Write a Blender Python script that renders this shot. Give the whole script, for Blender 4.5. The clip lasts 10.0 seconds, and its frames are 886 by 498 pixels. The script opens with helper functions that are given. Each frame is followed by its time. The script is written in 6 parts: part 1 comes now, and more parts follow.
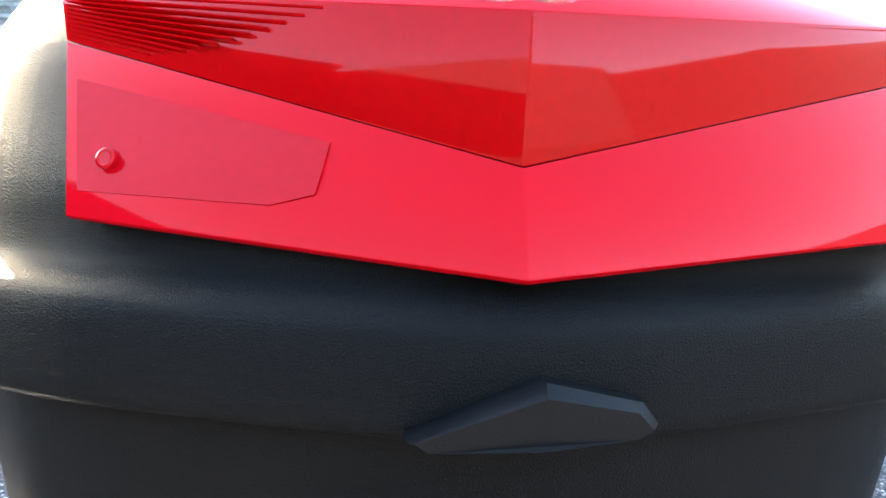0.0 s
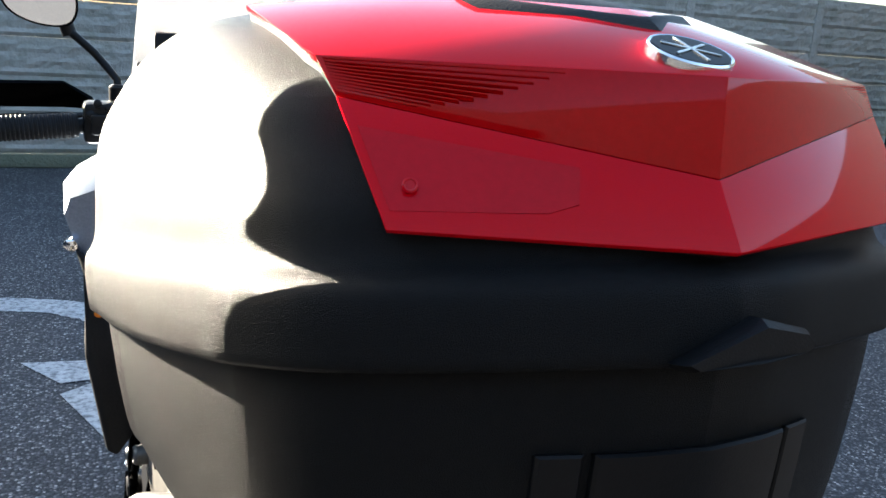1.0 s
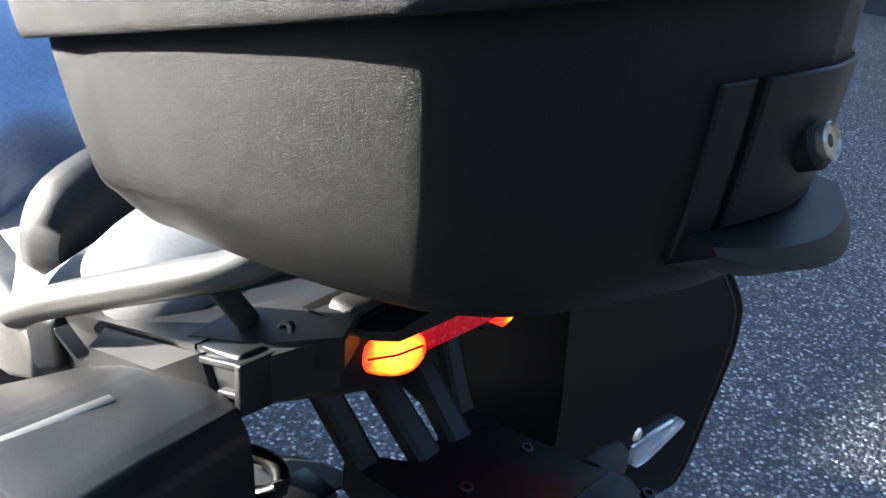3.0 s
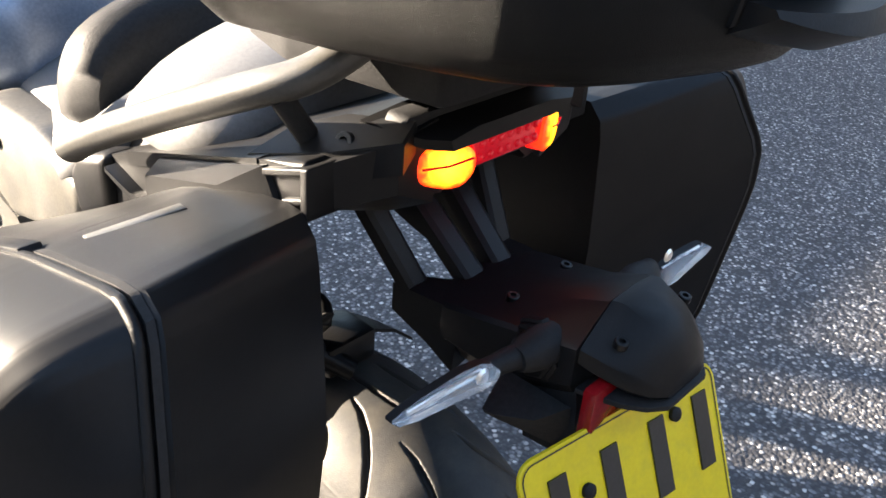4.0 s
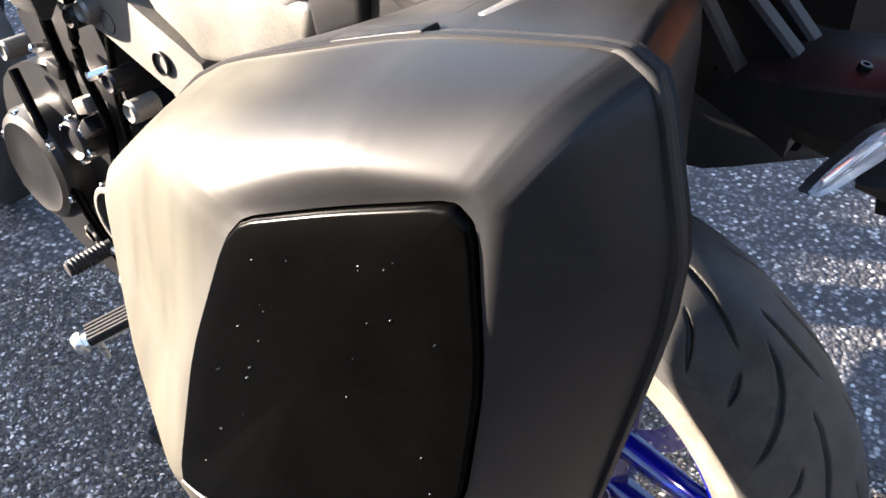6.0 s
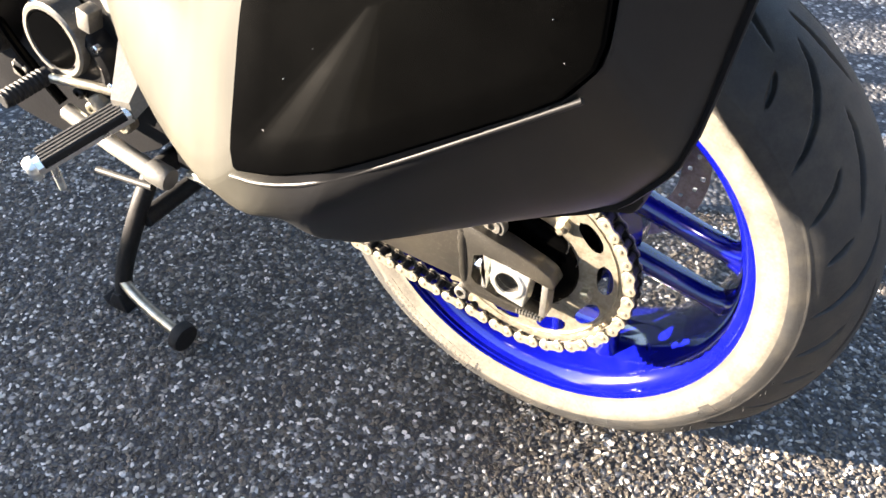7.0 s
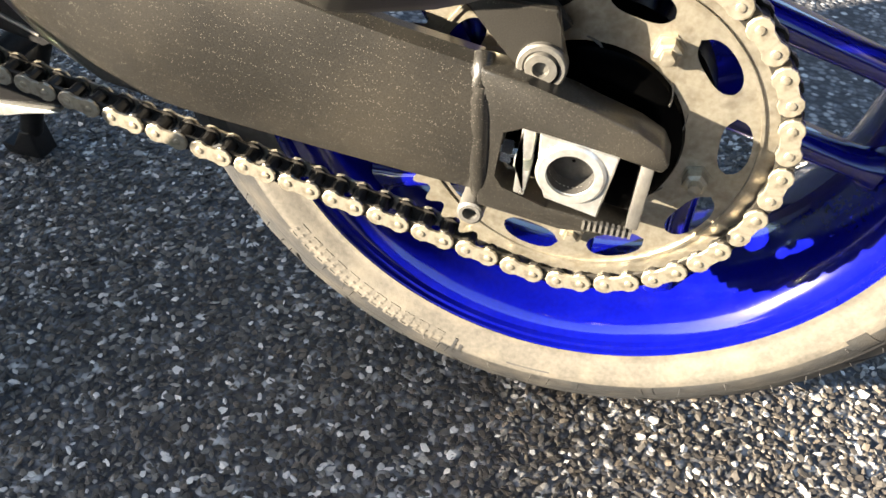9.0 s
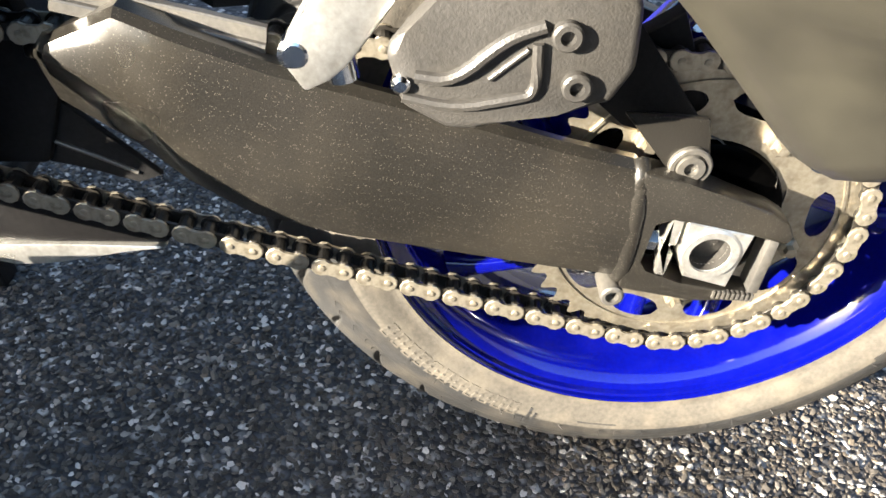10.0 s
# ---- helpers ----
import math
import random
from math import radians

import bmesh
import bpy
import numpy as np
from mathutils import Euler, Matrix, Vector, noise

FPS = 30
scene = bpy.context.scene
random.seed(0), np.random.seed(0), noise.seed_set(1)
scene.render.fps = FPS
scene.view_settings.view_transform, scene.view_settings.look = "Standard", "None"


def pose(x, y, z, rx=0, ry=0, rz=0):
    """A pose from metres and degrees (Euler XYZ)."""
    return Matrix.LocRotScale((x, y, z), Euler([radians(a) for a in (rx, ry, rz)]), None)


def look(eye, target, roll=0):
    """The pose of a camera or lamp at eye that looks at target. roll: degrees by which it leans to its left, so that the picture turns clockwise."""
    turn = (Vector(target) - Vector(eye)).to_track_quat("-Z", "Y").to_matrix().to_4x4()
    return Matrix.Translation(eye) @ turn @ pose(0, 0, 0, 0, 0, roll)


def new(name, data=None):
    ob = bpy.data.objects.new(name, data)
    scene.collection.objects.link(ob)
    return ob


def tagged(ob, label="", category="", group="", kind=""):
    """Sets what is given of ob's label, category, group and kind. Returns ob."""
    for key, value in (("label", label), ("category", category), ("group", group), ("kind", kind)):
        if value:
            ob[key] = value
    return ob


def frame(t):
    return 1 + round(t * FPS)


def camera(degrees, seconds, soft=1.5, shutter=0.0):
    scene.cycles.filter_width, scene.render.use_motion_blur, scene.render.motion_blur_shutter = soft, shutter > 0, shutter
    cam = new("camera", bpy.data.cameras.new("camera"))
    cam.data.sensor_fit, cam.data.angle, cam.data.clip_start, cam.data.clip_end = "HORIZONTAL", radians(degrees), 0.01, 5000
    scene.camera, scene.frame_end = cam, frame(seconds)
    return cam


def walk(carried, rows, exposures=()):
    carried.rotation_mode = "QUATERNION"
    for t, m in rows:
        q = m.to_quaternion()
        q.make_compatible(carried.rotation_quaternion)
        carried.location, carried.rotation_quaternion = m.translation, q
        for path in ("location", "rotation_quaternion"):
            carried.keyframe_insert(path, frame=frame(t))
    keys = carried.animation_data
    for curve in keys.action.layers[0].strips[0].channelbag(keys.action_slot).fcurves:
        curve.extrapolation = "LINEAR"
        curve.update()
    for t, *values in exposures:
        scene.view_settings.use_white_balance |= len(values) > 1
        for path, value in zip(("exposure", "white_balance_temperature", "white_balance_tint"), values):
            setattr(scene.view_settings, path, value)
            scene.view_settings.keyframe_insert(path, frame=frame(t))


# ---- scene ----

cam = camera(54.0, 10.0, soft=1.6)
PATH = [
    (0, pose(-0.0434, -0.5394, 1.3168, 72.341, -2.754, -5.355)),
    (0.5, pose(-0.1328, -0.5557, 1.3248, 75.271, -4.133, -14.828)),
    (1, pose(-0.2294, -0.5871, 1.3177, 76.029, -3.922, -22.589)),
    (1.5, pose(-0.2677, -0.5715, 1.3108, 74.750, -3.535, -26.132)),
    (2, pose(-0.2786, -0.5106, 1.2928, 73.678, -3.421, -30.009)),
    (2.5, pose(-0.3311, -0.4687, 1.2841, 67.670, -4.249, -39.300)),
    (3, pose(-0.3891, -0.4736, 1.2394, 64.877, -4.287, -45.715)),
    (3.2, pose(-0.4079, -0.4746, 1.2230, 63.877, -4.201, -47.264)),
    (4.3, look((-0.475, -0.486, 1.179), (0.795, 0.638, 0.121), 4.3)),
    (4.5, look((-0.49, -0.467, 1.171), (0.754, 0.659, 0.082), 4.1)),
    (5, look((-0.525, -0.374, 1.137), (0.659, 0.749, -0.019), 3.4)),
    (5.2, look((-0.527, -0.327, 1.127), (0.643, 0.783, -0.056), 3.0)),
    (6.3, look((-0.671, -0.297, 1.083), (0.586, 0.616, -0.176), 0.5)),
    (6.5, look((-0.703, -0.289, 1.048), (0.574, 0.561, -0.235), 1.0)),
    (7, look((-0.735, -0.258, 0.939), (0.553, 0.489, -0.397), 1.0)),
    (7.5, look((-0.685, -0.186, 0.78), (0.61, 0.494, -0.584), 1.7)),
    (8, pose(-0.6193, -0.1192, 0.6737, 46.866, -3.968, -65.397)),
    (8.5, pose(-0.5700, -0.0751, 0.6144, 47.696, -5.606, -69.639)),
    (9, pose(-0.5478, -0.0102, 0.6184, 47.514, -3.781, -75.284)),
    (9.5, pose(-0.5716, 0.1026, 0.6106, 50.537, -5.090, -85.077)),
    (10, pose(-0.5910, 0.2150, 0.6508, 52.077, -7.132, -90.635)),
]
walk(cam, PATH, [(0, 4.95, 6350, 10), (0.25, 4.2, 6200, 10), (0.5, 3.4, 6200, 10), (1.5, 3.25, 6150, 10), (2.5, 3.45, 5600, 10), (3.1, 3.6, 5450, 10), (4.3, 3.95, 6750, 14), (5.0, 3.9, 6600, 12), (6.3, 4.14, 6250, 18), (7.0, 4.05, 6450, 14), (7.5, 3.82, 6550, 10), (8.5, 3.58, 6450, 10), (9.5, 3.45, 6250, 10), (10, 3.32, 6100, 10)])

# ---- light: low winter sun from the front left, clear sky ----
SUN_AZ, SUN_EL = 121.5, 12.82     # degrees: direction towards the sun, counter-clockwise from +x
to_sun = Vector((math.cos(radians(SUN_AZ)) * math.cos(radians(SUN_EL)), math.sin(radians(SUN_AZ)) * math.cos(radians(SUN_EL)), math.sin(radians(SUN_EL))))
world = bpy.data.worlds.new("sky")
scene.world = world
world.use_nodes = True
wn = world.node_tree.nodes
sky = wn.new("ShaderNodeTexSky")
sky.sky_type, sky.sun_disc = "NISHITA", False
sky.sun_elevation, sky.sun_rotation = radians(SUN_EL), radians(90 - SUN_AZ)
world.node_tree.links.new(sky.outputs[0], wn["Background"].inputs[0])
wn["Background"].inputs[1].default_value = 0.065
sun = new("sun", bpy.data.lights.new("sun", "SUN"))
sun.data.energy, sun.data.angle, sun.data.color = 5.0, radians(0.6), (1.0, 0.86, 0.665)
sun.matrix_world = look(to_sun * 20, (0, 0, 0))


# ---- materials ----
def mat(name, color, rough=0.5, metal=0.0, color2=None, scale=6.0, fine=300.0, bump=0.0, bump_scale=500.0, coat=0.0, rvar=0.1, spec=0.5, dirt=None, dirt_amount=0.0, detail_bump=0.0005):
    """Base colour varied at two scales, roughness variation, fine relief."""
    m = bpy.data.materials.new(name)
    m.use_nodes = True
    nt = m.node_tree
    n, l = nt.nodes, nt.links
    b = n["Principled BSDF"]
    tc = n.new("ShaderNodeTexCoord")
    big, small = n.new("ShaderNodeTexNoise"), n.new("ShaderNodeTexNoise")
    for node, sc, det in ((big, scale, 4.0), (small, fine, 2.0)):
        node.inputs["Scale"].default_value, node.inputs["Detail"].default_value = sc, det
        l.new(tc.outputs["Object"], node.inputs["Vector"])
    c2 = color2 or tuple(min(1, c * 1.35 + 0.004) for c in color)
    mix = n.new("ShaderNodeMixRGB")
    mix.inputs[1].default_value, mix.inputs[2].default_value = (*color, 1), (*c2, 1)
    add = n.new("ShaderNodeMath")
    add.operation = "MULTIPLY_ADD"
    l.new(small.outputs[0], add.inputs[0])
    add.inputs[1].default_value = 0.5
    sub = n.new("ShaderNodeMath")
    sub.operation = "MULTIPLY"
    l.new(big.outputs[0], sub.inputs[0])
    sub.inputs[1].default_value = 0.5
    l.new(sub.outputs[0], add.inputs[2])
    ramp = n.new("ShaderNodeValToRGB")
    ramp.color_ramp.elements[0].position, ramp.color_ramp.elements[1].position = 0.36, 0.64
    l.new(add.outputs[0], ramp.inputs[0])
    l.new(ramp.outputs[0], mix.inputs[0])
    out = mix.outputs[0]
    if dirt:
        dn = n.new("ShaderNodeTexNoise")
        dn.inputs["Scale"].default_value, dn.inputs["Detail"].default_value = scale * 2.7, 6.0
        l.new(tc.outputs["Object"], dn.inputs["Vector"])
        dr = n.new("ShaderNodeValToRGB")
        dr.color_ramp.elements[0].position, dr.color_ramp.elements[1].position = 0.45, 0.7
        dr.color_ramp.elements[1].color = (dirt_amount, dirt_amount, dirt_amount, 1)
        l.new(dn.outputs[0], dr.inputs[0])
        dm = n.new("ShaderNodeMixRGB")
        dm.inputs[2].default_value = (*dirt, 1)
        l.new(out, dm.inputs[1])
        l.new(dr.outputs[0], dm.inputs[0])
        out = dm.outputs[0]
    l.new(out, b.inputs["Base Color"])
    rr = n.new("ShaderNodeMapRange")
    rr.inputs["To Min"].default_value, rr.inputs["To Max"].default_value = max(0.02, rough - rvar), min(1, rough + rvar)
    l.new(big.outputs[0], rr.inputs["Value"])
    l.new(rr.outputs[0], b.inputs["Roughness"])
    b.inputs["Metallic"].default_value = metal
    b.inputs["Coat Weight"].default_value = coat
    b.inputs["Coat Roughness"].default_value = 0.06
    b.inputs["Specular IOR Level"].default_value = spec
    if bump:
        bn = n.new("ShaderNodeTexNoise")
        bn.inputs["Scale"].default_value, bn.inputs["Detail"].default_value = bump_scale, 3.0
        l.new(tc.outputs["Object"], bn.inputs["Vector"])
        bb = n.new("ShaderNodeBump")
        bb.inputs["Strength"].default_value, bb.inputs["Distance"].default_value = bump, detail_bump
        l.new(bn.outputs[0], bb.inputs["Height"])
        l.new(bb.outputs[0], b.inputs["Normal"])
    return m


def random_tint(m, palette, per_island=False, shade=None):
    """Colour by object or by island from a palette of (position, colour)."""
    n, l = m.node_tree.nodes, m.node_tree.links
    src = n.new("ShaderNodeNewGeometry") if per_island else n.new("ShaderNodeObjectInfo")
    ramp = n.new("ShaderNodeValToRGB")
    ramp.color_ramp.interpolation = "CONSTANT"
    els = ramp.color_ramp.elements
    els[0].position, els[0].color = palette[0][0], (*palette[0][1], 1)
    els[1].position, els[1].color = palette[1][0], (*palette[1][1], 1)
    for pos, col in palette[2:]:
        e = els.new(pos)
        e.color = (*col, 1)
    l.new(src.outputs["Random Per Island" if per_island else "Random"], ramp.inputs[0])
    b = n["Principled BSDF"]
    old = b.inputs["Base Color"].links[0].from_socket
    mx = n.new("ShaderNodeMixRGB")
    mx.blend_type = "MULTIPLY"
    mx.inputs[0].default_value = 1.0
    l.new(ramp.outputs[0], mx.inputs[1])
    l.new(old, mx.inputs[2])
    l.new(mx.outputs[0], b.inputs["Base Color"])
    return m


def glow(name, color, strength):
    m = mat(name, color, 0.2)
    b = m.node_tree.nodes["Principled BSDF"]
    b.inputs["Emission Color"].default_value = (*color, 1)
    b.inputs["Emission Strength"].default_value = strength
    return m


def clear(name, color, rough=0.05):
    m = mat(name, color, rough, rvar=0.02)
    b = m.node_tree.nodes["Principled BSDF"]
    b.inputs["Transmission Weight"].default_value = 0.8
    b.inputs["IOR"].default_value = 1.45
    return m


def flakes(m, scale, share, color):
    """Scatter small bright flakes through a paint: whole cells of a fine cell pattern."""
    n, l = m.node_tree.nodes, m.node_tree.links
    b = n["Principled BSDF"]
    tc = n.new("ShaderNodeTexCoord")
    cells, pick, mix = n.new("ShaderNodeTexVoronoi"), n.new("ShaderNodeSeparateColor"), n.new("ShaderNodeMixRGB")
    cells.inputs["Scale"].default_value = scale
    l.new(tc.outputs["Object"], cells.inputs["Vector"])
    l.new(cells.outputs["Color"], pick.inputs[0])
    gate, small, both = n.new("ShaderNodeMath"), n.new("ShaderNodeMath"), n.new("ShaderNodeMath")
    gate.operation, small.operation, both.operation = "GREATER_THAN", "LESS_THAN", "MULTIPLY"
    gate.inputs[1].default_value, small.inputs[1].default_value = share, 0.42
    l.new(pick.outputs[0], gate.inputs[0])
    l.new(cells.outputs["Distance"], small.inputs[0])
    l.new(gate.outputs[0], both.inputs[0])
    l.new(small.outputs[0], both.inputs[1])
    l.new(b.inputs["Base Color"].links[0].from_socket, mix.inputs[1])
    mix.inputs[2].default_value = (*color, 1)
    l.new(both.outputs[0], mix.inputs[0])
    l.new(mix.outputs[0], b.inputs["Base Color"])
    return m


M_GRAIN = mat("grained_black_plastic", (0.0066, 0.0066, 0.0068), 0.335, color2=(0.0085, 0.0084, 0.0082), bump=1.0, bump_scale=2000, rvar=0.03, dirt=(0.05, 0.047, 0.04), dirt_amount=0.03, detail_bump=0.0007, spec=0.10)
M_SATIN = mat("satin_black_plastic", (0.0055, 0.0055, 0.006), 0.43, color2=(0.0075, 0.0075, 0.008), bump=0.35, bump_scale=1100, rvar=0.07, dirt=(0.05, 0.046, 0.04), dirt_amount=0.05, detail_bump=0.0004, scale=9, spec=0.17)
def dust_and_sun(m, low, high, colour, amount):
    """Streaky road dust, with sunlight put into its pale colour, that thickens towards the front of a thing."""
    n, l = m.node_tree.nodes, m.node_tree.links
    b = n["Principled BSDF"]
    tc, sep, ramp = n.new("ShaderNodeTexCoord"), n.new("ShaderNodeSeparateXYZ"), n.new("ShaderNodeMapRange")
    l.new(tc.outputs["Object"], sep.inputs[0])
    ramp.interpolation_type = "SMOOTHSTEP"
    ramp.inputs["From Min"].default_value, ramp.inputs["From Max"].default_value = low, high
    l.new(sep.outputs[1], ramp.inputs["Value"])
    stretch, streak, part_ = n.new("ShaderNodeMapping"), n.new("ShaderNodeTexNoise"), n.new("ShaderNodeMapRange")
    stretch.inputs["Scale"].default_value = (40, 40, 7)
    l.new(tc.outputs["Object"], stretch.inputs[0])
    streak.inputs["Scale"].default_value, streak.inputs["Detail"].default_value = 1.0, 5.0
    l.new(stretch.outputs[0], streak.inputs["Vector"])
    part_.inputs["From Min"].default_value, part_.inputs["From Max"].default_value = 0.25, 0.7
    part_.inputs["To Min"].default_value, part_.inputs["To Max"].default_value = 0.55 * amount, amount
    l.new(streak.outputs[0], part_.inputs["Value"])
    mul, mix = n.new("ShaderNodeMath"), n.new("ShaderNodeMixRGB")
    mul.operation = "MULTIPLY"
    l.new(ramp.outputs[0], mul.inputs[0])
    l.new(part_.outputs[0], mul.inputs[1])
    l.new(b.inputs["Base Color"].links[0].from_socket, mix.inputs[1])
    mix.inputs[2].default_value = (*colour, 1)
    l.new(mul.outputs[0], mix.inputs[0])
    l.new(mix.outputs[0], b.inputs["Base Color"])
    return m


# the pale front is dust plus the sun's brightness on that face, as colour
M_COVER = dust_and_sun(mat("dusty_sun_paled_satin_black_plastic", (0.0055, 0.0055, 0.006), 0.43, color2=(0.0075, 0.0075, 0.008), bump=0.12, bump_scale=1500, rvar=0.05, dirt=(0.05, 0.046, 0.04), dirt_amount=0.03, detail_bump=0.0002, scale=9, spec=0.2), 0.0, 0.11, (0.068, 0.064, 0.048), 0.6)
M_GLOSSBLACK = mat("gloss_black_panel", (0.0004, 0.0004, 0.0004), 0.24, color2=(0.0006, 0.0006, 0.0006), bump=0.1, bump_scale=900, rvar=0.03, scale=30, detail_bump=0.0001, spec=0.03)
M_MATTBLACK = mat("matt_black_plastic", (0.010, 0.010, 0.0105), 0.55, bump=0.5, bump_scale=700, dirt=(0.06, 0.055, 0.05), dirt_amount=0.1, spec=0.15)
M_DARK = mat("sooty_black_metal", (0.004, 0.004, 0.0045), 0.36, 0.0, color2=(0.006, 0.006, 0.0065), bump=0.4, bump_scale=300, dirt=(0.04, 0.035, 0.028), dirt_amount=0.05, spec=0.22)
M_RED = mat("red_lens", (0.66, 0.0015, 0.008), 0.05, color2=(0.64, 0.0022, 0.012), rvar=0.015, scale=12, bump=0.03, bump_scale=40, spec=0.16)
M_REDDARK = mat("deep_red_lens", (0.47, 0.001, 0.002), 0.05, color2=(0.53, 0.0012, 0.003), rvar=0.015, scale=14, spec=0.22)
M_REDINNER = mat("inner_red_reflector", (0.50, 0.0014, 0.007), 0.06, color2=(0.56, 0.0017, 0.009), rvar=0.02, scale=14, spec=0.26)
M_REFLECT = mat("dull_red_reflector", (0.16, 0.002, 0.004), 0.2, spec=0.3)
M_TYRE = mat("tyre_tread_rubber", (0.016, 0.016, 0.016), 0.58, bump=0.5, bump_scale=900, dirt=(0.10, 0.085, 0.062), dirt_amount=0.25, scale=14, detail_bump=0.0006)
M_SIDEWALL = mat("dusty_tyre_sidewall", (0.05, 0.045, 0.037), 0.75, color2=(0.085, 0.077, 0.063), bump=0.4, bump_scale=700, dirt=(0.14, 0.122, 0.092), dirt_amount=0.45, scale=16)
M_BLUE = mat("blue_wheel_paint", (0.0012, 0.0018, 0.10), 0.11, color2=(0.0012, 0.0025, 0.13), coat=1.0, rvar=0.04, dirt=(0.03, 0.03, 0.12), dirt_amount=0.03, scale=22)
M_STEEL = mat("zinc_plated_steel", (0.5, 0.46, 0.375), 0.34, 0.85, color2=(0.37, 0.33, 0.25), bump=0.25, bump_scale=400, dirt=(0.08, 0.06, 0.03), dirt_amount=0.4, scale=40, rvar=0.12)
M_CHAIN = mat("greasy_chain_steel", (0.5, 0.455, 0.365), 0.36, 0.8, color2=(0.38, 0.34, 0.26), bump=0.2, bump_scale=500, dirt=(0.06, 0.045, 0.025), dirt_amount=0.5, scale=60, rvar=0.12)
M_ROLLER = mat("black_chain_rollers", (0.02, 0.018, 0.015), 0.35, 0.4, bump=0.2, bump_scale=500)
M_ALU = mat("bright_cast_aluminium", (0.78, 0.76, 0.7), 0.3, 0.9, bump=0.25, bump_scale=350, dirt=(0.25, 0.22, 0.17), dirt_amount=0.3, scale=25)
M_CHROME = mat("chromed_steel", (0.85, 0.85, 0.85), 0.12, 1.0, rvar=0.05)
M_ARM = flakes(mat("speckled_dark_grey_paint", (0.007, 0.0066, 0.0057), 0.30, 0.3, color2=(0.027, 0.025, 0.0215), bump=0.3, bump_scale=1200, dirt=(0.10, 0.085, 0.06), dirt_amount=0.12, scale=5, fine=1400, detail_bump=0.0003, coat=0.25), 1300, 0.91, (0.085, 0.078, 0.065))
M_GREYCAST = mat("grey_cast_alloy", (0.11, 0.106, 0.098), 0.45, 0.6, bump=0.4, bump_scale=500, dirt=(0.3, 0.27, 0.2), dirt_amount=0.2, scale=14)
M_RAIL = mat("dark_cast_rail", (0.06, 0.058, 0.054), 0.42, 0.3, bump=0.3, bump_scale=600, dirt=(0.12, 0.11, 0.09), dirt_amount=0.2, scale=14)
M_ARMCAST = mat("dark_cast_bracket", (0.05, 0.048, 0.045), 0.4, 0.4, bump=0.6, bump_scale=700, dirt=(0.10, 0.09, 0.07), dirt_amount=0.15, scale=14)
M_YELLOW = mat("yellow_reflective_plate", (0.72, 0.56, 0.008), 0.35, color2=(0.66, 0.5, 0.006), rvar=0.06, scale=30, dirt=(0.4, 0.32, 0.05), dirt_amount=0.25)
M_INK = mat("black_plate_ink", (0.012, 0.012, 0.012), 0.4)
M_TANK = mat("matt_silver_blue_paint", (0.2, 0.24, 0.31), 0.32, 0.6, rvar=0.05, coat=0.1)
M_SEAT = mat("black_seat_vinyl", (0.08, 0.08, 0.081), 0.5, bump=0.4, bump_scale=900, detail_bump=0.0006)
M_CONC = mat("weathered_concrete", (0.42, 0.4, 0.36), 0.9, color2=(0.3, 0.29, 0.26), bump=1.0, bump_scale=18, dirt=(0.2, 0.21, 0.16), dirt_amount=0.5, scale=3, detail_bump=0.02)
M_KERB = mat("mossy_concrete_footing", (0.12, 0.13, 0.09), 0.95, bump=1.0, bump_scale=40, scale=5, detail_bump=0.01)
M_PAINT = mat("worn_white_road_paint", (0.62, 0.62, 0.6), 0.8, color2=(0.4, 0.4, 0.4), bump=0.8, bump_scale=120, dirt=(0.08, 0.08, 0.085), dirt_amount=0.85, scale=18, detail_bump=0.003)
M_CLEAR = clear("clear_indicator_lens", (0.92, 0.94, 0.97), 0.08)
M_LAMP = glow("lit_tail_lamp", (0.9, 0.03, 0.004), 1.0)
_n, _l = M_LAMP.node_tree.nodes, M_LAMP.node_tree.links
_tc, _ab, _di, _no, _ra = (_n.new("ShaderNode" + k) for k in ("TexCoord", "VectorMath", "VectorMath", "TexNoise", "ValToRGB"))
_ab.operation, _di.operation = "ABSOLUTE", "DISTANCE"
_l.new(_tc.outputs["Object"], _ab.inputs[0])
_l.new(_ab.outputs[0], _di.inputs[0])
_di.inputs[1].default_value = (0.061, 0.147, 0.945)
_no.inputs["Scale"].default_value = 160
_l.new(_tc.outputs["Object"], _no.inputs["Vector"])
_ma = _n.new("ShaderNodeMath")
_ma.operation = "MULTIPLY_ADD"
_l.new(_no.outputs[0], _ma.inputs[0])
_ma.inputs[1].default_value = 0.012
_l.new(_di.outputs["Value"], _ma.inputs[2])
_mr = _n.new("ShaderNodeMapRange")
_mr.inputs["From Min"].default_value, _mr.inputs["From Max"].default_value = 0.008, 0.036
_l.new(_ma.outputs[0], _mr.inputs["Value"])
_ra.color_ramp.elements[0].color, _ra.color_ramp.elements[1].color = (0.42, 0.27, 0.010, 1), (0.10, 0.0012, 0.0010, 1)
_q = _ra.color_ramp.elements.new(0.45)
_q.color = (0.34, 0.10, 0.002, 1)
_q = _ra.color_ramp.elements.new(0.7)
_q.color = (0.24, 0.008, 0.001, 1)
_l.new(_mr.outputs[0], _ra.inputs[0])
_l.new(_ra.outputs[0], _n["Principled BSDF"].inputs["Emission Color"])
M_LAMPRED = glow("red_lamp_lens", (0.4, 0.003, 0.01), 0.045)
M_AMBER = mat("amber_reflector", (0.7, 0.2, 0.02), 0.2)
M_MIRROR = mat("mirror_glass", (0.85, 0.88, 0.9), 0.02, 1.0, rvar=0.01)

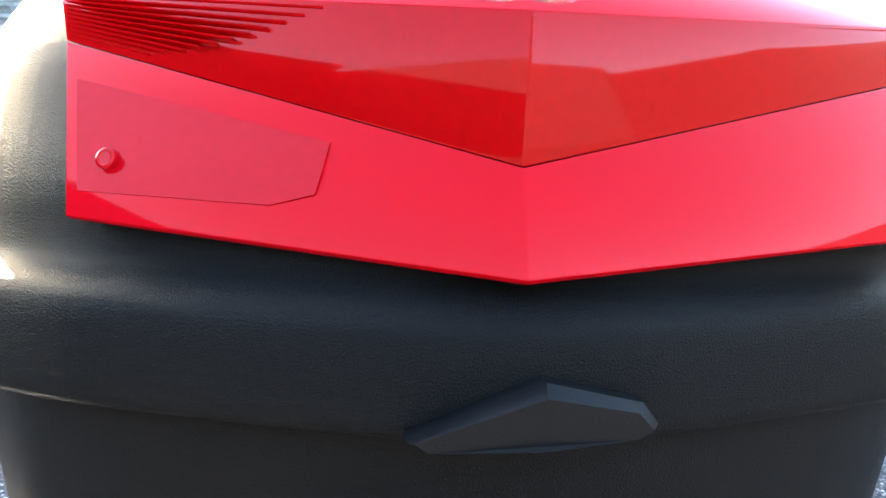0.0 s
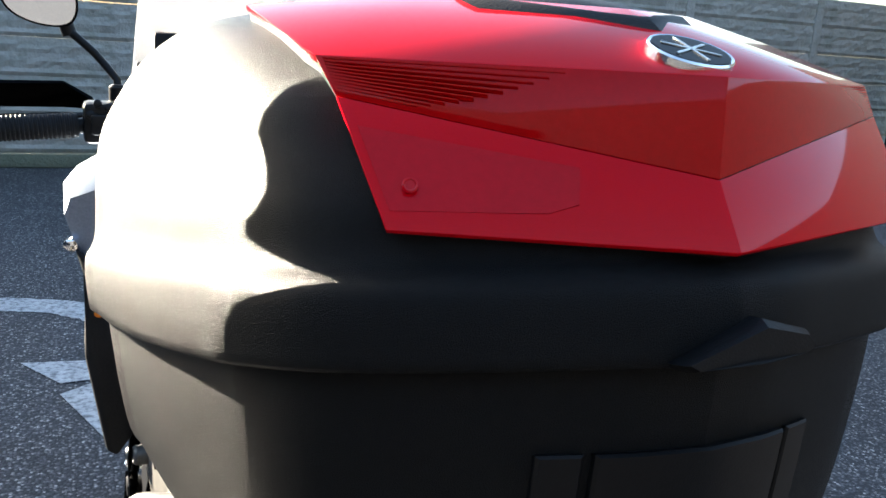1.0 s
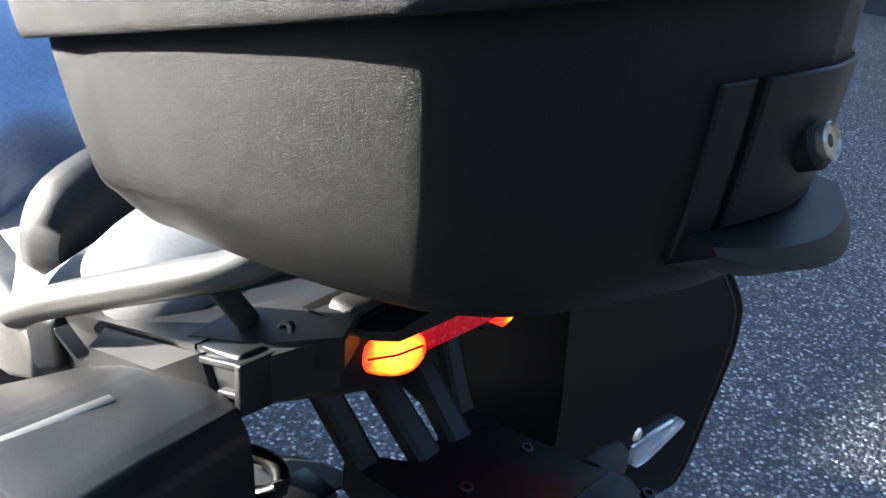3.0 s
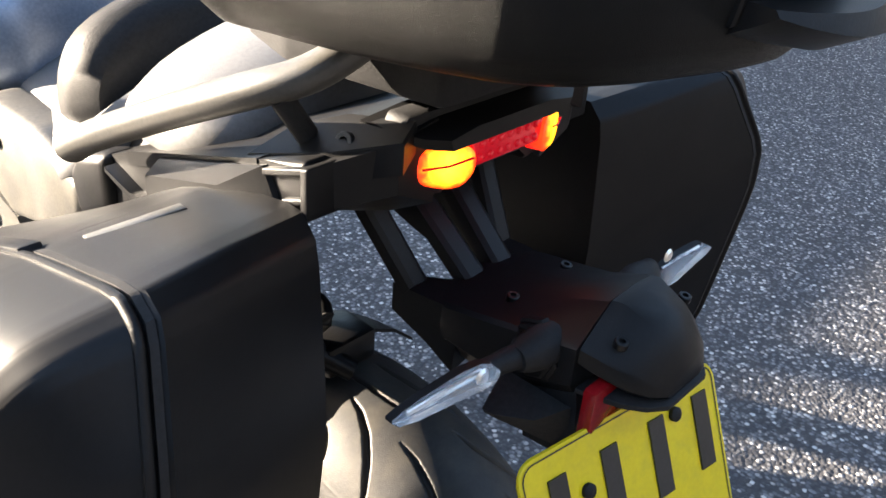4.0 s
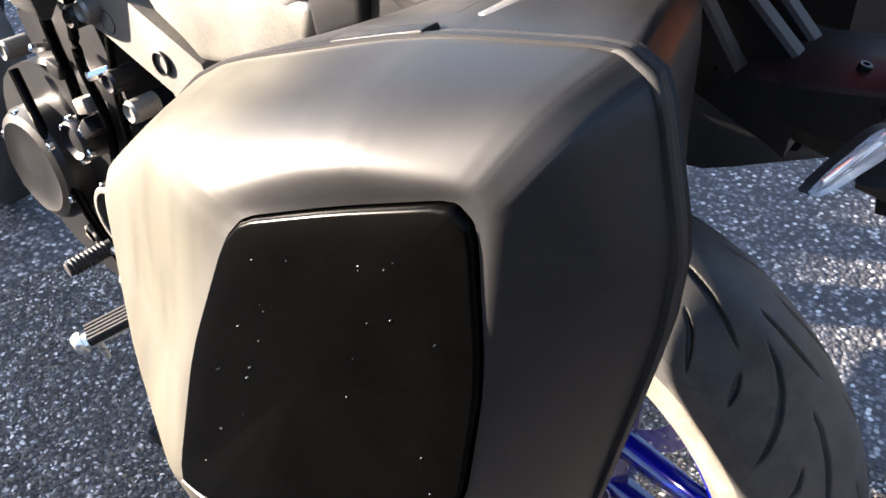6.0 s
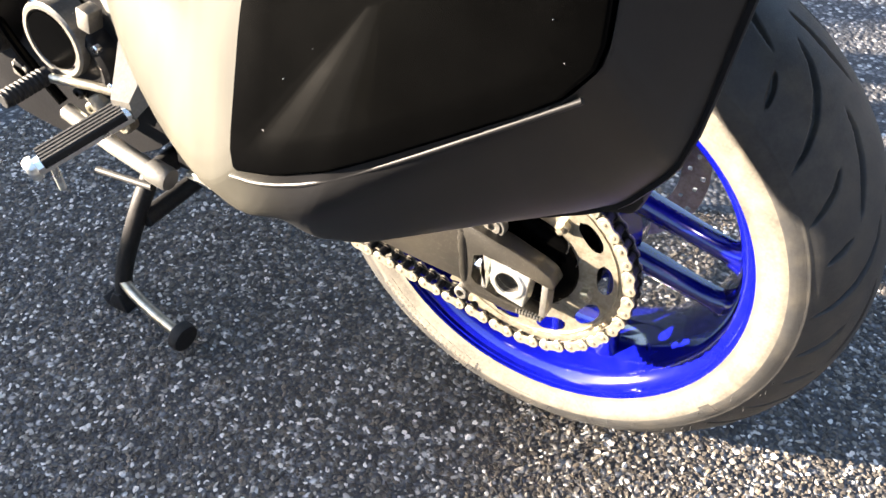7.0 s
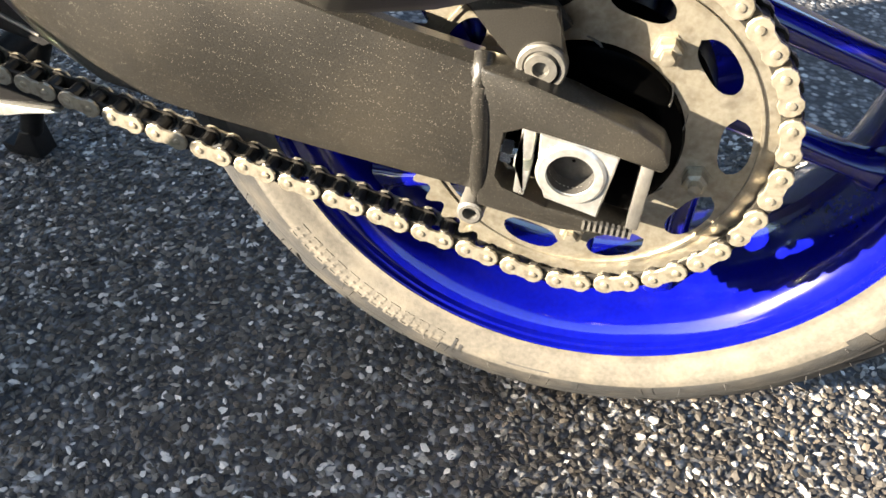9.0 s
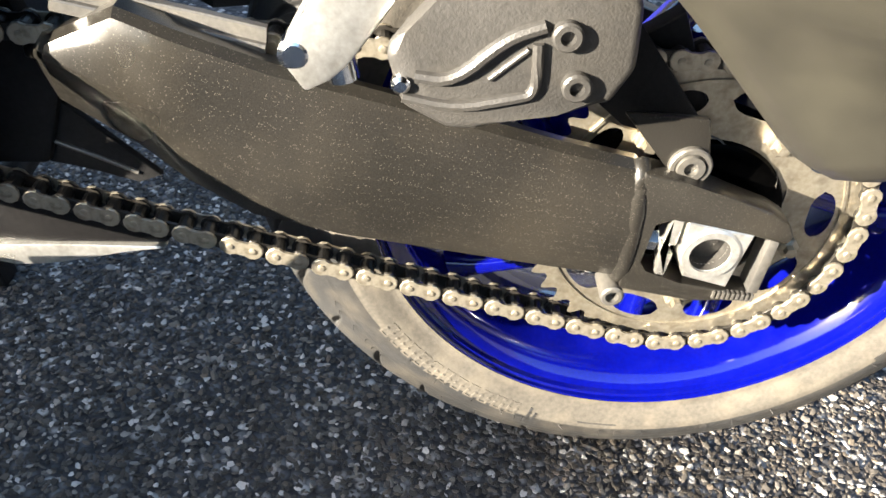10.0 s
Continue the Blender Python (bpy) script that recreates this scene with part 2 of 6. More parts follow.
# asphalt: dark binder with bright chips, seen from far; near the wheel real chips lie on it
M_ASPHALT = bpy.data.materials.new("asphalt")
M_ASPHALT.use_nodes = True
_n, _l = M_ASPHALT.node_tree.nodes, M_ASPHALT.node_tree.links
_b = _n["Principled BSDF"]
_tc = _n.new("ShaderNodeTexCoord")
_v = _n.new("ShaderNodeTexVoronoi")
_v.inputs["Scale"].default_value = 105
_vr = _n.new("ShaderNodeTexNoise")
_vr.inputs["Scale"].default_value, _vr.inputs["Detail"].default_value = 2.2, 5
for _x in (_v, _vr):
    _l.new(_tc.outputs["Object"], _x.inputs["Vector"])
_sep = _n.new("ShaderNodeSeparateColor")
_l.new(_v.outputs["Color"], _sep.inputs[0])
_r = _n.new("ShaderNodeValToRGB")
_r.color_ramp.interpolation = "CONSTANT"
_e = _r.color_ramp.elements
_e[0].position, _e[0].color = 0.0, (0.028, 0.029, 0.033, 1)
_e[1].position, _e[1].color = 0.42, (0.075, 0.077, 0.083, 1)
for _p, _c in ((0.68, (0.14, 0.14, 0.145)), (0.84, (0.26, 0.25, 0.24)), (0.94, (0.44, 0.43, 0.41))):
    _q = _e.new(_p)
    _q.color = (*_c, 1)
_l.new(_sep.outputs[0], _r.inputs[0])
_edge = _n.new("ShaderNodeMapRange")
_edge.inputs["From Min"].default_value, _edge.inputs["From Max"].default_value = 0.35, 0.75
_edge.inputs["To Min"].default_value, _edge.inputs["To Max"].default_value = 0.0, 1.0
_l.new(_v.outputs["Distance"], _edge.inputs["Value"])
_mx = _n.new("ShaderNodeMixRGB")
_mx.inputs[2].default_value = (0.022, 0.022, 0.025, 1)
_l.new(_r.outputs[0], _mx.inputs[1])
_l.new(_edge.outputs[0], _mx.inputs[0])
_pt = _n.new("ShaderNodeMixRGB")
_pt.blend_type, _pt.inputs[0].default_value = "OVERLAY", 0.35
_l.new(_mx.outputs[0], _pt.inputs[1])
_l.new(_vr.outputs[0], _pt.inputs[2])
_l.new(_pt.outputs[0], _b.inputs["Base Color"])
_b.inputs["Roughness"].default_value = 0.75
_bp = _n.new("ShaderNodeBump")
_bp.invert = True
_bp.inputs["Strength"].default_value, _bp.inputs["Distance"].default_value = 0.9, 0.004
_l.new(_v.outputs["Distance"], _bp.inputs["Height"])
_l.new(_bp.outputs[0], _b.inputs["Normal"])

M_CHIP = random_tint(mat("stone_chips", (0.8, 0.8, 0.8), 0.6, color2=(1.0, 1.0, 1.0), fine=500, bump=0.3, bump_scale=700, detail_bump=0.0004, spec=0.3), (
    (0.0, (0.046, 0.040, 0.034)), (0.3, (0.068, 0.060, 0.051)), (0.52, (0.095, 0.085, 0.072)), (0.68, (0.125, 0.103, 0.079)), (0.77, (0.17, 0.155, 0.135)), (0.86, (0.30, 0.28, 0.25)), (0.92, (0.56, 0.53, 0.49))), True)


# ---- mesh helpers ----
def thing(name, at, label, category, group=""):
    ob = new(name)
    ob.location = at
    ob.empty_display_size = 0.05
    return tagged(ob, label, category, group)


def link(name, bm, material, parent=None, label="", smooth=30, kind=""):
    me = bpy.data.meshes.new(name)
    bmesh.ops.remove_doubles(bm, verts=bm.verts, dist=1e-6)
    bmesh.ops.recalc_face_normals(bm, faces=bm.faces)
    if smooth:
        for f in bm.faces:
            f.smooth = True
        lim = radians(smooth)
        for e in bm.edges:
            e.smooth = len(e.link_faces) == 2 and e.calc_face_angle(0) < lim
    bm.to_mesh(me)
    bm.free()
    me.materials.append(material)
    ob = new(name, me)
    if parent:
        ob.parent = parent
        top = parent
        while top.parent:
            top = top.parent
        if top.type == "EMPTY" and parent == top:
            ob.matrix_parent_inverse = Matrix.Translation(-Vector(top.location))
    return tagged(ob, label, kind=kind)


part = link


def loft(bm, rings, caps=True, closed=True):
    vs = [[bm.verts.new(p) for p in r] for r in rings]
    n = len(vs[0])
    for a, b in zip(vs, vs[1:]):
        for i in range(n if closed else n - 1):
            bm.faces.new((a[i], a[(i + 1) % n], b[(i + 1) % n], b[i]))
    if caps and closed:
        bm.faces.new(vs[0][::-1])
        bm.faces.new(vs[-1])
    return vs


def chaikin(pts, times=2, closed=True, cut=0.25):
    for _ in range(times):
        out = []
        n = len(pts)
        for i in range(n if closed else n - 1):
            a, b = Vector(pts[i]), Vector(pts[(i + 1) % n])
            out += [a * (1 - cut) + b * cut, a * cut + b * (1 - cut)]
        if not closed:
            out = [Vector(pts[0])] + out + [Vector(pts[-1])]
        pts = out
    return [Vector(p) for p in pts]


def slab(bm, x0, x1, y0, y1, z0, z1, bevel=0.0, seg=2):
    """A box with rounded edges."""
    r = bmesh.ops.create_cube(bm, size=1, matrix=Matrix.Translation(((x0 + x1) / 2, (y0 + y1) / 2, (z0 + z1) / 2)) @ Matrix.Diagonal((abs(x1 - x0), abs(y1 - y0), abs(z1 - z0), 1)))
    if bevel:
        es = {e for v in r["verts"] for e in v.link_edges}
        bmesh.ops.bevel(bm, geom=list(es), offset=bevel, segments=seg, affect="EDGES", profile=0.5)


def prism(bm, pts, x0, x1, bevel=0.0, seg=2, axis="x"):
    """A polygon (two coordinates each) drawn out along an axis, with rounded rims."""
    def put(a, b, c):
        return {"x": (c, a, b), "y": (a, c, b), "z": (a, b, c)}[axis]
    v0 = [bm.verts.new(put(a, b, x0)) for a, b in pts]
    v1 = [bm.verts.new(put(a, b, x1)) for a, b in pts]
    fs = [bm.faces.new(v0), bm.faces.new(v1[::-1])]
    for i in range(len(pts)):
        j = (i + 1) % len(pts)
        fs.append(bm.faces.new((v0[j], v0[i], v1[i], v1[j])))
    if bevel:
        es = {e for f in fs for e in f.edges}
        bmesh.ops.bevel(bm, geom=list(es), offset=bevel, segments=seg, affect="EDGES", profile=0.5, clamp_overlap=True)


def tube(bm, pts, r, n=12, r2=None, flat=1.0):
    """A round bar along a path."""
    pts = [Vector(p) for p in pts]
    rings = []
    up = Vector((0.13, 0.21, 0.97))
    for i, p in enumerate(pts):
        d = (pts[min(i + 1, len(pts) - 1)] - pts[max(i - 1, 0)]).normalized()
        a = d.cross(up).normalized()
        b = d.cross(a)
        k = r if r2 is None else r + (r2 - r) * i / (len(pts) - 1)
        rings.append([p + (a * math.cos(2 * math.pi * j / n) + b * flat * math.sin(2 * math.pi * j / n)) * k for j in range(n)])
    loft(bm, rings)


def disc(bm, at, axis, profile, n=24):
    """A turned body: profile of (along the axis, radius)."""
    axis = Vector(axis).normalized()
    a = axis.orthogonal().normalized()
    b = axis.cross(a)
    at = Vector(at)
    loft(bm, [[at + axis * h + (a * math.cos(2 * math.pi * j / n) + b * math.sin(2 * math.pi * j / n)) * max(r, 1e-4) for j in range(n)] for h, r in profile])


def screw(name, at, axis, r, parent, material, label="", depth=0.004):
    """A socket-headed screw."""
    bm = bmesh.new()
    disc(bm, at, axis, ((-0.002, r), (depth * 0.8, r), (depth, r * 0.85), (depth, r * 0.5), (depth * 0.3, r * 0.45), (depth * 0.3, 0)), 16)
    return part(name, bm, material, parent, label)


# ---- setting ----
bm = bmesh.new()
slab(bm, -400, 400, -400, 400, -0.2, 0)
tagged(link("ground", bm, M_ASPHALT, smooth=0), "dark grey asphalt yard with pale stone chips", "ground", kind="structure")

FENCE_Y, FENCE_H = 7.4, 2.0
footing = bmesh.new()
slab(footing, -14.6, 15.0, FENCE_Y - 0.12, FENCE_Y + 0.1, 0, 0.12, 0.02)
tagged(link("footing", footing, M_KERB), "mossy low concrete footing under the fence", "footing", kind="structure")
wall = thing("wall_north", (0, FENCE_Y, 0), "pale rock-faced concrete panel fence across the yard", "fence")
tagged(wall, kind="structure")
post = None
for k in range(-8, 9):
    if post is None:
        bm = bmesh.new()
        slab(bm, -0.055, 0.055, -0.06, 0.06, 0.0, FENCE_H + 0.06, 0.012)
        post = link("post", bm, M_CONC, wall)
        me_post = post.data
        post.matrix_parent_inverse = Matrix()
    else:
        post = new("post", me_post)
        post.parent = wall
    post.location = (0.44 + 1.83 * k, 0, 0)
PH = 0.313
bm = bmesh.new()
NX, NZ = 44, 10
grid = []
for j in range(NZ + 1):
    row = []
    for i in range(NX + 1):
        x, z = -0.875 + 1.75 * i / NX, 0.001 + (PH - 0.002) * j / NZ
        course = 0.5 + 0.5 * math.sin(z * 62)
        rough = 0.016 * noise.noise((x * 9, 3.1, z * 22)) + 0.008 * noise.noise((x * 30, 7.7, z * 50))
        edge = 0 if j in (0, NZ) else 1
        row.append(bm.verts.new((x, -0.028 - edge * (0.012 * course + rough + 0.006), z)))
    grid.append(row)
back = [[bm.verts.new((v.co.x, 0.02, v.co.z)) for v in r] for r in (grid[0], grid[-1])]
for j in range(NZ):
    for i in range(NX):
        bm.faces.new((grid[j][i], grid[j][i + 1], grid[j + 1][i + 1], grid[j + 1][i]))
for i in range(NX):
    bm.faces.new((back[0][i], back[0][i + 1], grid[0][i + 1], grid[0][i]))
    bm.faces.new((grid[-1][i], grid[-1][i + 1], back[1][i + 1], back[1][i]))
    bm.faces.new((back[1][i], back[1][i + 1], back[0][i + 1], back[0][i]))
me_panel = bpy.data.meshes.new("panel")
bm.to_mesh(me_panel)
bm.free()
me_panel.materials.append(M_CONC)
for k in range(-8, 8):
    for j in range(6):
        ob = new("panel", me_panel)
        ob.parent = wall
        ob.location = (0.44 + 1.83 * (k + 0.5), 0, 0.12 + PH * j)


# unseen dark walls, added to cut skylight and darken reflections in black plastic
M_BRICK = mat("dark_brick", (0.018, 0.021, 0.028), 0.9, color2=(0.026, 0.029, 0.036), bump=0.8, bump_scale=30, scale=2, detail_bump=0.01)
for nm, q in (("dimming_wall_south", (-9, 9.2, -6.2, -6.0, 0, 4.5)), ("dimming_wall_west", (-9.2, -9.0, -6.0, 4.0, 0, 5.0)), ("dimming_wall_east", (9.0, 9.2, -6, 7.2, 0, 4.0))):
    bm = bmesh.new()
    slab(bm, *q)
    tagged(link(nm, bm, M_BRICK, smooth=0), "added unseen dark slate-coloured wall that dims skylight and reflections", "wall", kind="structure")


def arc_band(bm, centre, r0, r1, a0, a1, z, n=24, jitter=0.012):
    prev = None
    for i in range(n + 1):
        a = radians(a0 + (a1 - a0) * i / n)
        j0, j1 = random.uniform(-jitter, jitter), random.uniform(-jitter, jitter)
        cur = [bm.verts.new((centre[0] + (r0 + j0) * math.cos(a), centre[1] + (r0 + j0) * math.sin(a), z)), bm.verts.new((centre[0] + (r1 + j1) * math.cos(a), centre[1] + (r1 + j1) * math.sin(a), z))]
        if prev:
            bm.faces.new((prev[0], prev[1], cur[1], cur[0]))
        prev = cur


bm = bmesh.new()
arc_band(bm, (-0.62, 2.95), 0.53, 0.72, -32, 88, 0.004, 40)
for quad in (((-0.44, 2.83), (-0.30, 2.60), (-0.10, 2.62), (-0.16, 2.80)), ((-0.30, 2.50), (-0.14, 2.62), (-0.03, 2.32), (-0.16, 2.10))):
    bm.faces.new([bm.verts.new((x, y, 0.0045)) for x, y in quad])
tagged(link("road_marking", bm, M_PAINT, smooth=0), "worn white painted parking symbol on the asphalt", "road marking", kind="structure")

# ---- top box: its own frame, leaning nose down ----
BOX = Matrix.Translation((0, -0.07, 1.145)) @ Matrix.Rotation(radians(-12), 4, "X")
top_box = thing("top_box", (0, 0.0, 0.985), "grained black top box with red reflector, on the rear rack", "top box")


def box_part(name, bm, material, label="", parent=None, smooth=30):
    bmesh.ops.transform(bm, matrix=BOX, verts=bm.verts)
    return part(name, bm, material, parent or top_box, label, smooth)


def smooth_rows(rows, k=4):
    """Rows of numbers with k - 1 rounded rows between each two."""
    out = []
    for i in range(len(rows) - 1):
        p0, p1, p2, p3 = rows[max(i - 1, 0)], rows[i], rows[i + 1], rows[min(i + 2, len(rows) - 1)]
        for j in range(k):
            t = j / k
            out.append(tuple(b + 0.5 * t * (c - a + t * (2 * a - 5 * b + 4 * c - d + t * (3 * b - a - 3 * c + d))) for a, b, c, d in zip(p0, p1, p2, p3)))
    return out + [rows[-1]]


# half of the rim's plan, from the blunt point behind round the corner to the front
PLAN = [(0.0, -0.284), (0.03, -0.2795), (0.06, -0.270), (0.10, -0.2545), (0.125, -0.2425), (0.150, -0.2245), (0.170, -0.1985), (0.1785, -0.179), (0.190, -0.143),
        (0.201, -0.095), (0.2075, -0.05), (0.2125, 0.0), (0.216, 0.055), (0.213, 0.084), (0.198, 0.097), (0.15, 0.1), (0.07, 0.1), (0.0, 0.1)]
HALF = smooth_rows(PLAN, 4)


def outline(a, f, r, w, dome=0.0):
    """Plan outline scaled to a half width, a front and a rear; the dome's share is a rounder curve."""
    half = []
    for i, (x, y) in enumerate(HALF):
        t = math.pi * (i / (len(HALF) - 1) - 0.5)
        rx, ry = abs(math.cos(t)) ** 0.8, math.copysign(abs(math.sin(t)) ** 0.8, math.sin(t))
        px, py = x / 0.216, y / 0.1 if y > 0 else y / 0.284
        px, py = px + (rx - px) * dome, py + (ry - py) * dome
        half.append((px * a, py * (f if py > 0 else -r), w))
    return half + [(-x, y, z) for x, y, z in half[-2:0:-1]]


bm = bmesh.new()
rim_rows = [(0.21, 0.0425, -0.27, 0.004), (0.2195, 0.0475, -0.2805, 0.0007), (0.222, 0.049, -0.2832, 0), (0.2232, 0.0493, -0.2845, 0.0015)]
upper_rows = [(0.2232, 0.0493, -0.2845, 0.0015, 0), (0.225, 0.05, -0.2858, 0.016, 0), (0.2252, 0.05, -0.285, 0.028, 0), (0.2242, 0.0495, -0.2805, 0.034, 0), (0.221, 0.0485, -0.272, 0.0395, 0), (0.2188, 0.0475, -0.269, 0.047, 0),
              (0.2182, 0.047, -0.2655, 0.062, 0), (0.2175, 0.047, -0.2515, 0.084, 0), (0.216, 0.046, -0.2365, 0.106, 0.05), (0.2125, 0.045, -0.2150, 0.122, 0.15), (0.2045, 0.043, -0.182, 0.139, 0.3), (0.191, 0.04, -0.146, 0.153, 0.5), (0.172, 0.035, -0.108, 0.163, 0.7), (0.142, 0.0275, -0.08, 0.171, 0.9), (0.087, 0.015, -0.05, 0.177, 1)]
loft(bm, [outline(*q) for q in rim_rows[:-1] + smooth_rows(upper_rows, 3)])
box_part("lid", bm, M_GRAIN, "grained black plastic lid with a wide rim", smooth=45)
SHELL = [(0.139, 0.015, -0.185, -0.149, 1), (0.175, 0.025, -0.214, -0.1455, 1), (0.1875, 0.029, -0.2265, -0.136, 1), (0.196, 0.0315, -0.237, -0.121, 0.9), (0.2025, 0.0335, -0.249, -0.09, 0.4), (0.208, 0.0355, -0.2625, -0.045, 0), (0.2125, 0.038, -0.2715, -0.008, 0), (0.2125, 0.038, -0.2715, 0.006, 0)]
bm = bmesh.new()
loft(bm, [[(x, v, w + 0.17 * q[4] * (v + 0.24)) for x, v, w in outline(*q[:4])] for q in smooth_rows(SHELL, 3)])
box_part("base", bm, M_GRAIN, "grained black plastic lower shell", smooth=45)

# opening nub on the lid's rim
bm = bmesh.new()
nub = [(-0.030, -0.004), (-0.012, 0.005), (0.004, 0.0125), (0.030, 0.006), (0.0345, 0.0), (0.030, -0.003), (0.004, -0.005), (-0.026, -0.007)]
loft(bm, [[(x, -0.278 + abs(x) * 0.15, w + 0.006) for x, w in nub], [(x, -0.2925 + abs(x) * 0.16, w * 0.95 + 0.006) for x, w in nub], [(x * 0.93, -0.2965 + abs(x) * 0.17, w * 0.75 + 0.0055) for x, w in nub]])
box_part("finger_grip", bm, M_SATIN, "smooth black finger grip")

# red panel: top face, deep lens, lower lens, each with its own thickness
A, B, C, D = (-0.150, -0.110, 0.160), (-0.139, -0.196, 0.1225), (-0.1335, -0.2075, 0.105), (-0.1245, -0.2395, 0.0525)
E_, F_, G_ = (0, -0.2855, 0.0417), (0, -0.2735, 0.0697), (0, -0.278, 0.1085)
H_, I_ = (0, -0.212, 0.148), (-0.070, -0.150, 0.163)


def mirror_x(p):
    return (-p[0] * 1.18, p[1], p[2])


def lens_faces(bm, polys, depth, bulge=0.0):
    """Facets given for the left half, drawn on both halves and thickened inwards."""
    for poly in polys:
        for half in (poly, [mirror_x(p) for p in poly][::-1]):
            bm.faces.new([bm.verts.new(p) for p in half])
    bmesh.ops.remove_doubles(bm, verts=bm.verts, dist=1e-5)
    bmesh.ops.recalc_face_normals(bm, faces=bm.faces)
    if sum((f.normal.y for f in bm.faces)) > 0:
        bmesh.ops.reverse_faces(bm, faces=bm.faces)
    bmesh.ops.solidify(bm, geom=list(bm.faces), thickness=depth)


def lens_part(name, polys, depth, material, label, bevel=0.0006):
    bm = bmesh.new()
    lens_faces(bm, polys, depth)
    bmesh.ops.recalc_face_normals(bm, faces=bm.faces)
    sharp = [e for e in bm.edges if len(e.link_faces) == 2 and e.calc_face_angle(0) > radians(25)]
    bmesh.ops.bevel(bm, geom=sharp, offset=bevel, segments=2, affect="EDGES", profile=0.5, clamp_overlap=True)
    return box_part(name, bm, material, label, smooth=35)


panel = lens_part("red_panel", [[A, B, G_, H_, I_]], 0.0032, M_RED, "glossy red top panel")
deep = lens_part("reflector_lens", [[B, C, F_, G_]], 0.0032, M_REDDARK, "deep red ribbed reflector")
low = lens_part("lower_lens", [[C, D, E_, F_]], 0.0032, M_RED, "glossy translucent red lower lens")
def sunk(p):
    return (p[0] * 0.985, p[1] + 0.004, p[2] - 0.001 if p[2] > 0.06 else p[2] + 0.002)


lens_part("lens_seat", [[sunk(p) for p in poly] for poly in ([A, B, G_, H_, I_], [B, C, F_, G_], [C, D, E_, F_])], 0.034, M_GRAIN, "black seat behind the red lens")
# fine ribs in the deep lens
Bv, Cv, Fv, Gv = (Vector(p) for p in (B, C, F_, G_))
bm = bmesh.new()
for side in (1, -1):
    for k in range(11):
        t = 0.06 + 0.8 * k / 10
        p0, p1 = Bv.lerp(Cv, t), Gv.lerp(Fv, t)
        p1 = p0.lerp(p1, 0.62 - 0.04 * k)
        p0 = p0.lerp(p1, 0.03)
        ring = []
        for p in (p0, p1):
            q = Vector((p.x * (1.0 if side > 0 else -1.18), p.y, p.z))
            nrm = (Cv - Bv).cross(Gv - Bv).normalized()
            nrm = nrm if nrm.y < 0 else -nrm
            nrm = Vector((nrm.x * side, nrm.y, nrm.z))
            ring.append([q + nrm * 0.0003 + Vector((0, 0, 0.00025)), q + nrm * 0.0003 - Vector((0, 0, 0.00025)), q - nrm * 0.002 - Vector((0, 0, 0.0006)), q - nrm * 0.002 + Vector((0, 0, 0.0006))])
        loft(bm, ring)
tagged(box_part("lens_ribs", bm, M_REDDARK, "fine moulded ribs", deep, 0), kind="stuff")
# small light catcher behind the lower lens corner
for s in (-1, 1):
    bm = bmesh.new()
    disc(bm, (s * 0.114, -0.237, 0.069), (s * 0.35, -0.9, 0.25), ((-0.004, 0.0032), (0.0002, 0.0032), (0.0006, 0.0024), (0.0002, 0.0018), (0.0002, 0.0)), 16)
    box_part("screw_boss", bm, M_REDINNER, "dark red screw boss", low)
# inner reflector showing through the lower lens
Cv, Dv, Ev = Vector(C), Vector(D), Vector(E_)
for s in (-1, 1):
    bm = bmesh.new()
    quad = [Cv.lerp(Dv, 0.22).lerp(Fv.lerp(Ev, 0.22), 0.03), Cv.lerp(Dv, 0.22).lerp(Fv.lerp(Ev, 0.22), 0.62), Cv.lerp(Dv, 0.62).lerp(Fv.lerp(Ev, 0.62), 0.58), Cv.lerp(Dv, 0.75).lerp(Fv.lerp(Ev, 0.75), 0.48), Cv.lerp(Dv, 0.86).lerp(Fv.lerp(Ev, 0.86), 0.03)]
    nrm = (Dv - Cv).cross(Fv - Cv).normalized()
    nrm = -nrm if nrm.y > 0 else nrm
    loft(bm, [[(-s * (p + nrm * k).x, (p + nrm * k).y, (p + nrm * k).z) for p in quad] for k in (-0.003, 0.00025)])
    box_part("inner_reflector", bm, M_REDINNER, "darker inner reflector", low, 0)
# rubber top pad
bm = bmesh.new()
pad = [(-0.058, -0.180), (0, -0.2365), (0.062, -0.180), (0.10, -0.06), (0.10, 0.08), (-0.10, 0.08), (-0.10, -0.06)]
loft(bm, [[(x * k, y * k, w - 0.33 * max(0.0, -y * k - 0.085) - abs(x) * 0.03) for x, y in pad] for k, w in ((1.0, 0.165), (1.0, 0.1835), (0.97, 0.1875), (0.5, 0.190))])
box_part("top_pad", bm, M_MATTBLACK, "dark grey rubber top pad", smooth=35)
# round badge: plain rings and bars
badge_m = BOX @ Matrix.Translation((0, -0.2555, 0.1212)) @ Matrix.Rotation(radians(30), 4, "X") @ Matrix.Scale(0.86, 4)
bm = bmesh.new()
disc(bm, (0, 0, 0), (0, 0, 1), ((-0.004, 0.0212), (0.0008, 0.0212), (0.0018, 0.0205), (0.0012, 0.0192), (0.0012, 0)), 40)
bmesh.ops.transform(bm, matrix=badge_m, verts=bm.verts)
badge = part("badge", bm, M_CHROME, top_box, "round chrome-rimmed badge")
bm = bmesh.new()
disc(bm, (0, 0, 0.0013), (0, 0, 1), ((0, 0.0190), (0.0005, 0.0190), (0.0005, 0)), 40)
bmesh.ops.transform(bm, matrix=badge_m, verts=bm.verts)
part("badge_field", bm, M_GLOSSBLACK, badge)
bm = bmesh.new()
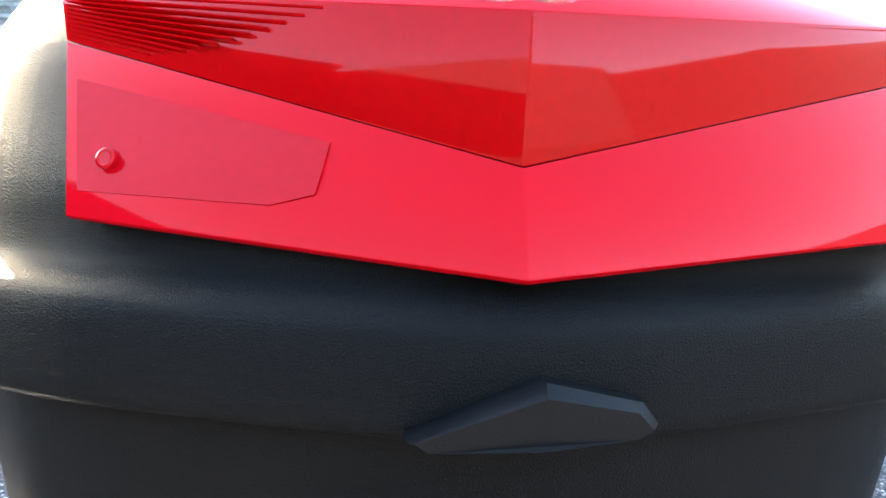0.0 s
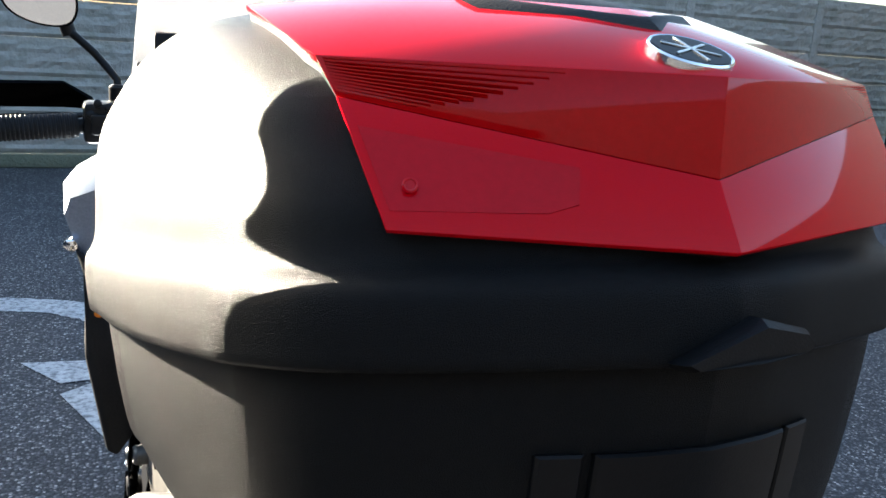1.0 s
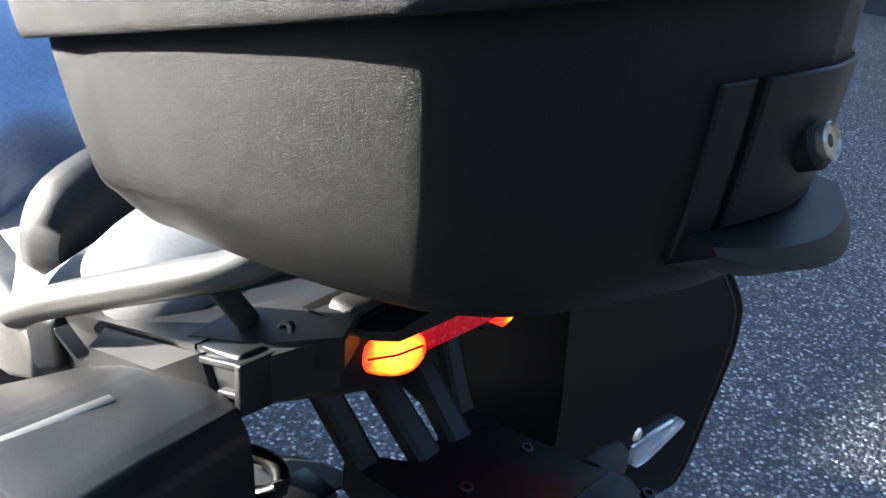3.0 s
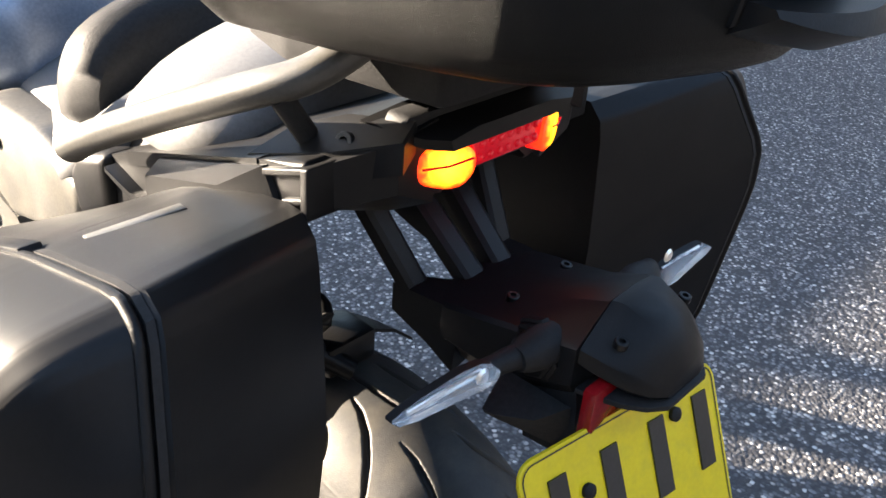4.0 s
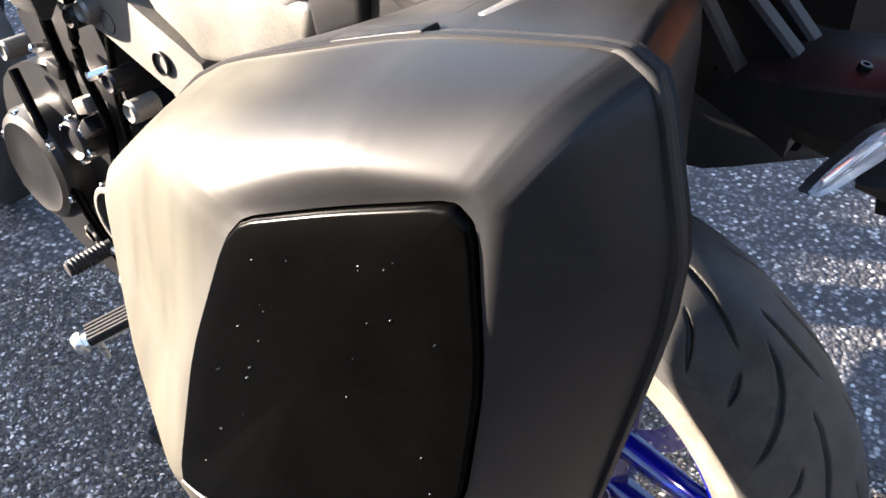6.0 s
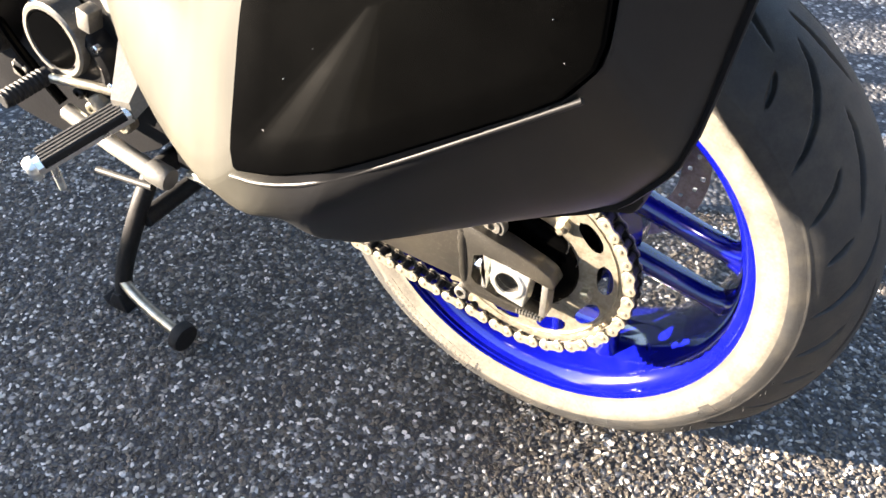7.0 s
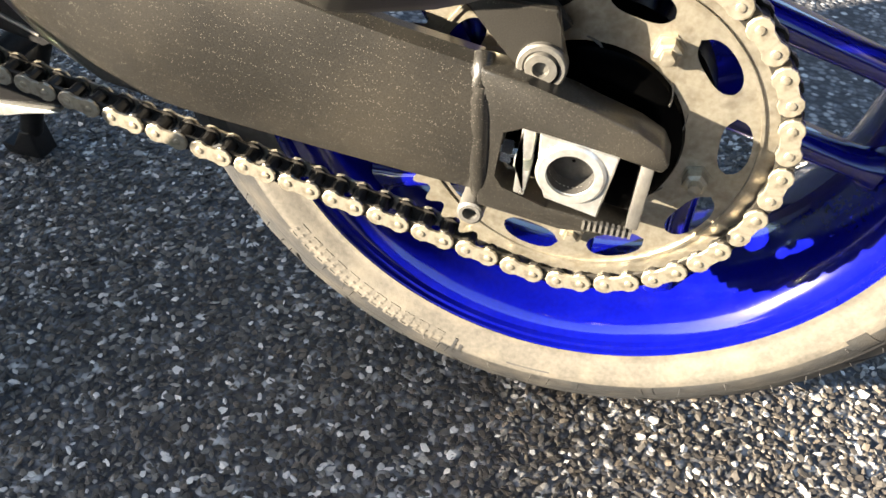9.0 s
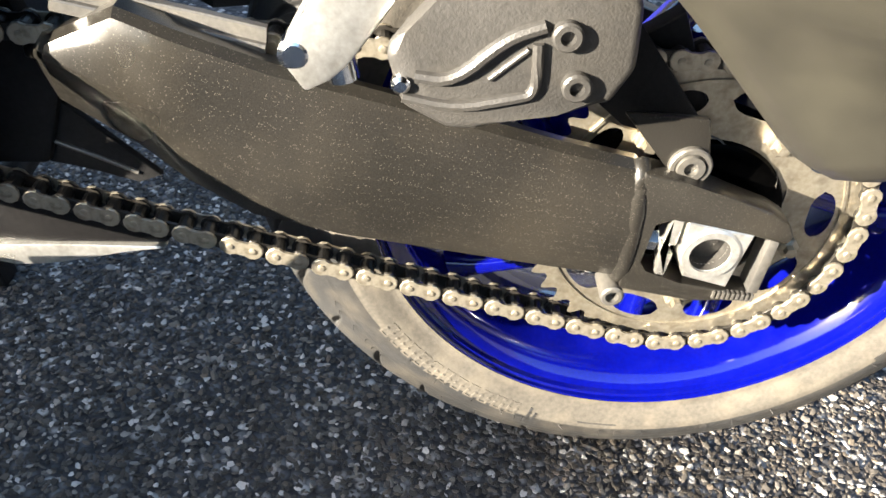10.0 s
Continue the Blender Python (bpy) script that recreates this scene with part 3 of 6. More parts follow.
for k in range(3):
    r = Matrix.Rotation(math.pi * k / 3, 4, "Z")
    b2 = bmesh.new()
    slab(b2, -0.0008, 0.0008, -0.0145, 0.0145, 0.0017, 0.0023)
    bmesh.ops.transform(b2, matrix=r, verts=b2.verts)
    me = bpy.data.meshes.new("t")
    b2.to_mesh(me)
    b2.free()
    bm.from_mesh(me)
    bpy.data.meshes.remove(me)
bmesh.ops.transform(bm, matrix=badge_m, verts=bm.verts)
part("badge_bar", bm, M_ALU, badge)

# latch
def shell_y(x, w, out=0.0):
    """Rear surface of the lower shell at a height w."""
    for (a0, _, r0, w0, _), (a1, _, r1, w1, _) in zip(SHELL, SHELL[1:]):
        if w <= w1 or w1 == SHELL[-1][3]:
            t = max(0.0, min(1.0, (w - w0) / (w1 - w0)))
            a, r = a0 + (a1 - a0) * t, r0 + (r1 - r0) * t
            break
    u = abs(x) / a * 0.216
    for (x0, y0), (x1, y1) in zip(PLAN, PLAN[1:]):
        if u <= x1:
            return (y0 + (y1 - y0) * (u - x0) / (x1 - x0)) / 0.284 * -r - out
    return -out


def shell_pad(xs, w0, w1, thick):
    """A raised pad lying on the lower shell."""
    bm = bmesh.new()
    ws = [w0 + (w1 - w0) * k / 4 for k in range(5)]
    rows = []
    for out, inset in ((-0.012, 0.0), (thick * 0.7, 0.0), (thick, 0.0012)):
        xa = [xs[0] + inset] + list(xs[1:-1]) + [xs[-1] - inset]
        wa = [w0 - inset] + ws[1:-1] + [w1 + inset]
        edge = [(x, wa[0]) for x in xa] + [(xa[-1], w) for w in wa[1:]] + [(x, wa[-1]) for x in xa[-2::-1]] + [(xa[0], w) for w in wa[-2:0:-1]]
        rows.append([(x, shell_y(x, w, out), w) for x, w in edge])
    xa, wa = [xs[0] + 0.003] + list(xs[1:-1]) + [xs[-1] - 0.003], [w0 - 0.003] + ws[1:-1] + [w1 + 0.003]
    loft(bm, rows, caps=False)
    top = [[bm.verts.new((x, shell_y(x, w, thick), w)) for x in [xs[0] + 0.0012] + list(xs[1:-1]) + [xs[-1] - 0.0012]] for w in [w0 - 0.0012] + ws[1:-1] + [w1 + 0.0012]]
    for p, q in zip(top, top[1:]):
        for i in range(len(p) - 1):
            bm.faces.new((p[i], p[i + 1], q[i + 1], q[i]))
    bmesh.ops.remove_doubles(bm, verts=bm.verts, dist=1e-5)
    return bm


latch = box_part("latch_plate", shell_pad((-0.047, -0.03, -0.015, 0.0, 0.015, 0.03, 0.047), -0.036, -0.102, 0.005), M_SATIN, "smooth black latch plate")
for s in (-1, 1):
    box_part("latch_side", shell_pad((0.051, 0.057, 0.063, 0.069) if s > 0 else (-0.069, -0.063, -0.057, -0.051), -0.036, -0.112, 0.0035), M_SATIN, "", latch)
bm = bmesh.new()
rings = []
for i in range(17):
    u = -1 + 2 * i / 16
    x, sag = 0.066 * u, (1 - u * u)
    rings.append([(x, -0.232 - 0.012 * sag, -0.100 - 0.004 * sag), (x, -0.246 - 0.022 * sag, -0.104 - 0.008 * sag), (x, -0.248 - 0.024 * sag, -0.108 - 0.016 * sag), (x, -0.236 - 0.010 * sag, -0.112 - 0.020 * sag), (x, -0.215, -0.118 - 0.008 * sag)])
loft(bm, rings)
box_part("latch_handle", bm, M_SATIN, "curved pull handle", latch, 50)
bm = bmesh.new()
disc(bm, (-0.002, -0.2615, -0.070), (0, -1, 0.2), ((-0.01, 0.0125), (0.001, 0.0125), (0.003, 0.011), (0.003, 0.0)), 28)
box_part("lock_housing", bm, M_MATTBLACK, "", latch)
bm = bmesh.new()
disc(bm, (-0.002, -0.2615, -0.070), (0, -1, 0.2), ((-0.002, 0.0088), (0.0065, 0.0088), (0.0075, 0.0080), (0.0060, 0.0070), (0.0060, 0.003), (0.003, 0.0025), (0.003, 0)), 28)
box_part("lock_barrel", bm, M_STEEL, "chrome lock barrel", latch)

# ---- side panniers ----
RING = {
    "inner": [(-0.152, -0.117, 0.932), (-0.152, 0.0, 0.912), (-0.152, 0.14, 0.83), (-0.152, 0.20, 0.72), (-0.152, 0.165, 0.735), (-0.152, 0.10, 0.715), (-0.152, 0.03, 0.70), (-0.152, -0.115, 0.65), (-0.152, -0.128, 0.77)],
    "seam": [(-0.288, -0.158, 0.950), (-0.290, -0.03, 0.921), (-0.292, 0.16, 0.845), (-0.298, 0.272, 0.728), (-0.300, 0.215, 0.655), (-0.302, 0.135, 0.575), (-0.306, 0.055, 0.497), (-0.314, -0.172, 0.615), (-0.316, -0.203, 0.86)],
    "wide": [(-0.342, -0.150, 0.938), (-0.352, -0.03, 0.911), (-0.360, 0.14, 0.830), (-0.338, 0.278, 0.716), (-0.372, 0.218, 0.622), (-0.372, 0.135, 0.570), (-0.362, 0.055, 0.505), (-0.350, -0.168, 0.645), (-0.350, -0.180, 0.85)],
    "edge": [(-0.369, -0.136, 0.911), (-0.386, -0.042, 0.892), (-0.392, 0.070, 0.832), (-0.388, 0.130, 0.70), (-0.427, 0.115, 0.598), (-0.437, 0.060, 0.590), (-0.437, 0.000, 0.612), (-0.406, -0.154, 0.728), (-0.384, -0.149, 0.819)],
    "lip": [(-0.374, -0.124, 0.899), (-0.386, -0.05, 0.868), (-0.398, 0.020, 0.835), (-0.419, 0.050, 0.735), (-0.446, 0.056, 0.632), (-0.448, 0.020, 0.643), (-0.445, -0.026, 0.663), (-0.411, -0.151, 0.735), (-0.389, -0.1447, 0.8155)],
}


def inward(ring, k, dx=0.0):
    c = sum((Vector(p) for p in ring), Vector()) / len(ring)
    return [tuple(c + (Vector(p) - c) * k + Vector((dx, 0, 0))) for p in ring]


def pannier(side):
    ob = thing("pannier", (side * 0.29, 0, 0.555), "satin black side pannier with glossy plate, hooked on the motorcycle", "pannier", "panniers")

    def rings(keys, cut=2):
        out = []
        for r in keys:
            r = chaikin([(-side * p[0], p[1], p[2]) for p in r], cut, True, 0.14)
            for _ in range(2):                   # finer steps along the straight stretches
                r = [p for a, b in zip(r, r[1:] + r[:1]) for p in (a, (a + b) / 2)]
            out.append(r)
        return out

    bm = bmesh.new()
    s = RING["seam"]
    loft(bm, rings([inward(RING["inner"], 0.9), RING["inner"], [tuple((Vector(a) + Vector(b)) / 2 + Vector((0, 0, 0.055 if k in (4, 5, 6) else 0))) for k, (a, b) in enumerate(zip(RING["inner"], s))], inward(s, 0.998, 0.006), inward(s, 0.985, 0.001), inward(s, 0.9, 0.0)]))
    part("case", bm, M_SATIN, ob, "satin black inner shell", 40)
    bm = bmesh.new()
    keys = [inward(s, 0.999, -0.006), RING["wide"], RING["edge"], RING["lip"]]
    flat = smooth_rows([[c for p in r for c in p] for r in keys], 6)
    keys = [[tuple(r[3 * i:3 * i + 3]) for i in range(len(r) // 3)] for r in flat]
    loft(bm, rings([inward(s, 0.9, -0.0015), inward(s, 0.985, -0.002), *keys, inward(RING["lip"], 0.985, 0.005), inward(RING["lip"], 0.9, 0.008)], 3))
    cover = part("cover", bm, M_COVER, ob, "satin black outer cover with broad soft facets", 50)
    bm = bmesh.new()
    loft(bm, rings([inward(s, 0.96, 0.004), inward(s, 0.996, 0.003), inward(s, 0.996, -0.002), inward(s, 0.96, -0.003)]))
    part("seal", bm, M_MATTBLACK, ob, "black rubber seam")
    bm = bmesh.new()                             # rounded bead along the edge of the outer cover
    loft(bm, rings([inward(s, 0.99, -0.0050), inward(s, 1.005, -0.0052), inward(s, 1.0085, -0.0066), inward(s, 1.0085, -0.0085), inward(s, 1.004, -0.0105), inward(s, 0.99, -0.0105)], 3))
    part("edge_bead", bm, M_SATIN, ob, "rounded bead along the cover's edge", 60)
    bm = bmesh.new()
    loft(bm, rings([inward(RING["lip"], 0.984, 0.012), inward(RING["lip"], 0.984, -0.001), inward(RING["lip"], 0.975, -0.003), inward(RING["lip"], 0.96, -0.0035), inward(RING["lip"], 0.75, -0.003), inward(RING["lip"], 0.4, -0.003), inward(RING["lip"], 0.1, -0.003)]))
    part("side_plate", bm, M_GLOSSBLACK, cover, "glossy black side plate", 60)
    bm = bmesh.new()                             # narrow ledge below the plate
    low = [Vector(RING["lip"][k]).lerp(Vector(RING["edge"][k]), 0.2) + Vector((-0.0006, 0, 0)) for k in (4, 5, 6, 7)]
    low[0] = low[0].lerp(low[1], 0.3)
    low[3] = low[2].lerp(low[3], 0.93)
    tube(bm, chaikin([(-side * p.x, p.y, p.z) for p in low], 3, False), 0.0022, 10, flat=0.8)
    part("lower_ledge", bm, M_COVER, cover, "narrow ledge below the side plate", 50)
    if side < 0:
        bm = bmesh.new()
        rnd = random.Random(11)
        a, b, c, d = (Vector(RING["lip"][k]) for k in (2, 0, 7, 4))
        for _ in range(30):
            u, v = rnd.uniform(0.08, 0.92), rnd.uniform(0.08, 0.9)
            p = a.lerp(b, u).lerp(d.lerp(c, u), v) + Vector((-0.0044, 0, 0))
            r = rnd.uniform(0.0002, 0.00042)
            disc(bm, (p.x + 0.0012, p.y, p.z), (-1, -0.15, 0.25), ((-0.003, r), (0.0004, r), (0.0006, r * 0.5)), 5)
        part("dust_specks", bm, M_PAINT, cover, "fine pale dust specks", 0, "stuff")
    # ribs and latch tab on the lid of the case
    for y, x0, x1, tab in ((-0.075, 0.19, 0.27, 0), (-0.046, 0.2, 0.265, 1), (-0.02, 0.205, 0.26, 0)):
        bm = bmesh.new()
        z = 0.9390 - 0.17 * (y + 0.117) - 0.0065
        slab(bm, min(side * x0, side * x1), max(side * x0, side * x1), y - 0.003, y + (0.006 if tab else 0.0), z - 0.008, z + (0.003 if tab else 0.0), 0.001)
        part("latch_tab" if tab else "lid_rib", bm, M_SATIN if not tab else M_GREYCAST, ob)
    bm = bmesh.new()
    slab(bm, min(side * 0.284, side * 0.299), max(side * 0.284, side * 0.299), -0.03, 0.045, 0.900, 0.9225, 0.002)
    bmesh.ops.rotate(bm, cent=(side * 0.29, -0.03, 0.921), matrix=Matrix.Rotation(radians(-21), 3, "X"), verts=bm.verts)
    part("catch", bm, M_SATIN, ob, "black lid catch")
    if side < 0:
        bm = bmesh.new()
        prism(bm, [(-0.06, 0.63), (-0.07, 0.520), (-0.10, 0.512), (-0.128, 0.520), (-0.134, 0.535), (-0.12, 0.66)], side * 0.185, side * 0.225, 0.006)
        part("case_foot", bm, M_SATIN, ob, "black lower mounting foot", 40)
    return ob


pannier(-1)
right_pannier = pannier(1)
right_pannier.location.x += 0.014

# ---- motorcycle ----
bike = thing("motorcycle", (0, 0.5, 0.0), "blue-wheeled touring motorcycle with luggage, parked on its centre stand", "motorcycle")
AX = 0.333


def polar(r, th, x=0.0):
    """A point round the rear axle; th in degrees from straight down towards the rear."""
    return Vector((x, -r * math.sin(radians(th)), AX - r * math.cos(radians(th))))


# rear wheel: rim with stepped lips
bm = bmesh.new()
prof = [(-0.0835, 0.2262), (-0.0845, 0.2235), (-0.0835, 0.2212), (-0.0800, 0.2205), (-0.0795, 0.2180), (-0.0755, 0.2168), (-0.0720, 0.2090), (-0.0560, 0.2010), (-0.040, 0.1965), (-0.022, 0.1880), (0.0, 0.1868)]
prof = prof + [(-x, r) for x, r in prof[-2::-1]] + [(0.0815, 0.2285), (0.074, 0.222), (0.05, 0.207), (0.02, 0.196), (-0.02, 0.196), (-0.05, 0.207), (-0.074, 0.222), (-0.0815, 0.2285)]
N = 144
loft(bm, [[polar(r, 360 * j / N, x) for x, r in prof] for j in range(N + 1)], caps=False)
wheel = part("rear_wheel", bm, M_BLUE, bike, "glossy blue cast alloy wheel", 40)
me_spoke = None
for k in range(5):
    for (a0, r0, w0), (a1, r1, w1) in (((90 + 46, 0.085, 0.0115), (90 + 6, 0.199, 0.0078)), ((90 - 9, 0.075, 0.0105), (90 - 13, 0.199, 0.0078))):
        bm = bmesh.new()
        rings = []
        for i in range(9):
            t = i / 8
            flare = 1 + 1.3 * (max(0, t - 0.8) * 5) ** 2
            th, r = a0 + (a1 - a0) * t, r0 + (r1 - r0) * t
            p0, p1 = polar(r0, a0 + 72 * k), polar(r1, a1 + 72 * k)
            c = p0.lerp(p1, t)
            d = (p1 - p0).normalized()
            side = Vector((1, 0, 0)).cross(d)
            w = (w0 + (w1 - w0) * t) * flare
            h = 0.019 - 0.004 * t
            x = -0.026 - 0.006 * (1 - t)
            rings.append([c + side * (w * u) + Vector((x + h * v, 0, 0)) for u, v in ((-1, -0.45), (-0.55, -0.95), (-0.3, -1), (0.3, -1), (0.55, -0.95), (1, -0.45), (0.8, 0.6), (-0.8, 0.6))])
        loft(bm, rings)
        part("spoke", bm, M_BLUE, wheel, "", 50)
bm = bmesh.new()
disc(bm, polar(0, 0, -0.06), (1, 0, 0), ((0.0, 0.03), (0.0, 0.062), (0.01, 0.07), (0.03, 0.092), (0.055, 0.092), (0.075, 0.07), (0.12, 0.06), (0.12, 0.02)), 48)
part("hub", bm, M_BLUE, wheel, "blue wheel hub")

# tyre: dense ring, tread grooves cut into its surface
NU, NV, RHO, TR = 1440, 190, 0.2255, 0.0943
phi = np.concatenate([np.linspace(-2, 26, 16)[:-1], np.linspace(26, 154, NV - 30), np.linspace(154, 182, 16)[1:]])
phi = np.radians(phi)
u = np.linspace(0, 2 * math.pi, NU, endpoint=False)
U, V = np.meshgrid(u, phi, indexing="ij")
S = (V - math.pi / 2) * TR                       # distance across the tread
depth = np.zeros_like(U)
PERIOD = 360 / 11                                # the tread pattern repeats eleven times


def groove(points, width, deep, mirror, shift):
    """Cut a tapered slash, a polyline of (degrees round, metres across), in every repeat."""
    global depth
    m = 1 if mirror else -1
    k = math.radians(1) * (RHO + TR)
    along = (np.degrees(U) - shift * PERIOD - points[-1][0] + 6) % PERIOD + points[-1][0] - 6
    legs = list(zip(points, points[1:]))
    total = sum(math.hypot((b[0] - a[0]) * k, b[1] - a[1]) for a, b in legs)
    for off in (0, PERIOD):
        run = 0.0
        for (a0, s0), (a1, s1) in legs:
            px, py = (along + off - a0) * k, S - m * s0
            dx, dy = (a1 - a0) * k, m * (s1 - s0)
            L = math.hypot(dx, dy)
            t = np.clip((px * dx + py * dy) / L ** 2, 0, 1)
            d = np.hypot(px - t * dx, py - t * dy)
            w = width * np.sin(math.pi * np.clip((run + t * L) / total, 0.02, 0.98)) ** 0.6
            depth = np.maximum(depth, deep * np.clip((w - d) / 0.0016 + 0.3, 0, 1) * np.clip(w / width * 2, 0, 1))
            run += L


for mir, sh in ((False, 0.0), (True, 0.5)):
    groove([(145, 0.025), (141.3, 0.031), (137.6, 0.0426), (133.8, 0.060), (130.5, 0.080), (128.3, 0.097)], 0.0034, 0.006, mir, sh)
    groove([(132.2, 0.0265), (128.5, 0.0275), (123.5, 0.034), (119, 0.042), (114, 0.051)], 0.0032, 0.006, mir, sh)
    groove([(124.9, 0.0575), (121.8, 0.0685), (119.2, 0.083), (117, 0.097)], 0.003, 0.0055, mir, sh)
    groove([(144.3, 0.061), (142.4, 0.0737), (140.6, 0.088)], 0.003, 0.0055, mir, sh)
groove([(149, 0.008), (144, 0.0055), (139.5, 0.0035), (134, -0.002)], 0.0026, 0.0055, False, 0.0)
bead = np.clip((np.abs(S) - 0.112) / 0.034, 0, 1) ** 1.5
Rr = RHO + (TR - depth) * np.sin(V)
Xx = (TR - depth) * np.cos(V) * (1 - 0.10 * bead)
# small ring mouldings on the sidewall
for s0, hgt in ((0.126, 0.0010), (0.102, 0.0006)):
    lift = hgt * np.clip(1 - np.abs(np.abs(S) - s0) / 0.0018, 0, 1)
    Xx = Xx + np.sign(Xx) * lift
verts = np.stack([-Xx, RHO * 0 - Rr * np.sin(U), AX - Rr * np.cos(U)], -1).reshape(-1, 3)
i0 = np.arange(NU)[:, None] * NV + np.arange(NV - 1)[None, :]
i1 = ((np.arange(NU)[:, None] + 1) % NU) * NV + np.arange(NV - 1)[None, :]
faces = np.stack([i0, i1, i1 + 1, i0 + 1], -1).reshape(-1, 4)
me = bpy.data.meshes.new("tyre")
me.from_pydata(verts.tolist(), [], faces.tolist())
me.materials.append(M_TYRE)
me.materials.append(M_SIDEWALL)
smid = np.broadcast_to(np.abs((S[0, :-1] + S[0, 1:]) / 2), (NU, NV - 1)).reshape(-1)
me.polygons.foreach_set("material_index", (smid > 0.122).astype(np.int32))
me.polygons.foreach_set("use_smooth", np.ones(len(faces), dtype=bool))
tyre = new("tyre", me)
tyre.parent = wheel
tagged(tyre, "black sports tyre with curved tread slashes and dusty sidewall")


def wall_point(th, s, lift=0.0):
    """A place on the near sidewall, s metres across from the crown."""
    a = math.pi / 2 - s / TR
    x = TR * math.cos(a) * (1 - 0.10 * min(1.0, max(0.0, (s - 0.112) / 0.034)) ** 1.5) + 0.001 * max(0.0, 1 - abs(s - 0.126) / 0.0018)
    return polar(RHO + TR * math.sin(a), th, -x - lift)


def wall_block(bm, th0, th1, s0, s1, h=0.00035):
    n = max(1, math.ceil((th1 - th0) / 2))
    for i in range(n):
        a, b = th0 + (th1 - th0) * i / n, th0 + (th1 - th0) * (i + 1) / n
        steps = max(1, math.ceil((s1 - s0) / 0.001))
        loft(bm, [[wall_point(a, q, -0.001), wall_point(b, q, -0.001), wall_point(b, q, h), wall_point(a, q, h)] for q in [s0 + (s1 - s0) * j / steps for j in range(steps + 1)]])


for k in range(11):                              # worn raised marks in place of the maker's name
    bm = bmesh.new()
    t0 = -52 + 3.2 * k
    wall_block(bm, t0, t0 + 0.5, 0.118, 0.133)
    wall_block(bm, t0 + 1.7, t0 + 2.2, 0.118, 0.133)
    wall_block(bm, t0, t0 + 2.2, 0.118, 0.1195)
    wall_block(bm, t0, t0 + 2.2, 0.1315, 0.133)
    part("raised_mark", bm, M_SIDEWALL, wheel, "raised rubber moulding", 0)
for t0, t1, s0, s1 in ((55, 58.5, 0.108, 0.125), (-15.5, -14.9, 0.112, 0.132), (-14.2, -13.6, 0.118, 0.128), (19, 19.5, 0.108, 0.12), (21, 21.4, 0.108, 0.12), (-5, 3, 0.1265, 0.1275)):
    bm = bmesh.new()
    wall_block(bm, t0, t1, s0, s1, 0.00035)
    part("sidewall_mark", bm, M_TYRE, wheel, "dark moulded mark", 0)
bm = bmesh.new()
for k in range(46):
    th, s = -60 + 3.0 * k + random.uniform(-1, 1), random.choice((0.094, 0.097, 0.118))
    p = wall_point(th, s)
    q = wall_point(th + random.uniform(-0.6, 0.6), s + random.uniform(-0.002, 0.002), random.uniform(0.003, 0.007))
    tube(bm, [p, q], 0.00045, 5, 0.0002)
part("rubber_hairs", bm, M_TYRE, wheel, "fine rubber moulding hairs", kind="stuff")

# sprocket
XS = -0.114
PHASE = math.degrees(0.3123)
bm = bmesh.new()
steps = 360
bands = [0.058, 0.0785, 0.0955, 0.1045]


def slot_radii(deg):
    """Inner and outer radius of the lightening slot at an angle: a rounded lens."""
    for b in range(5):
        for o in (-18.5, 18.5):
            d = abs((deg - (5.6 + 72 * b + o) + 180) % 360 - 180)
            if d < 12:
                h = 0.0088 * (1 - (d / 12) ** 2.6) ** 0.5
                return 0.0862 - h, 0.0862 + h
    return 0.0862, 0.0862


rows = []
for i in range(steps):
    deg = i + PHASE % 8
    tooth = 0.5 - 0.5 * math.cos(2 * math.pi * (i % 8) / 8)
    rows.append([bm.verts.new(polar(r, deg, XS - 0.003)) for r in (bands[0], *slot_radii(deg), bands[3])] + [bm.verts.new(polar(0.1085 + 0.0085 * tooth ** 1.3, deg, XS - 0.003))])
for i in range(steps):
    a, b = rows[i], rows[(i + 1) % steps]
    for k in range(4):
        if k != 1:
            bm.faces.new((a[k], a[k + 1], b[k + 1], b[k]))
bmesh.ops.solidify(bm, geom=list(bm.faces), thickness=0.006)
sprocket = part("rear_sprocket", bm, M_STEEL, bike, "large zinc-plated steel rear sprocket", 35)
bm = bmesh.new()
loft(bm, [[polar(r, d, x) for d in range(0, 360, 3)] for r, x in ((0.0985, XS - 0.001), (0.0985, XS - 0.0045), (0.1005, XS - 0.0045), (0.1005, XS - 0.001))] + [[polar(0.0985, d, XS - 0.001) for d in range(0, 360, 3)]], caps=False)
part("ridge", bm, M_STEEL, sprocket)
for b in range(5):
    bm = bmesh.new()
    c = polar(0.0715, 5.6 + 72 * b, XS)
    disc(bm, c, (-1, 0, 0), ((0.0, 0.009), (0.004, 0.009), (0.004, 0.0075), (0.011, 0.0075), (0.012, 0.0055), (0.012, 0.004), (0.017, 0.004), (0.0175, 0)), 6)
    part("sprocket_nut", bm, M_STEEL, sprocket, "bright hexagon nut", 20)
bm = bmesh.new()
disc(bm, polar(0, 0, -0.125), (1, 0, 0), ((0.0, 0.02), (0.0, 0.05), (0.004, 0.057), (0.02, 0.063), (0.03, 0.075), (0.06, 0.075), (0.06, 0.03)), 48)
carrier = part("sprocket_carrier", bm, M_GLOSSBLACK, bike, "black sprocket carrier", 35)
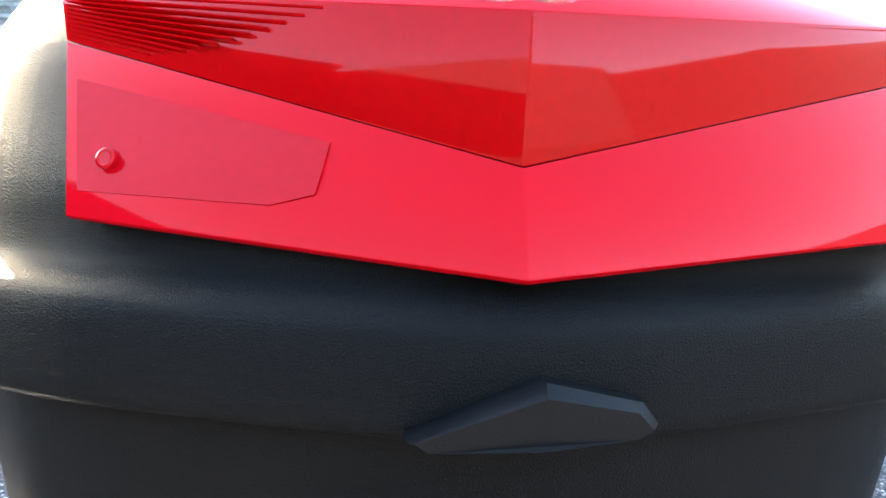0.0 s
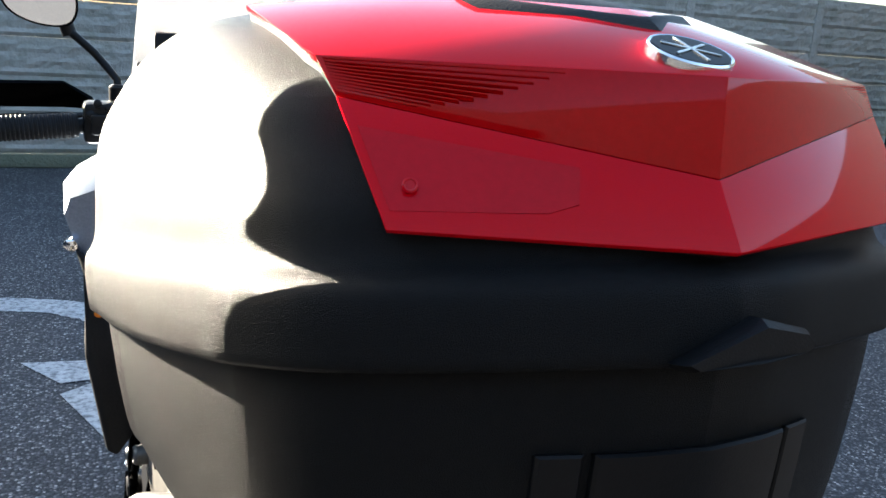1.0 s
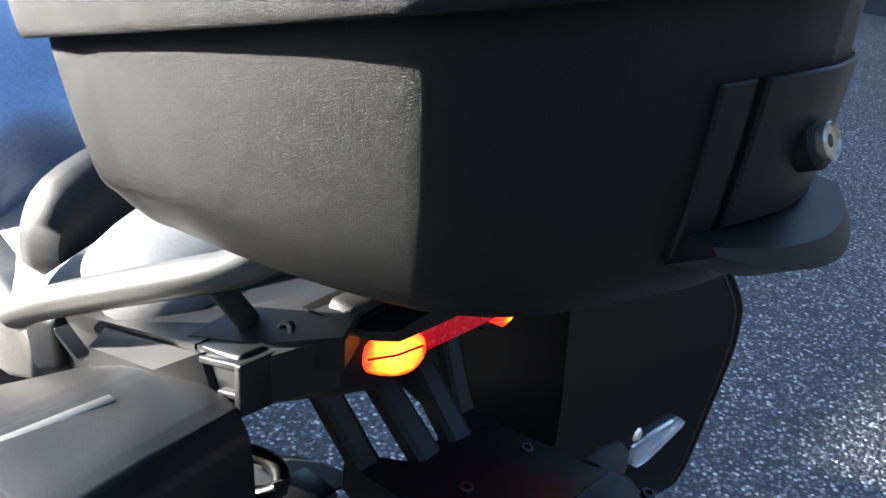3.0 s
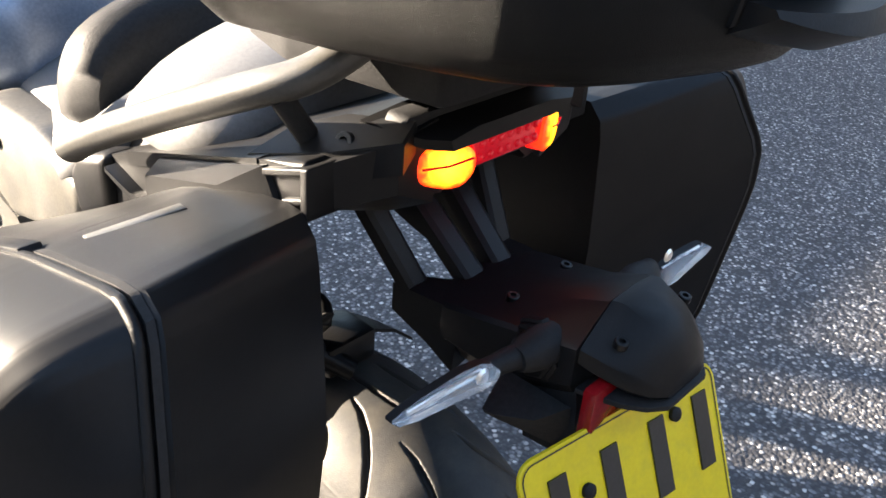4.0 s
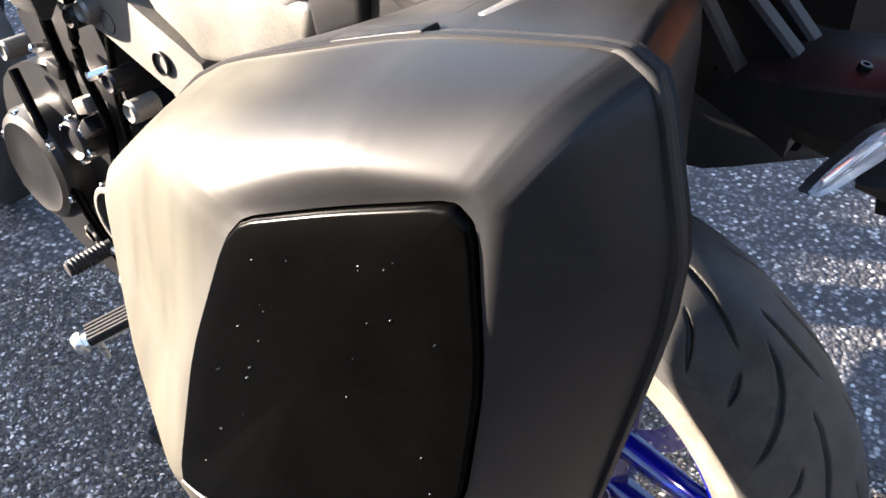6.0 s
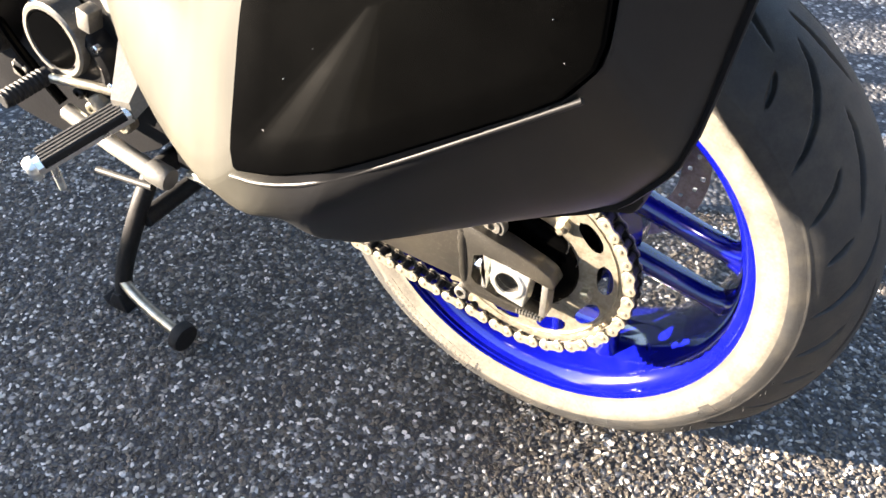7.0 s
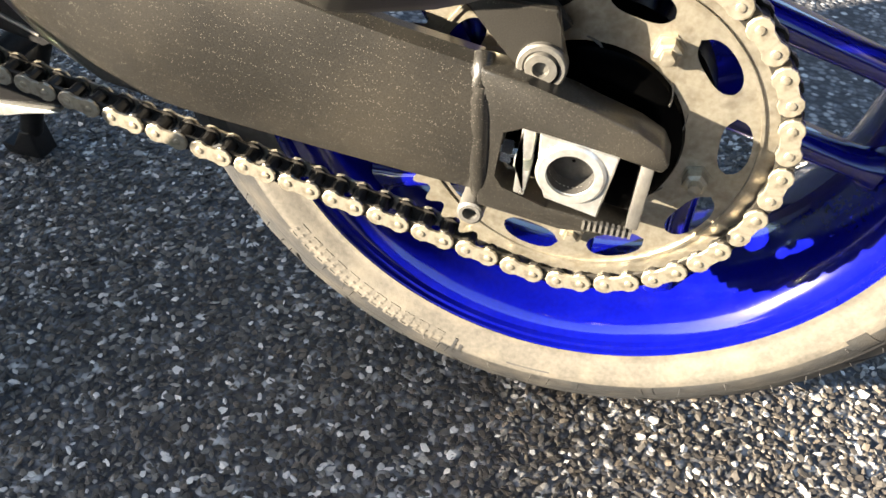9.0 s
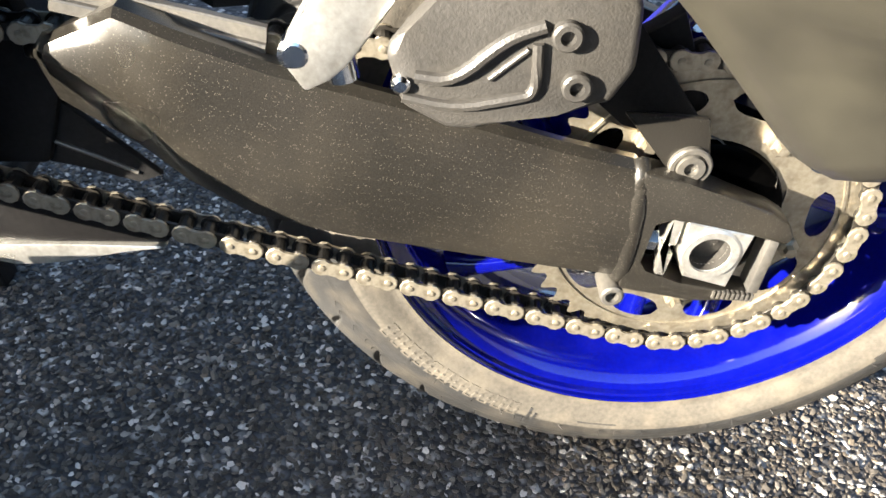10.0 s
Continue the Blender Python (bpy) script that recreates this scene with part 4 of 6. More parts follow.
# raised grey slivers that stand in for sunlit patches on the black carrier
for b in range(5):
    for o, r0, r1, sweep_deg in ((22, 0.052, 0.0615, 15), (31, 0.050, 0.058, 10), (48, 0.0545, 0.0605, 9)):
        bm = bmesh.new()
        a = 5.6 + 72 * b + o
        path = [(r0 + (r1 - r0) * i / 5, a + sweep_deg * (i / 5) ** 1.6) for i in range(6)]
        loft(bm, [[polar(r, d - 1.1, XS + 0.004), polar(r, d + 1.1, XS + 0.004), polar(r - 0.0006, d + 0.6, XS - 0.010 + 0.006 * i / 5), polar(r - 0.0006, d - 0.6, XS - 0.010 + 0.006 * i / 5)] for i, (r, d) in enumerate(path)])
        part("sunlit_sliver", bm, M_GREYCAST, carrier, "pale sliver in place of a sunlit patch", 40)
# drive chain
PITCH = 0.015875
R1, R2 = PITCH / 2 / math.sin(math.pi / 45), PITCH / 2 / math.sin(math.pi / 16)
TT = -0.1863
d_run, n_run = Vector((0, math.cos(TT), -math.sin(TT))), Vector((0, -math.sin(TT), -math.cos(TT)))


def chain_loop(s):
    """Corner data of the closed loop: rear centre, front centre, angles, length."""
    rear = Vector((0, 0, AX))
    front = rear + d_run * s + n_run * (R1 - R2)
    line = math.atan2(front.z - rear.z, front.y - rear.y)
    half = math.acos((R1 - R2) / math.hypot(front.y - rear.y, front.z - rear.z))
    return rear, front, line, half, 2 * s + R1 * (2 * math.pi - 2 * half) + R2 * 2 * half


s_run = 0.55
COUNT = 2 * round(chain_loop(s_run)[4] / PITCH / 2)
for _ in range(30):
    s_run += (COUNT * PITCH - chain_loop(s_run)[4]) / 2
rear_c, front_c, line_a, half_a, _len = chain_loop(s_run)


def chain_at(q):
    """Place q metres along the chain, from the rear lower tangent point, running rearwards and up."""
    arc1 = R1 * (2 * math.pi - 2 * half_a)
    q = q % (COUNT * PITCH)
    if q < arc1:
        a = line_a - half_a - q / R1
        return rear_c + Vector((0, math.cos(a), math.sin(a))) * R1
    q -= arc1
    up = line_a + half_a
    t1 = rear_c + Vector((0, math.cos(up), math.sin(up))) * R1
    t2 = front_c + Vector((0, math.cos(up), math.sin(up))) * R2
    if q < s_run:
        return t1.lerp(t2, q / s_run)
    q -= s_run
    arc2 = R2 * 2 * half_a
    if q < arc2:
        a = up - q / R2
        return front_c + Vector((0, math.cos(a), math.sin(a))) * R2
    q -= arc2
    lo = line_a - half_a
    t3 = front_c + Vector((0, math.cos(lo), math.sin(lo))) * R2
    t4 = rear_c + Vector((0, math.cos(lo), math.sin(lo))) * R1
    return t3.lerp(t4, q / s_run)


def link_mesh(name, outer, material):
    bm = bmesh.new()
    x0, x1 = (0.0086, 0.0107) if outer else (0.0058, 0.0080)
    for sx in (-1, 1):
        pts = []
        for k in range(9):
            a = radians(50 + 260 * k / 8)
            pts.append((-PITCH / 2 + 0.0071 * math.cos(a), 0.0071 * math.sin(a)))
        for k in range(9):
            a = radians(-130 + 260 * k / 8)
            pts.append((PITCH / 2 + 0.0071 * math.cos(a), 0.0071 * math.sin(a)))
        rings = [[(sx * x, y * k, z * k) for y, z in pts] for x, k in ((x0, 1.0), (x1 - 0.0004, 1.0), (x1, 0.95))]
        loft(bm, rings)
    for y in (-PITCH / 2, PITCH / 2):
        if outer:
            disc(bm, (-0.0118, y, 0), (1, 0, 0), ((0, 0.0012), (0.0003, 0.0024), (0.0012, 0.0026), (0.0236, 0.0026)), 12)
        else:
            disc(bm, (-0.0058, y, 0), (1, 0, 0), ((0, 0.0051), (0.0116, 0.0051)), 14)
    bmesh.ops.recalc_face_normals(bm, faces=bm.faces)
    me = bpy.data.meshes.new(name)
    bm.to_mesh(me)
    bm.free()
    me.materials.append(material)
    return me


bm = bmesh.new()
disc(bm, front_c + Vector((XS - 0.0035, 0, 0)), (1, 0, 0), ((0, 0.012), (0, 0.036), (0.007, 0.036), (0.007, 0.012)), 32)
chain = part("drive_chain", bm, M_DARK, bike, "greasy steel drive chain over a small front sprocket")
me_outer, me_inner = link_mesh("outer_link", True, M_CHAIN), link_mesh("inner_link", False, M_ROLLER)
q0 = (math.pi / 2 * 0 + (0.3123 - TT)) * R1
for k in range(COUNT):
    a, b = chain_at(q0 + k * PITCH), chain_at(q0 + (k + 1) * PITCH)
    ob = new("outer_link" if k % 2 == 0 else "inner_link", me_outer if k % 2 == 0 else me_inner)
    ob.parent = chain
    d = (b - a).normalized()
    ob.matrix_basis = Matrix.Translation((a + b) / 2 + Vector((XS, 0, 0))) @ Matrix.Rotation(math.atan2(d.z, d.y), 4, "X")

# swinging arm
TOP = [(0.430, 0.405), (0.402, 0.424), (0.362, 0.448), (0.331, 0.440), (0.277, 0.426), (0.227, 0.418), (0.175, 0.409), (0.106, 0.396), (0.058, 0.389)]
BOT = [(0.430, 0.388), (0.404, 0.373), (0.356, 0.351), (0.327, 0.336), (0.287, 0.320), (0.234, 0.311), (0.150, 0.304), (0.095, 0.300), (0.053, 0.298)]


def arm(sx, name):
    bm = bmesh.new()
    rings = []
    for i, ((yt, zt), (yb, zb)) in enumerate(zip(TOP, BOT)):
        xo = 0.105 if i == 0 else (0.147 if i == 1 else 0.155 if i == 2 else 0.1585)
        fb, cut = (0.2, 0.005) if i == 0 or i > 3 else ((0.78, 0.018), (0.5, 0.018), (0.3, 0.012))[i - 1]
        mid = max(0.5, fb + 0.03)
        xi = 0.08 if i < 3 else 0.132 if i < 5 else 0.136
        h = zt - zb
        ring = [(xo - 0.011, yt, zt), (xo - 0.004, yt + (yb - yt) * 0.04, zt - 0.004), (xo, yt + (yb - yt) * 0.16, zt - h * 0.16), (xo + (0.0035 if i > 3 else 0.001), yb + (yt - yb) * mid, zb + h * mid), (xo, yb + (yt - yb) * fb, zb + h * fb), (xo - cut, yb, zb + 0.006), (xo - cut - 0.008, yb, zb), (xi, yb, zb + 0.003), (xi, yt, zt - 0.003)]
        rings.append([(sx * x, y, z) for x, y, z in ring])
    loft(bm, rings)
    return part(name, bm, M_ARM, bike, "speckled dark grey swinging arm with a welded end", 28)


arm_l = arm(-1, "swinging_arm")
arm_r = arm(1, "swinging_arm")
for s in (-1, 1):
    bm = bmesh.new()                             # weld bead
    tube(bm, chaikin([(s * 0.146, 0.057, 0.387), (s * 0.1545, 0.056, 0.381), (s * 0.157, 0.053, 0.345), (s * 0.1545, 0.050, 0.306), (s * 0.146, 0.049, 0.299)], 2, False), 0.0062, 12)
    part("weld_bead", bm, M_ARM, arm_l if s < 0 else arm_r)
    bm = bmesh.new()                             # forged end: upper and lower tine, closing plate
    prism(bm, [(0.056, 0.387), (0.03, 0.383), (0.006, 0.377), (-0.03, 0.367), (-0.044, 0.360), (-0.050, 0.350), (-0.047, 0.344), (-0.022, 0.352), (0.03, 0.358), (0.042, 0.352), (0.044, 0.320), (0.038, 0.312), (0.01, 0.306), (-0.040, 0.301), (-0.041, 0.296), (0.0, 0.293), (0.05, 0.297)], s * 0.138, s * 0.1595, 0.0022)
    end = part("axle_fork", bm, M_ARM, arm_l if s < 0 else arm_r, "forged grey axle end", 40)
    bm = bmesh.new()
    slab(bm, min(s * 0.14, s * 0.158), max(s * 0.14, s * 0.158), -0.043, -0.036, 0.302, 0.350, 0.001)
    part("end_plate", bm, M_GREYCAST, end)
    bm = bmesh.new()                             # axle block
    poly = [(0.020, 0.3555), (-0.024, 0.350), (-0.019, 0.307), (0.012, 0.313), (0.0185, 0.330)]
    around = sorted([2 * math.pi * k / 40 for k in range(40)] + [math.atan2(z - AX, y) % (2 * math.pi) for y, z in poly])

    def reach(a):
        """How far the block's outline lies from the axle in a direction."""
        d, best = Vector((math.cos(a), math.sin(a))), 1.0
        for (y0, z0), (y1, z1) in zip(poly, poly[1:] + poly[:1]):
            e, o = Vector((y1 - y0, z1 - z0)), Vector((y0, z0 - AX))
            den = d.x * e.y - d.y * e.x
            if abs(den) > 1e-9:
                t, u = (o.x * e.y - o.y * e.x) / den, (o.x * d.y - o.y * d.x) / den
                if t > 0 and -1e-6 <= u <= 1 + 1e-6:
                    best = min(best, t)
        return best

    far = [reach(a) for a in around]
    loft(bm, [[(s * x, (m or f - i) * math.cos(a), AX + (m or f - i) * math.sin(a)) for a, f in zip(around, far)] for x, i, m in ((0.14, 0, 0), (0.1593, 0, 0), (0.1605, 0.0012, 0), (0.1605, 0, 0.0132), (0.135, 0, 0.0132))], caps=False)
    part("axle_block", bm, M_ALU, end, "bright aluminium axle block", 40)
    bm = bmesh.new()
    prism(bm, [(0.030, 0.356), (0.0225, 0.3555), (0.0225, 0.336), (0.032, 0.336), (0.032, 0.329), (0.0225, 0.329), (0.0235, 0.311), (0.030, 0.312)], s * 0.142, s * 0.159, 0.0008)
    part("adjuster_plate", bm, M_ALU, end, "", 40)
    bm = bmesh.new()
    disc(bm, (s * 0.16, 0, 0.333), (s, 0, 0), ((-0.01, 0.0195), (0.001, 0.0195), (0.0025, 0.018), (0.0025, 0.0135), (-0.006, 0.0130)), 36)
    bmesh.ops.delete(bm, geom=[f for f in bm.faces if len(f.verts) > 4], context="FACES_ONLY")
    axle_end = part("hollow_axle", bm, M_ALU, end, "hollow axle end in a bright ring", 40)
    bm = bmesh.new()
    loft(bm, [[(s * x, r * math.cos(2 * math.pi * j / 32), 0.333 + r * math.sin(2 * math.pi * j / 32)) for j in range(32)] for x, r in ((0.154, 0.0192), (0.1605, 0.0131), (0.147, 0.0129), (0.147, 0.001))], caps=False)
    part("axle_bore", bm, M_ARMCAST, axle_end, "dull brown bore of the hollow axle", 40)
    bm = bmesh.new()
    tube(bm, [(s * 0.150, 0.024, 0.333), (s * 0.150, 0.050, 0.3355)], 0.0042, 8)
    disc(bm, (s * 0.150, 0.034, 0.334), (0, 1, 0.05), ((0, 0.0078), (0.006, 0.0078)), 6)
    part("adjuster_bolt", bm, M_CHROME, end, "chain adjuster bolt", 20)
    bm = bmesh.new()
    for k in range(9):
        slab(bm, min(s * 0.157, s * 0.1612), max(s * 0.157, s * 0.1612), -0.012 - k * 0.0033, -0.0135 - k * 0.0033, 0.2975 - 0, 0.303)
    part("adjustment_marks", bm, M_GREYCAST, end, "fine adjustment marks", 0, "stuff")
    bm = bmesh.new()
    disc(bm, (s * 0.148, 0.053, 0.2905), (s, 0, 0), ((-0.01, 0.008), (0.012, 0.008), (0.013, 0.0065), (0.013, 0.0045), (0.006, 0.0042), (0.006, 0)), 18)
    part("end_boss", bm, M_GREYCAST, end)
# bracket and bolt over the axle end, chain guard edge
bm = bmesh.new()
prism(bm, [(0.074, 0.417), (0.022, 0.419), (0.020, 0.410), (0.015, 0.395), (0.014, 0.382), (0.020, 0.376), (0.031, 0.375), (0.040, 0.384), (0.056, 0.400)], -0.139, -0.145, 0.002)
brk = part("guard_bracket", bm, M_ARM, bike, "grey bracket with a bolt above the axle", 40)
bm = bmesh.new()
disc(bm, (-0.145, 0.0262, 0.387), (-1, 0, 0), ((-0.004, 0.0135), (0.003, 0.0135), (0.004, 0.0125), (0.004, 0.010), (0.002, 0.0095), (0.0055, 0.0085), (0.0055, 0.0045), (0.002, 0.004), (0.002, 0)), 28)
part("bracket_bolt", bm, M_GREYCAST, brk, "flanged socket bolt", 30)
bm = bmesh.new()
rings = []
for i in range(25):
    a = radians(22 + 62 * i / 24)
    r = 0.334
    rings.append([(x, (r - 0.035 * abs(x / 0.1) ** 3 + o) * math.cos(a), AX + (r - 0.035 * abs(x / 0.1) ** 3 + o) * math.sin(a)) for x, o in [(-0.104 + 0.026 * j, 0) for j in range(9)] + [(0.104 - 0.026 * j, 0.004) for j in range(9)]])
loft(bm, rings)
hugger = part("rear_hugger", bm, M_MATTBLACK, bike, "matt black mudguard hugging the wheel", 40)
bm = bmesh.new()
prism(bm, [(0.10, 0.43), (0.066, 0.452), (0.045, 0.47), (0.012, 0.409), (0.016, 0.396), (0.05, 0.39)], -0.098, -0.113, 0.002)
part("hugger_side", bm, M_MATTBLACK, hugger, "", 40)
# upper chain guard and slider on the arm
bm = bmesh.new()
for x0, x1, dz, h in ((-0.1235, -0.1300, 0.0, 0.012), (-0.1290, -0.1345, -0.0085, 0.007)):
    loft(bm, [[(x0, y, z + dz), (x1 + 0.001, y, z + dz), (x1, y, z + dz - 0.001), (x1, y, z + dz - h), (x0, y, z + dz - h)] for y, z in ((0.40, 0.452), (0.372, 0.4485), (0.32, 0.443), (0.283, 0.438))])
part("chain_slider", bm, M_GREYCAST, bike, "worn chain slider on the arm", 30)
bm = bmesh.new()
prism(bm, [(0.487, 0.253), (0.425, 0.2605), (0.356, 0.2668), (0.352, 0.2655), (0.380, 0.2595), (0.406, 0.2510), (0.432, 0.2435), (0.455, 0.2395), (0.489, 0.2450)], -0.105, -0.121, 0.0008)
part("chain_guide", bm, M_ALU, bike, "bright lower chain guide", 40)
bm = bmesh.new()
prism(bm, [(0.50, 0.303), (0.44, 0.297), (0.38, 0.284), (0.345, 0.278), (0.352, 0.2680), (0.425, 0.2615), (0.50, 0.2545)], -0.100, -0.1185, 0.002)
part("chain_guide_block", bm, M_DARK, bike, "black chain guide block", 40)
bm = bmesh.new()
prism(bm, [(0.112, 0.500), (0.092, 0.486), (0.069, 0.460), (0.015, 0.402), (0.022, 0.394), (0.039, 0.394), (0.068, 0.399), (0.085, 0.411), (0.105, 0.440)], -0.1215, -0.1265, 0.0015)
part("chain_guard", bm, M_MATTBLACK, bike, "matt black chain guard plate", 40)
bm = bmesh.new()
prism(bm, [(0.475, 0.378), (0.428, 0.366), (0.413, 0.350), (0.358, 0.306), (0.374, 0.298), (0.414, 0.307), (0.475, 0.313)], -0.086, -0.0925, 0.0015)
inner_guard = part("inner_guard", bm, M_MATTBLACK, bike, "matt black guard inside the chain run", 40)
bm = bmesh.new()
tube(bm, [(-0.0930, 0.430, 0.3265), (-0.0930, 0.402, 0.3175), (-0.0930, 0.374, 0.3070)], 0.0017, 8)
part("guard_edge", bm, M_GREYCAST, inner_guard, "pale worn edge")
# brake disc on the far side
bm = bmesh.new()
rows = []
for i in range(120):
    rows.append([bm.verts.new(polar(r, 3 * i, 0.105)) for r in (0.088, 0.095, 0.1, 0.106, 0.111, 0.117, 0.1225)])
for i in range(120):
    a, b = rows[i], rows[(i + 1) % 120]
    for k in range(6):
        if not ((k == 1 and i % 8 == 0) or (k == 3 and i % 8 == 3) or (k == 4 and i % 8 == 6)):
            bm.faces.new((a[k], a[k + 1], b[k + 1], b[k]))
bmesh.ops.solidify(bm, geom=list(bm.faces), thickness=0.005)
part("brake_disc", bm, M_STEEL, bike, "drilled steel brake disc", 20)
bm = bmesh.new()
disc(bm, polar(0, 0, -0.108), (1, 0, 0), ((0, 0.013), (0.23, 0.013)), 20)
part("axle", bm, M_STEEL, bike)

# footrest hangers and guards on the left
bm = bmesh.new()
prism(bm, [(0.216, 0.463), (0.207, 0.474), (0.190, 0.497), (0.17, 0.53), (0.11, 0.53), (0.094, 0.500), (0.090, 0.468), (0.099, 0.447), (0.127, 0.443), (0.150, 0.432), (0.165, 0.424), (0.180, 0.423), (0.205, 0.434)], -0.180, -0.196, 0.005, 3)
guard = part("footrest_bracket", bm, M_ARMCAST, bike, "dark grey cast footrest bracket with two screws", 40)
bm = bmesh.new()
tube(bm, chaikin([(-0.1965, 0.200, 0.452), (-0.1975, 0.180, 0.452), (-0.1975, 0.158, 0.478), (-0.197, 0.140, 0.486)], 2, False), 0.0035, 8)
tube(bm, chaikin([(-0.1965, 0.205, 0.440), (-0.1975, 0.178, 0.437), (-0.1975, 0.150, 0.446), (-0.197, 0.138, 0.450), (-0.197, 0.142, 0.477)], 2, False), 0.003, 8)
tube(bm, [(-0.1965, 0.163, 0.455), (-0.1965, 0.146, 0.473)], 0.0016, 8)
part("cast_rib", bm, M_ARMCAST, guard)
for y, z in ((0.129, 0.483), (0.119, 0.457)):
    screw("socket_screw", (-0.196, y, z), (-1, 0, 0), 0.0078, guard, M_ARMCAST, "socket screw", 0.006)
bm = bmesh.new()
disc(bm, (-0.196, 0.2065, 0.447), (-1, 0, 0), ((-0.004, 0.005), (0.002, 0.005), (0.004, 0.003), (0.004, 0)), 14)
part("stud", bm, M_CHROME, guard)
bm = bmesh.new()
prism(bm, [(0.272, 0.446), (0.256, 0.426), (0.243, 0.434), (0.234, 0.444), (0.213, 0.48), (0.20, 0.52), (0.24, 0.52), (0.252, 0.48)], -0.160, -0.178, 0.003)
hanger = part("footrest_hanger", bm, M_ALU, bike, "bright cast aluminium footrest hanger", 40)
bm = bmesh.new()
disc(bm, (-0.165, 0.238, 0.437), (0, -0.3, -1), ((-0.01, 0.009), (0.006, 0.009), (0.008, 0.006), (0.008, 0)), 14)
disc(bm, (-0.165, 0.262, 0.447), (-1, 0, 0), ((0, 0.009), (0.012, 0.009), (0.014, 0.006), (0.014, 0)), 14)
part("pivot_pin", bm, M_CHROME, hanger)

# ---- tail of the motorcycle ----
def tail_ring(y, z, w, h, k=0.0):
    """Cross-section of the tail: sloped sides, flat top."""
    half = [(0.0, h), (w * 0.55, h), (w * 0.85, h * 0.72), (w, h * 0.1), (w * 0.96, -h * 0.55), (w * 0.72, -h), (0.0, -h)]
    return [(x, y + k, z + v) for x, v in half] + [(-x, y + k, z + v) for x, v in half[-2:0:-1]]


bm = bmesh.new()
loft(bm, [tail_ring(*q) for q in ((0.30, 0.80, 0.125, 0.045), (0.18, 0.84, 0.13, 0.040), (0.06, 0.882, 0.128, 0.034), (-0.02, 0.910, 0.124, 0.031), (-0.075, 0.930, 0.112, 0.030), (-0.105, 0.948, 0.098, 0.030), (-0.118, 0.951, 0.088, 0.026))])
tail = part("tail_fairing", bm, M_SATIN, bike, "satin black tail fairing", 25)
def side_slab(name, poly, x0, x1, s, bevel, label=""):
    """A moulded piece of the tail's side: outline in (y, z), from x0 out to x1."""
    bm = bmesh.new()
    prism(bm, poly, s * x0, s * x1, bevel, 3)
    return part(name, bm, M_SATIN, tail, label, 35)


for s in (-1, 1):
    side_slab("side_shell", [(0.21, 0.848), (0.15, 0.874), (0.123, 0.885), (-0.057, 0.944), (-0.098, 0.957), (-0.102, 0.925), (-0.08, 0.908), (0.07, 0.85), (0.157, 0.82), (0.21, 0.80)], 0.10, 0.146, s, 0.004, "satin black side shell")
    bm = bmesh.new()                             # boxy wedge standing out of the shell
    loft(bm, [[(s * x, y, z) for x, y, z in r] for r in (
        [(0.142, 0.072, 0.899), (0.142, -0.062, 0.942), (0.142, -0.078, 0.915), (0.142, 0.072, 0.85)],
        [(0.150, 0.071, 0.899), (0.150, -0.060, 0.942), (0.150, -0.074, 0.915), (0.150, 0.071, 0.85)],
        [(0.166, 0.064, 0.893), (0.166, -0.030, 0.921), (0.168, -0.027, 0.893), (0.168, 0.063, 0.855)])])
    es = [e for e in bm.edges if len(e.link_faces) == 2 and e.calc_face_angle(0) > radians(20)]
    bmesh.ops.bevel(bm, geom=es, offset=0.0025, segments=2, affect="EDGES")
    part("side_wedge", bm, M_SATIN, tail, "faceted black side wedge", 30)
    side_slab("recess_ledge", [(-0.060, 0.9405), (-0.106, 0.9565), (-0.106, 0.951), (-0.060, 0.935)], 0.12, 0.151, s, 0.0015)
    side_slab("recess_ledge", [(-0.080, 0.926), (-0.104, 0.935), (-0.104, 0.930), (-0.080, 0.921)], 0.12, 0.151, s, 0.0015)
    side_slab("recess_post", [(-0.100, 0.955), (-0.108, 0.957), (-0.108, 0.920), (-0.100, 0.918)], 0.11, 0.152, s, 0.002)
    side_slab("front_flap", [(0.222, 0.835), (0.205, 0.858), (0.15, 0.876), (0.154, 0.82), (0.212, 0.79)], 0.12, 0.156, s, 0.010, "rounded black flap")
    side_slab("window_ledge", [(0.146, 0.868), (0.108, 0.857), (0.068, 0.864), (0.068, 0.859), (0.108, 0.851), (0.146, 0.862)], 0.13, 0.158, s, 0.0015)
    bm = bmesh.new()                             # block that closes in towards the lamp
    loft(bm, [[(s * x, y, z) for x, y, z in r] for r in (
        [(0.08, -0.095, 0.962), (0.136, -0.095, 0.952), (0.136, -0.095, 0.920), (0.08, -0.095, 0.90)],
        [(0.08, -0.108, 0.966), (0.131, -0.108, 0.956), (0.130, -0.108, 0.922), (0.08, -0.108, 0.905)],
        [(0.06, -0.130, 0.976), (0.097, -0.130, 0.967), (0.094, -0.130, 0.930), (0.06, -0.130, 0.914)])])
    part("rear_block", bm, M_SATIN, tail, "", 25)
    bm = bmesh.new()                             # raised panel with the screw
    top = [(0.141, -0.030, 0.938), (0.119, -0.055, 0.962), (0.088, -0.075, 0.968), (0.080, -0.130, 0.978), (0.098, -0.137, 0.970), (0.128, -0.095, 0.957)]
    loft(bm, [[(s * x, y, z - 0.022) for x, y, z in top], [(s * x, y, z - 0.002) for x, y, z in top], [(s * (x * 0.97 + 0.0033), y * 0.97 - 0.0025, z) for x, y, z in top]])
    part("upper_panel", bm, M_SATIN, tail, "", 30)
    bm = bmesh.new()
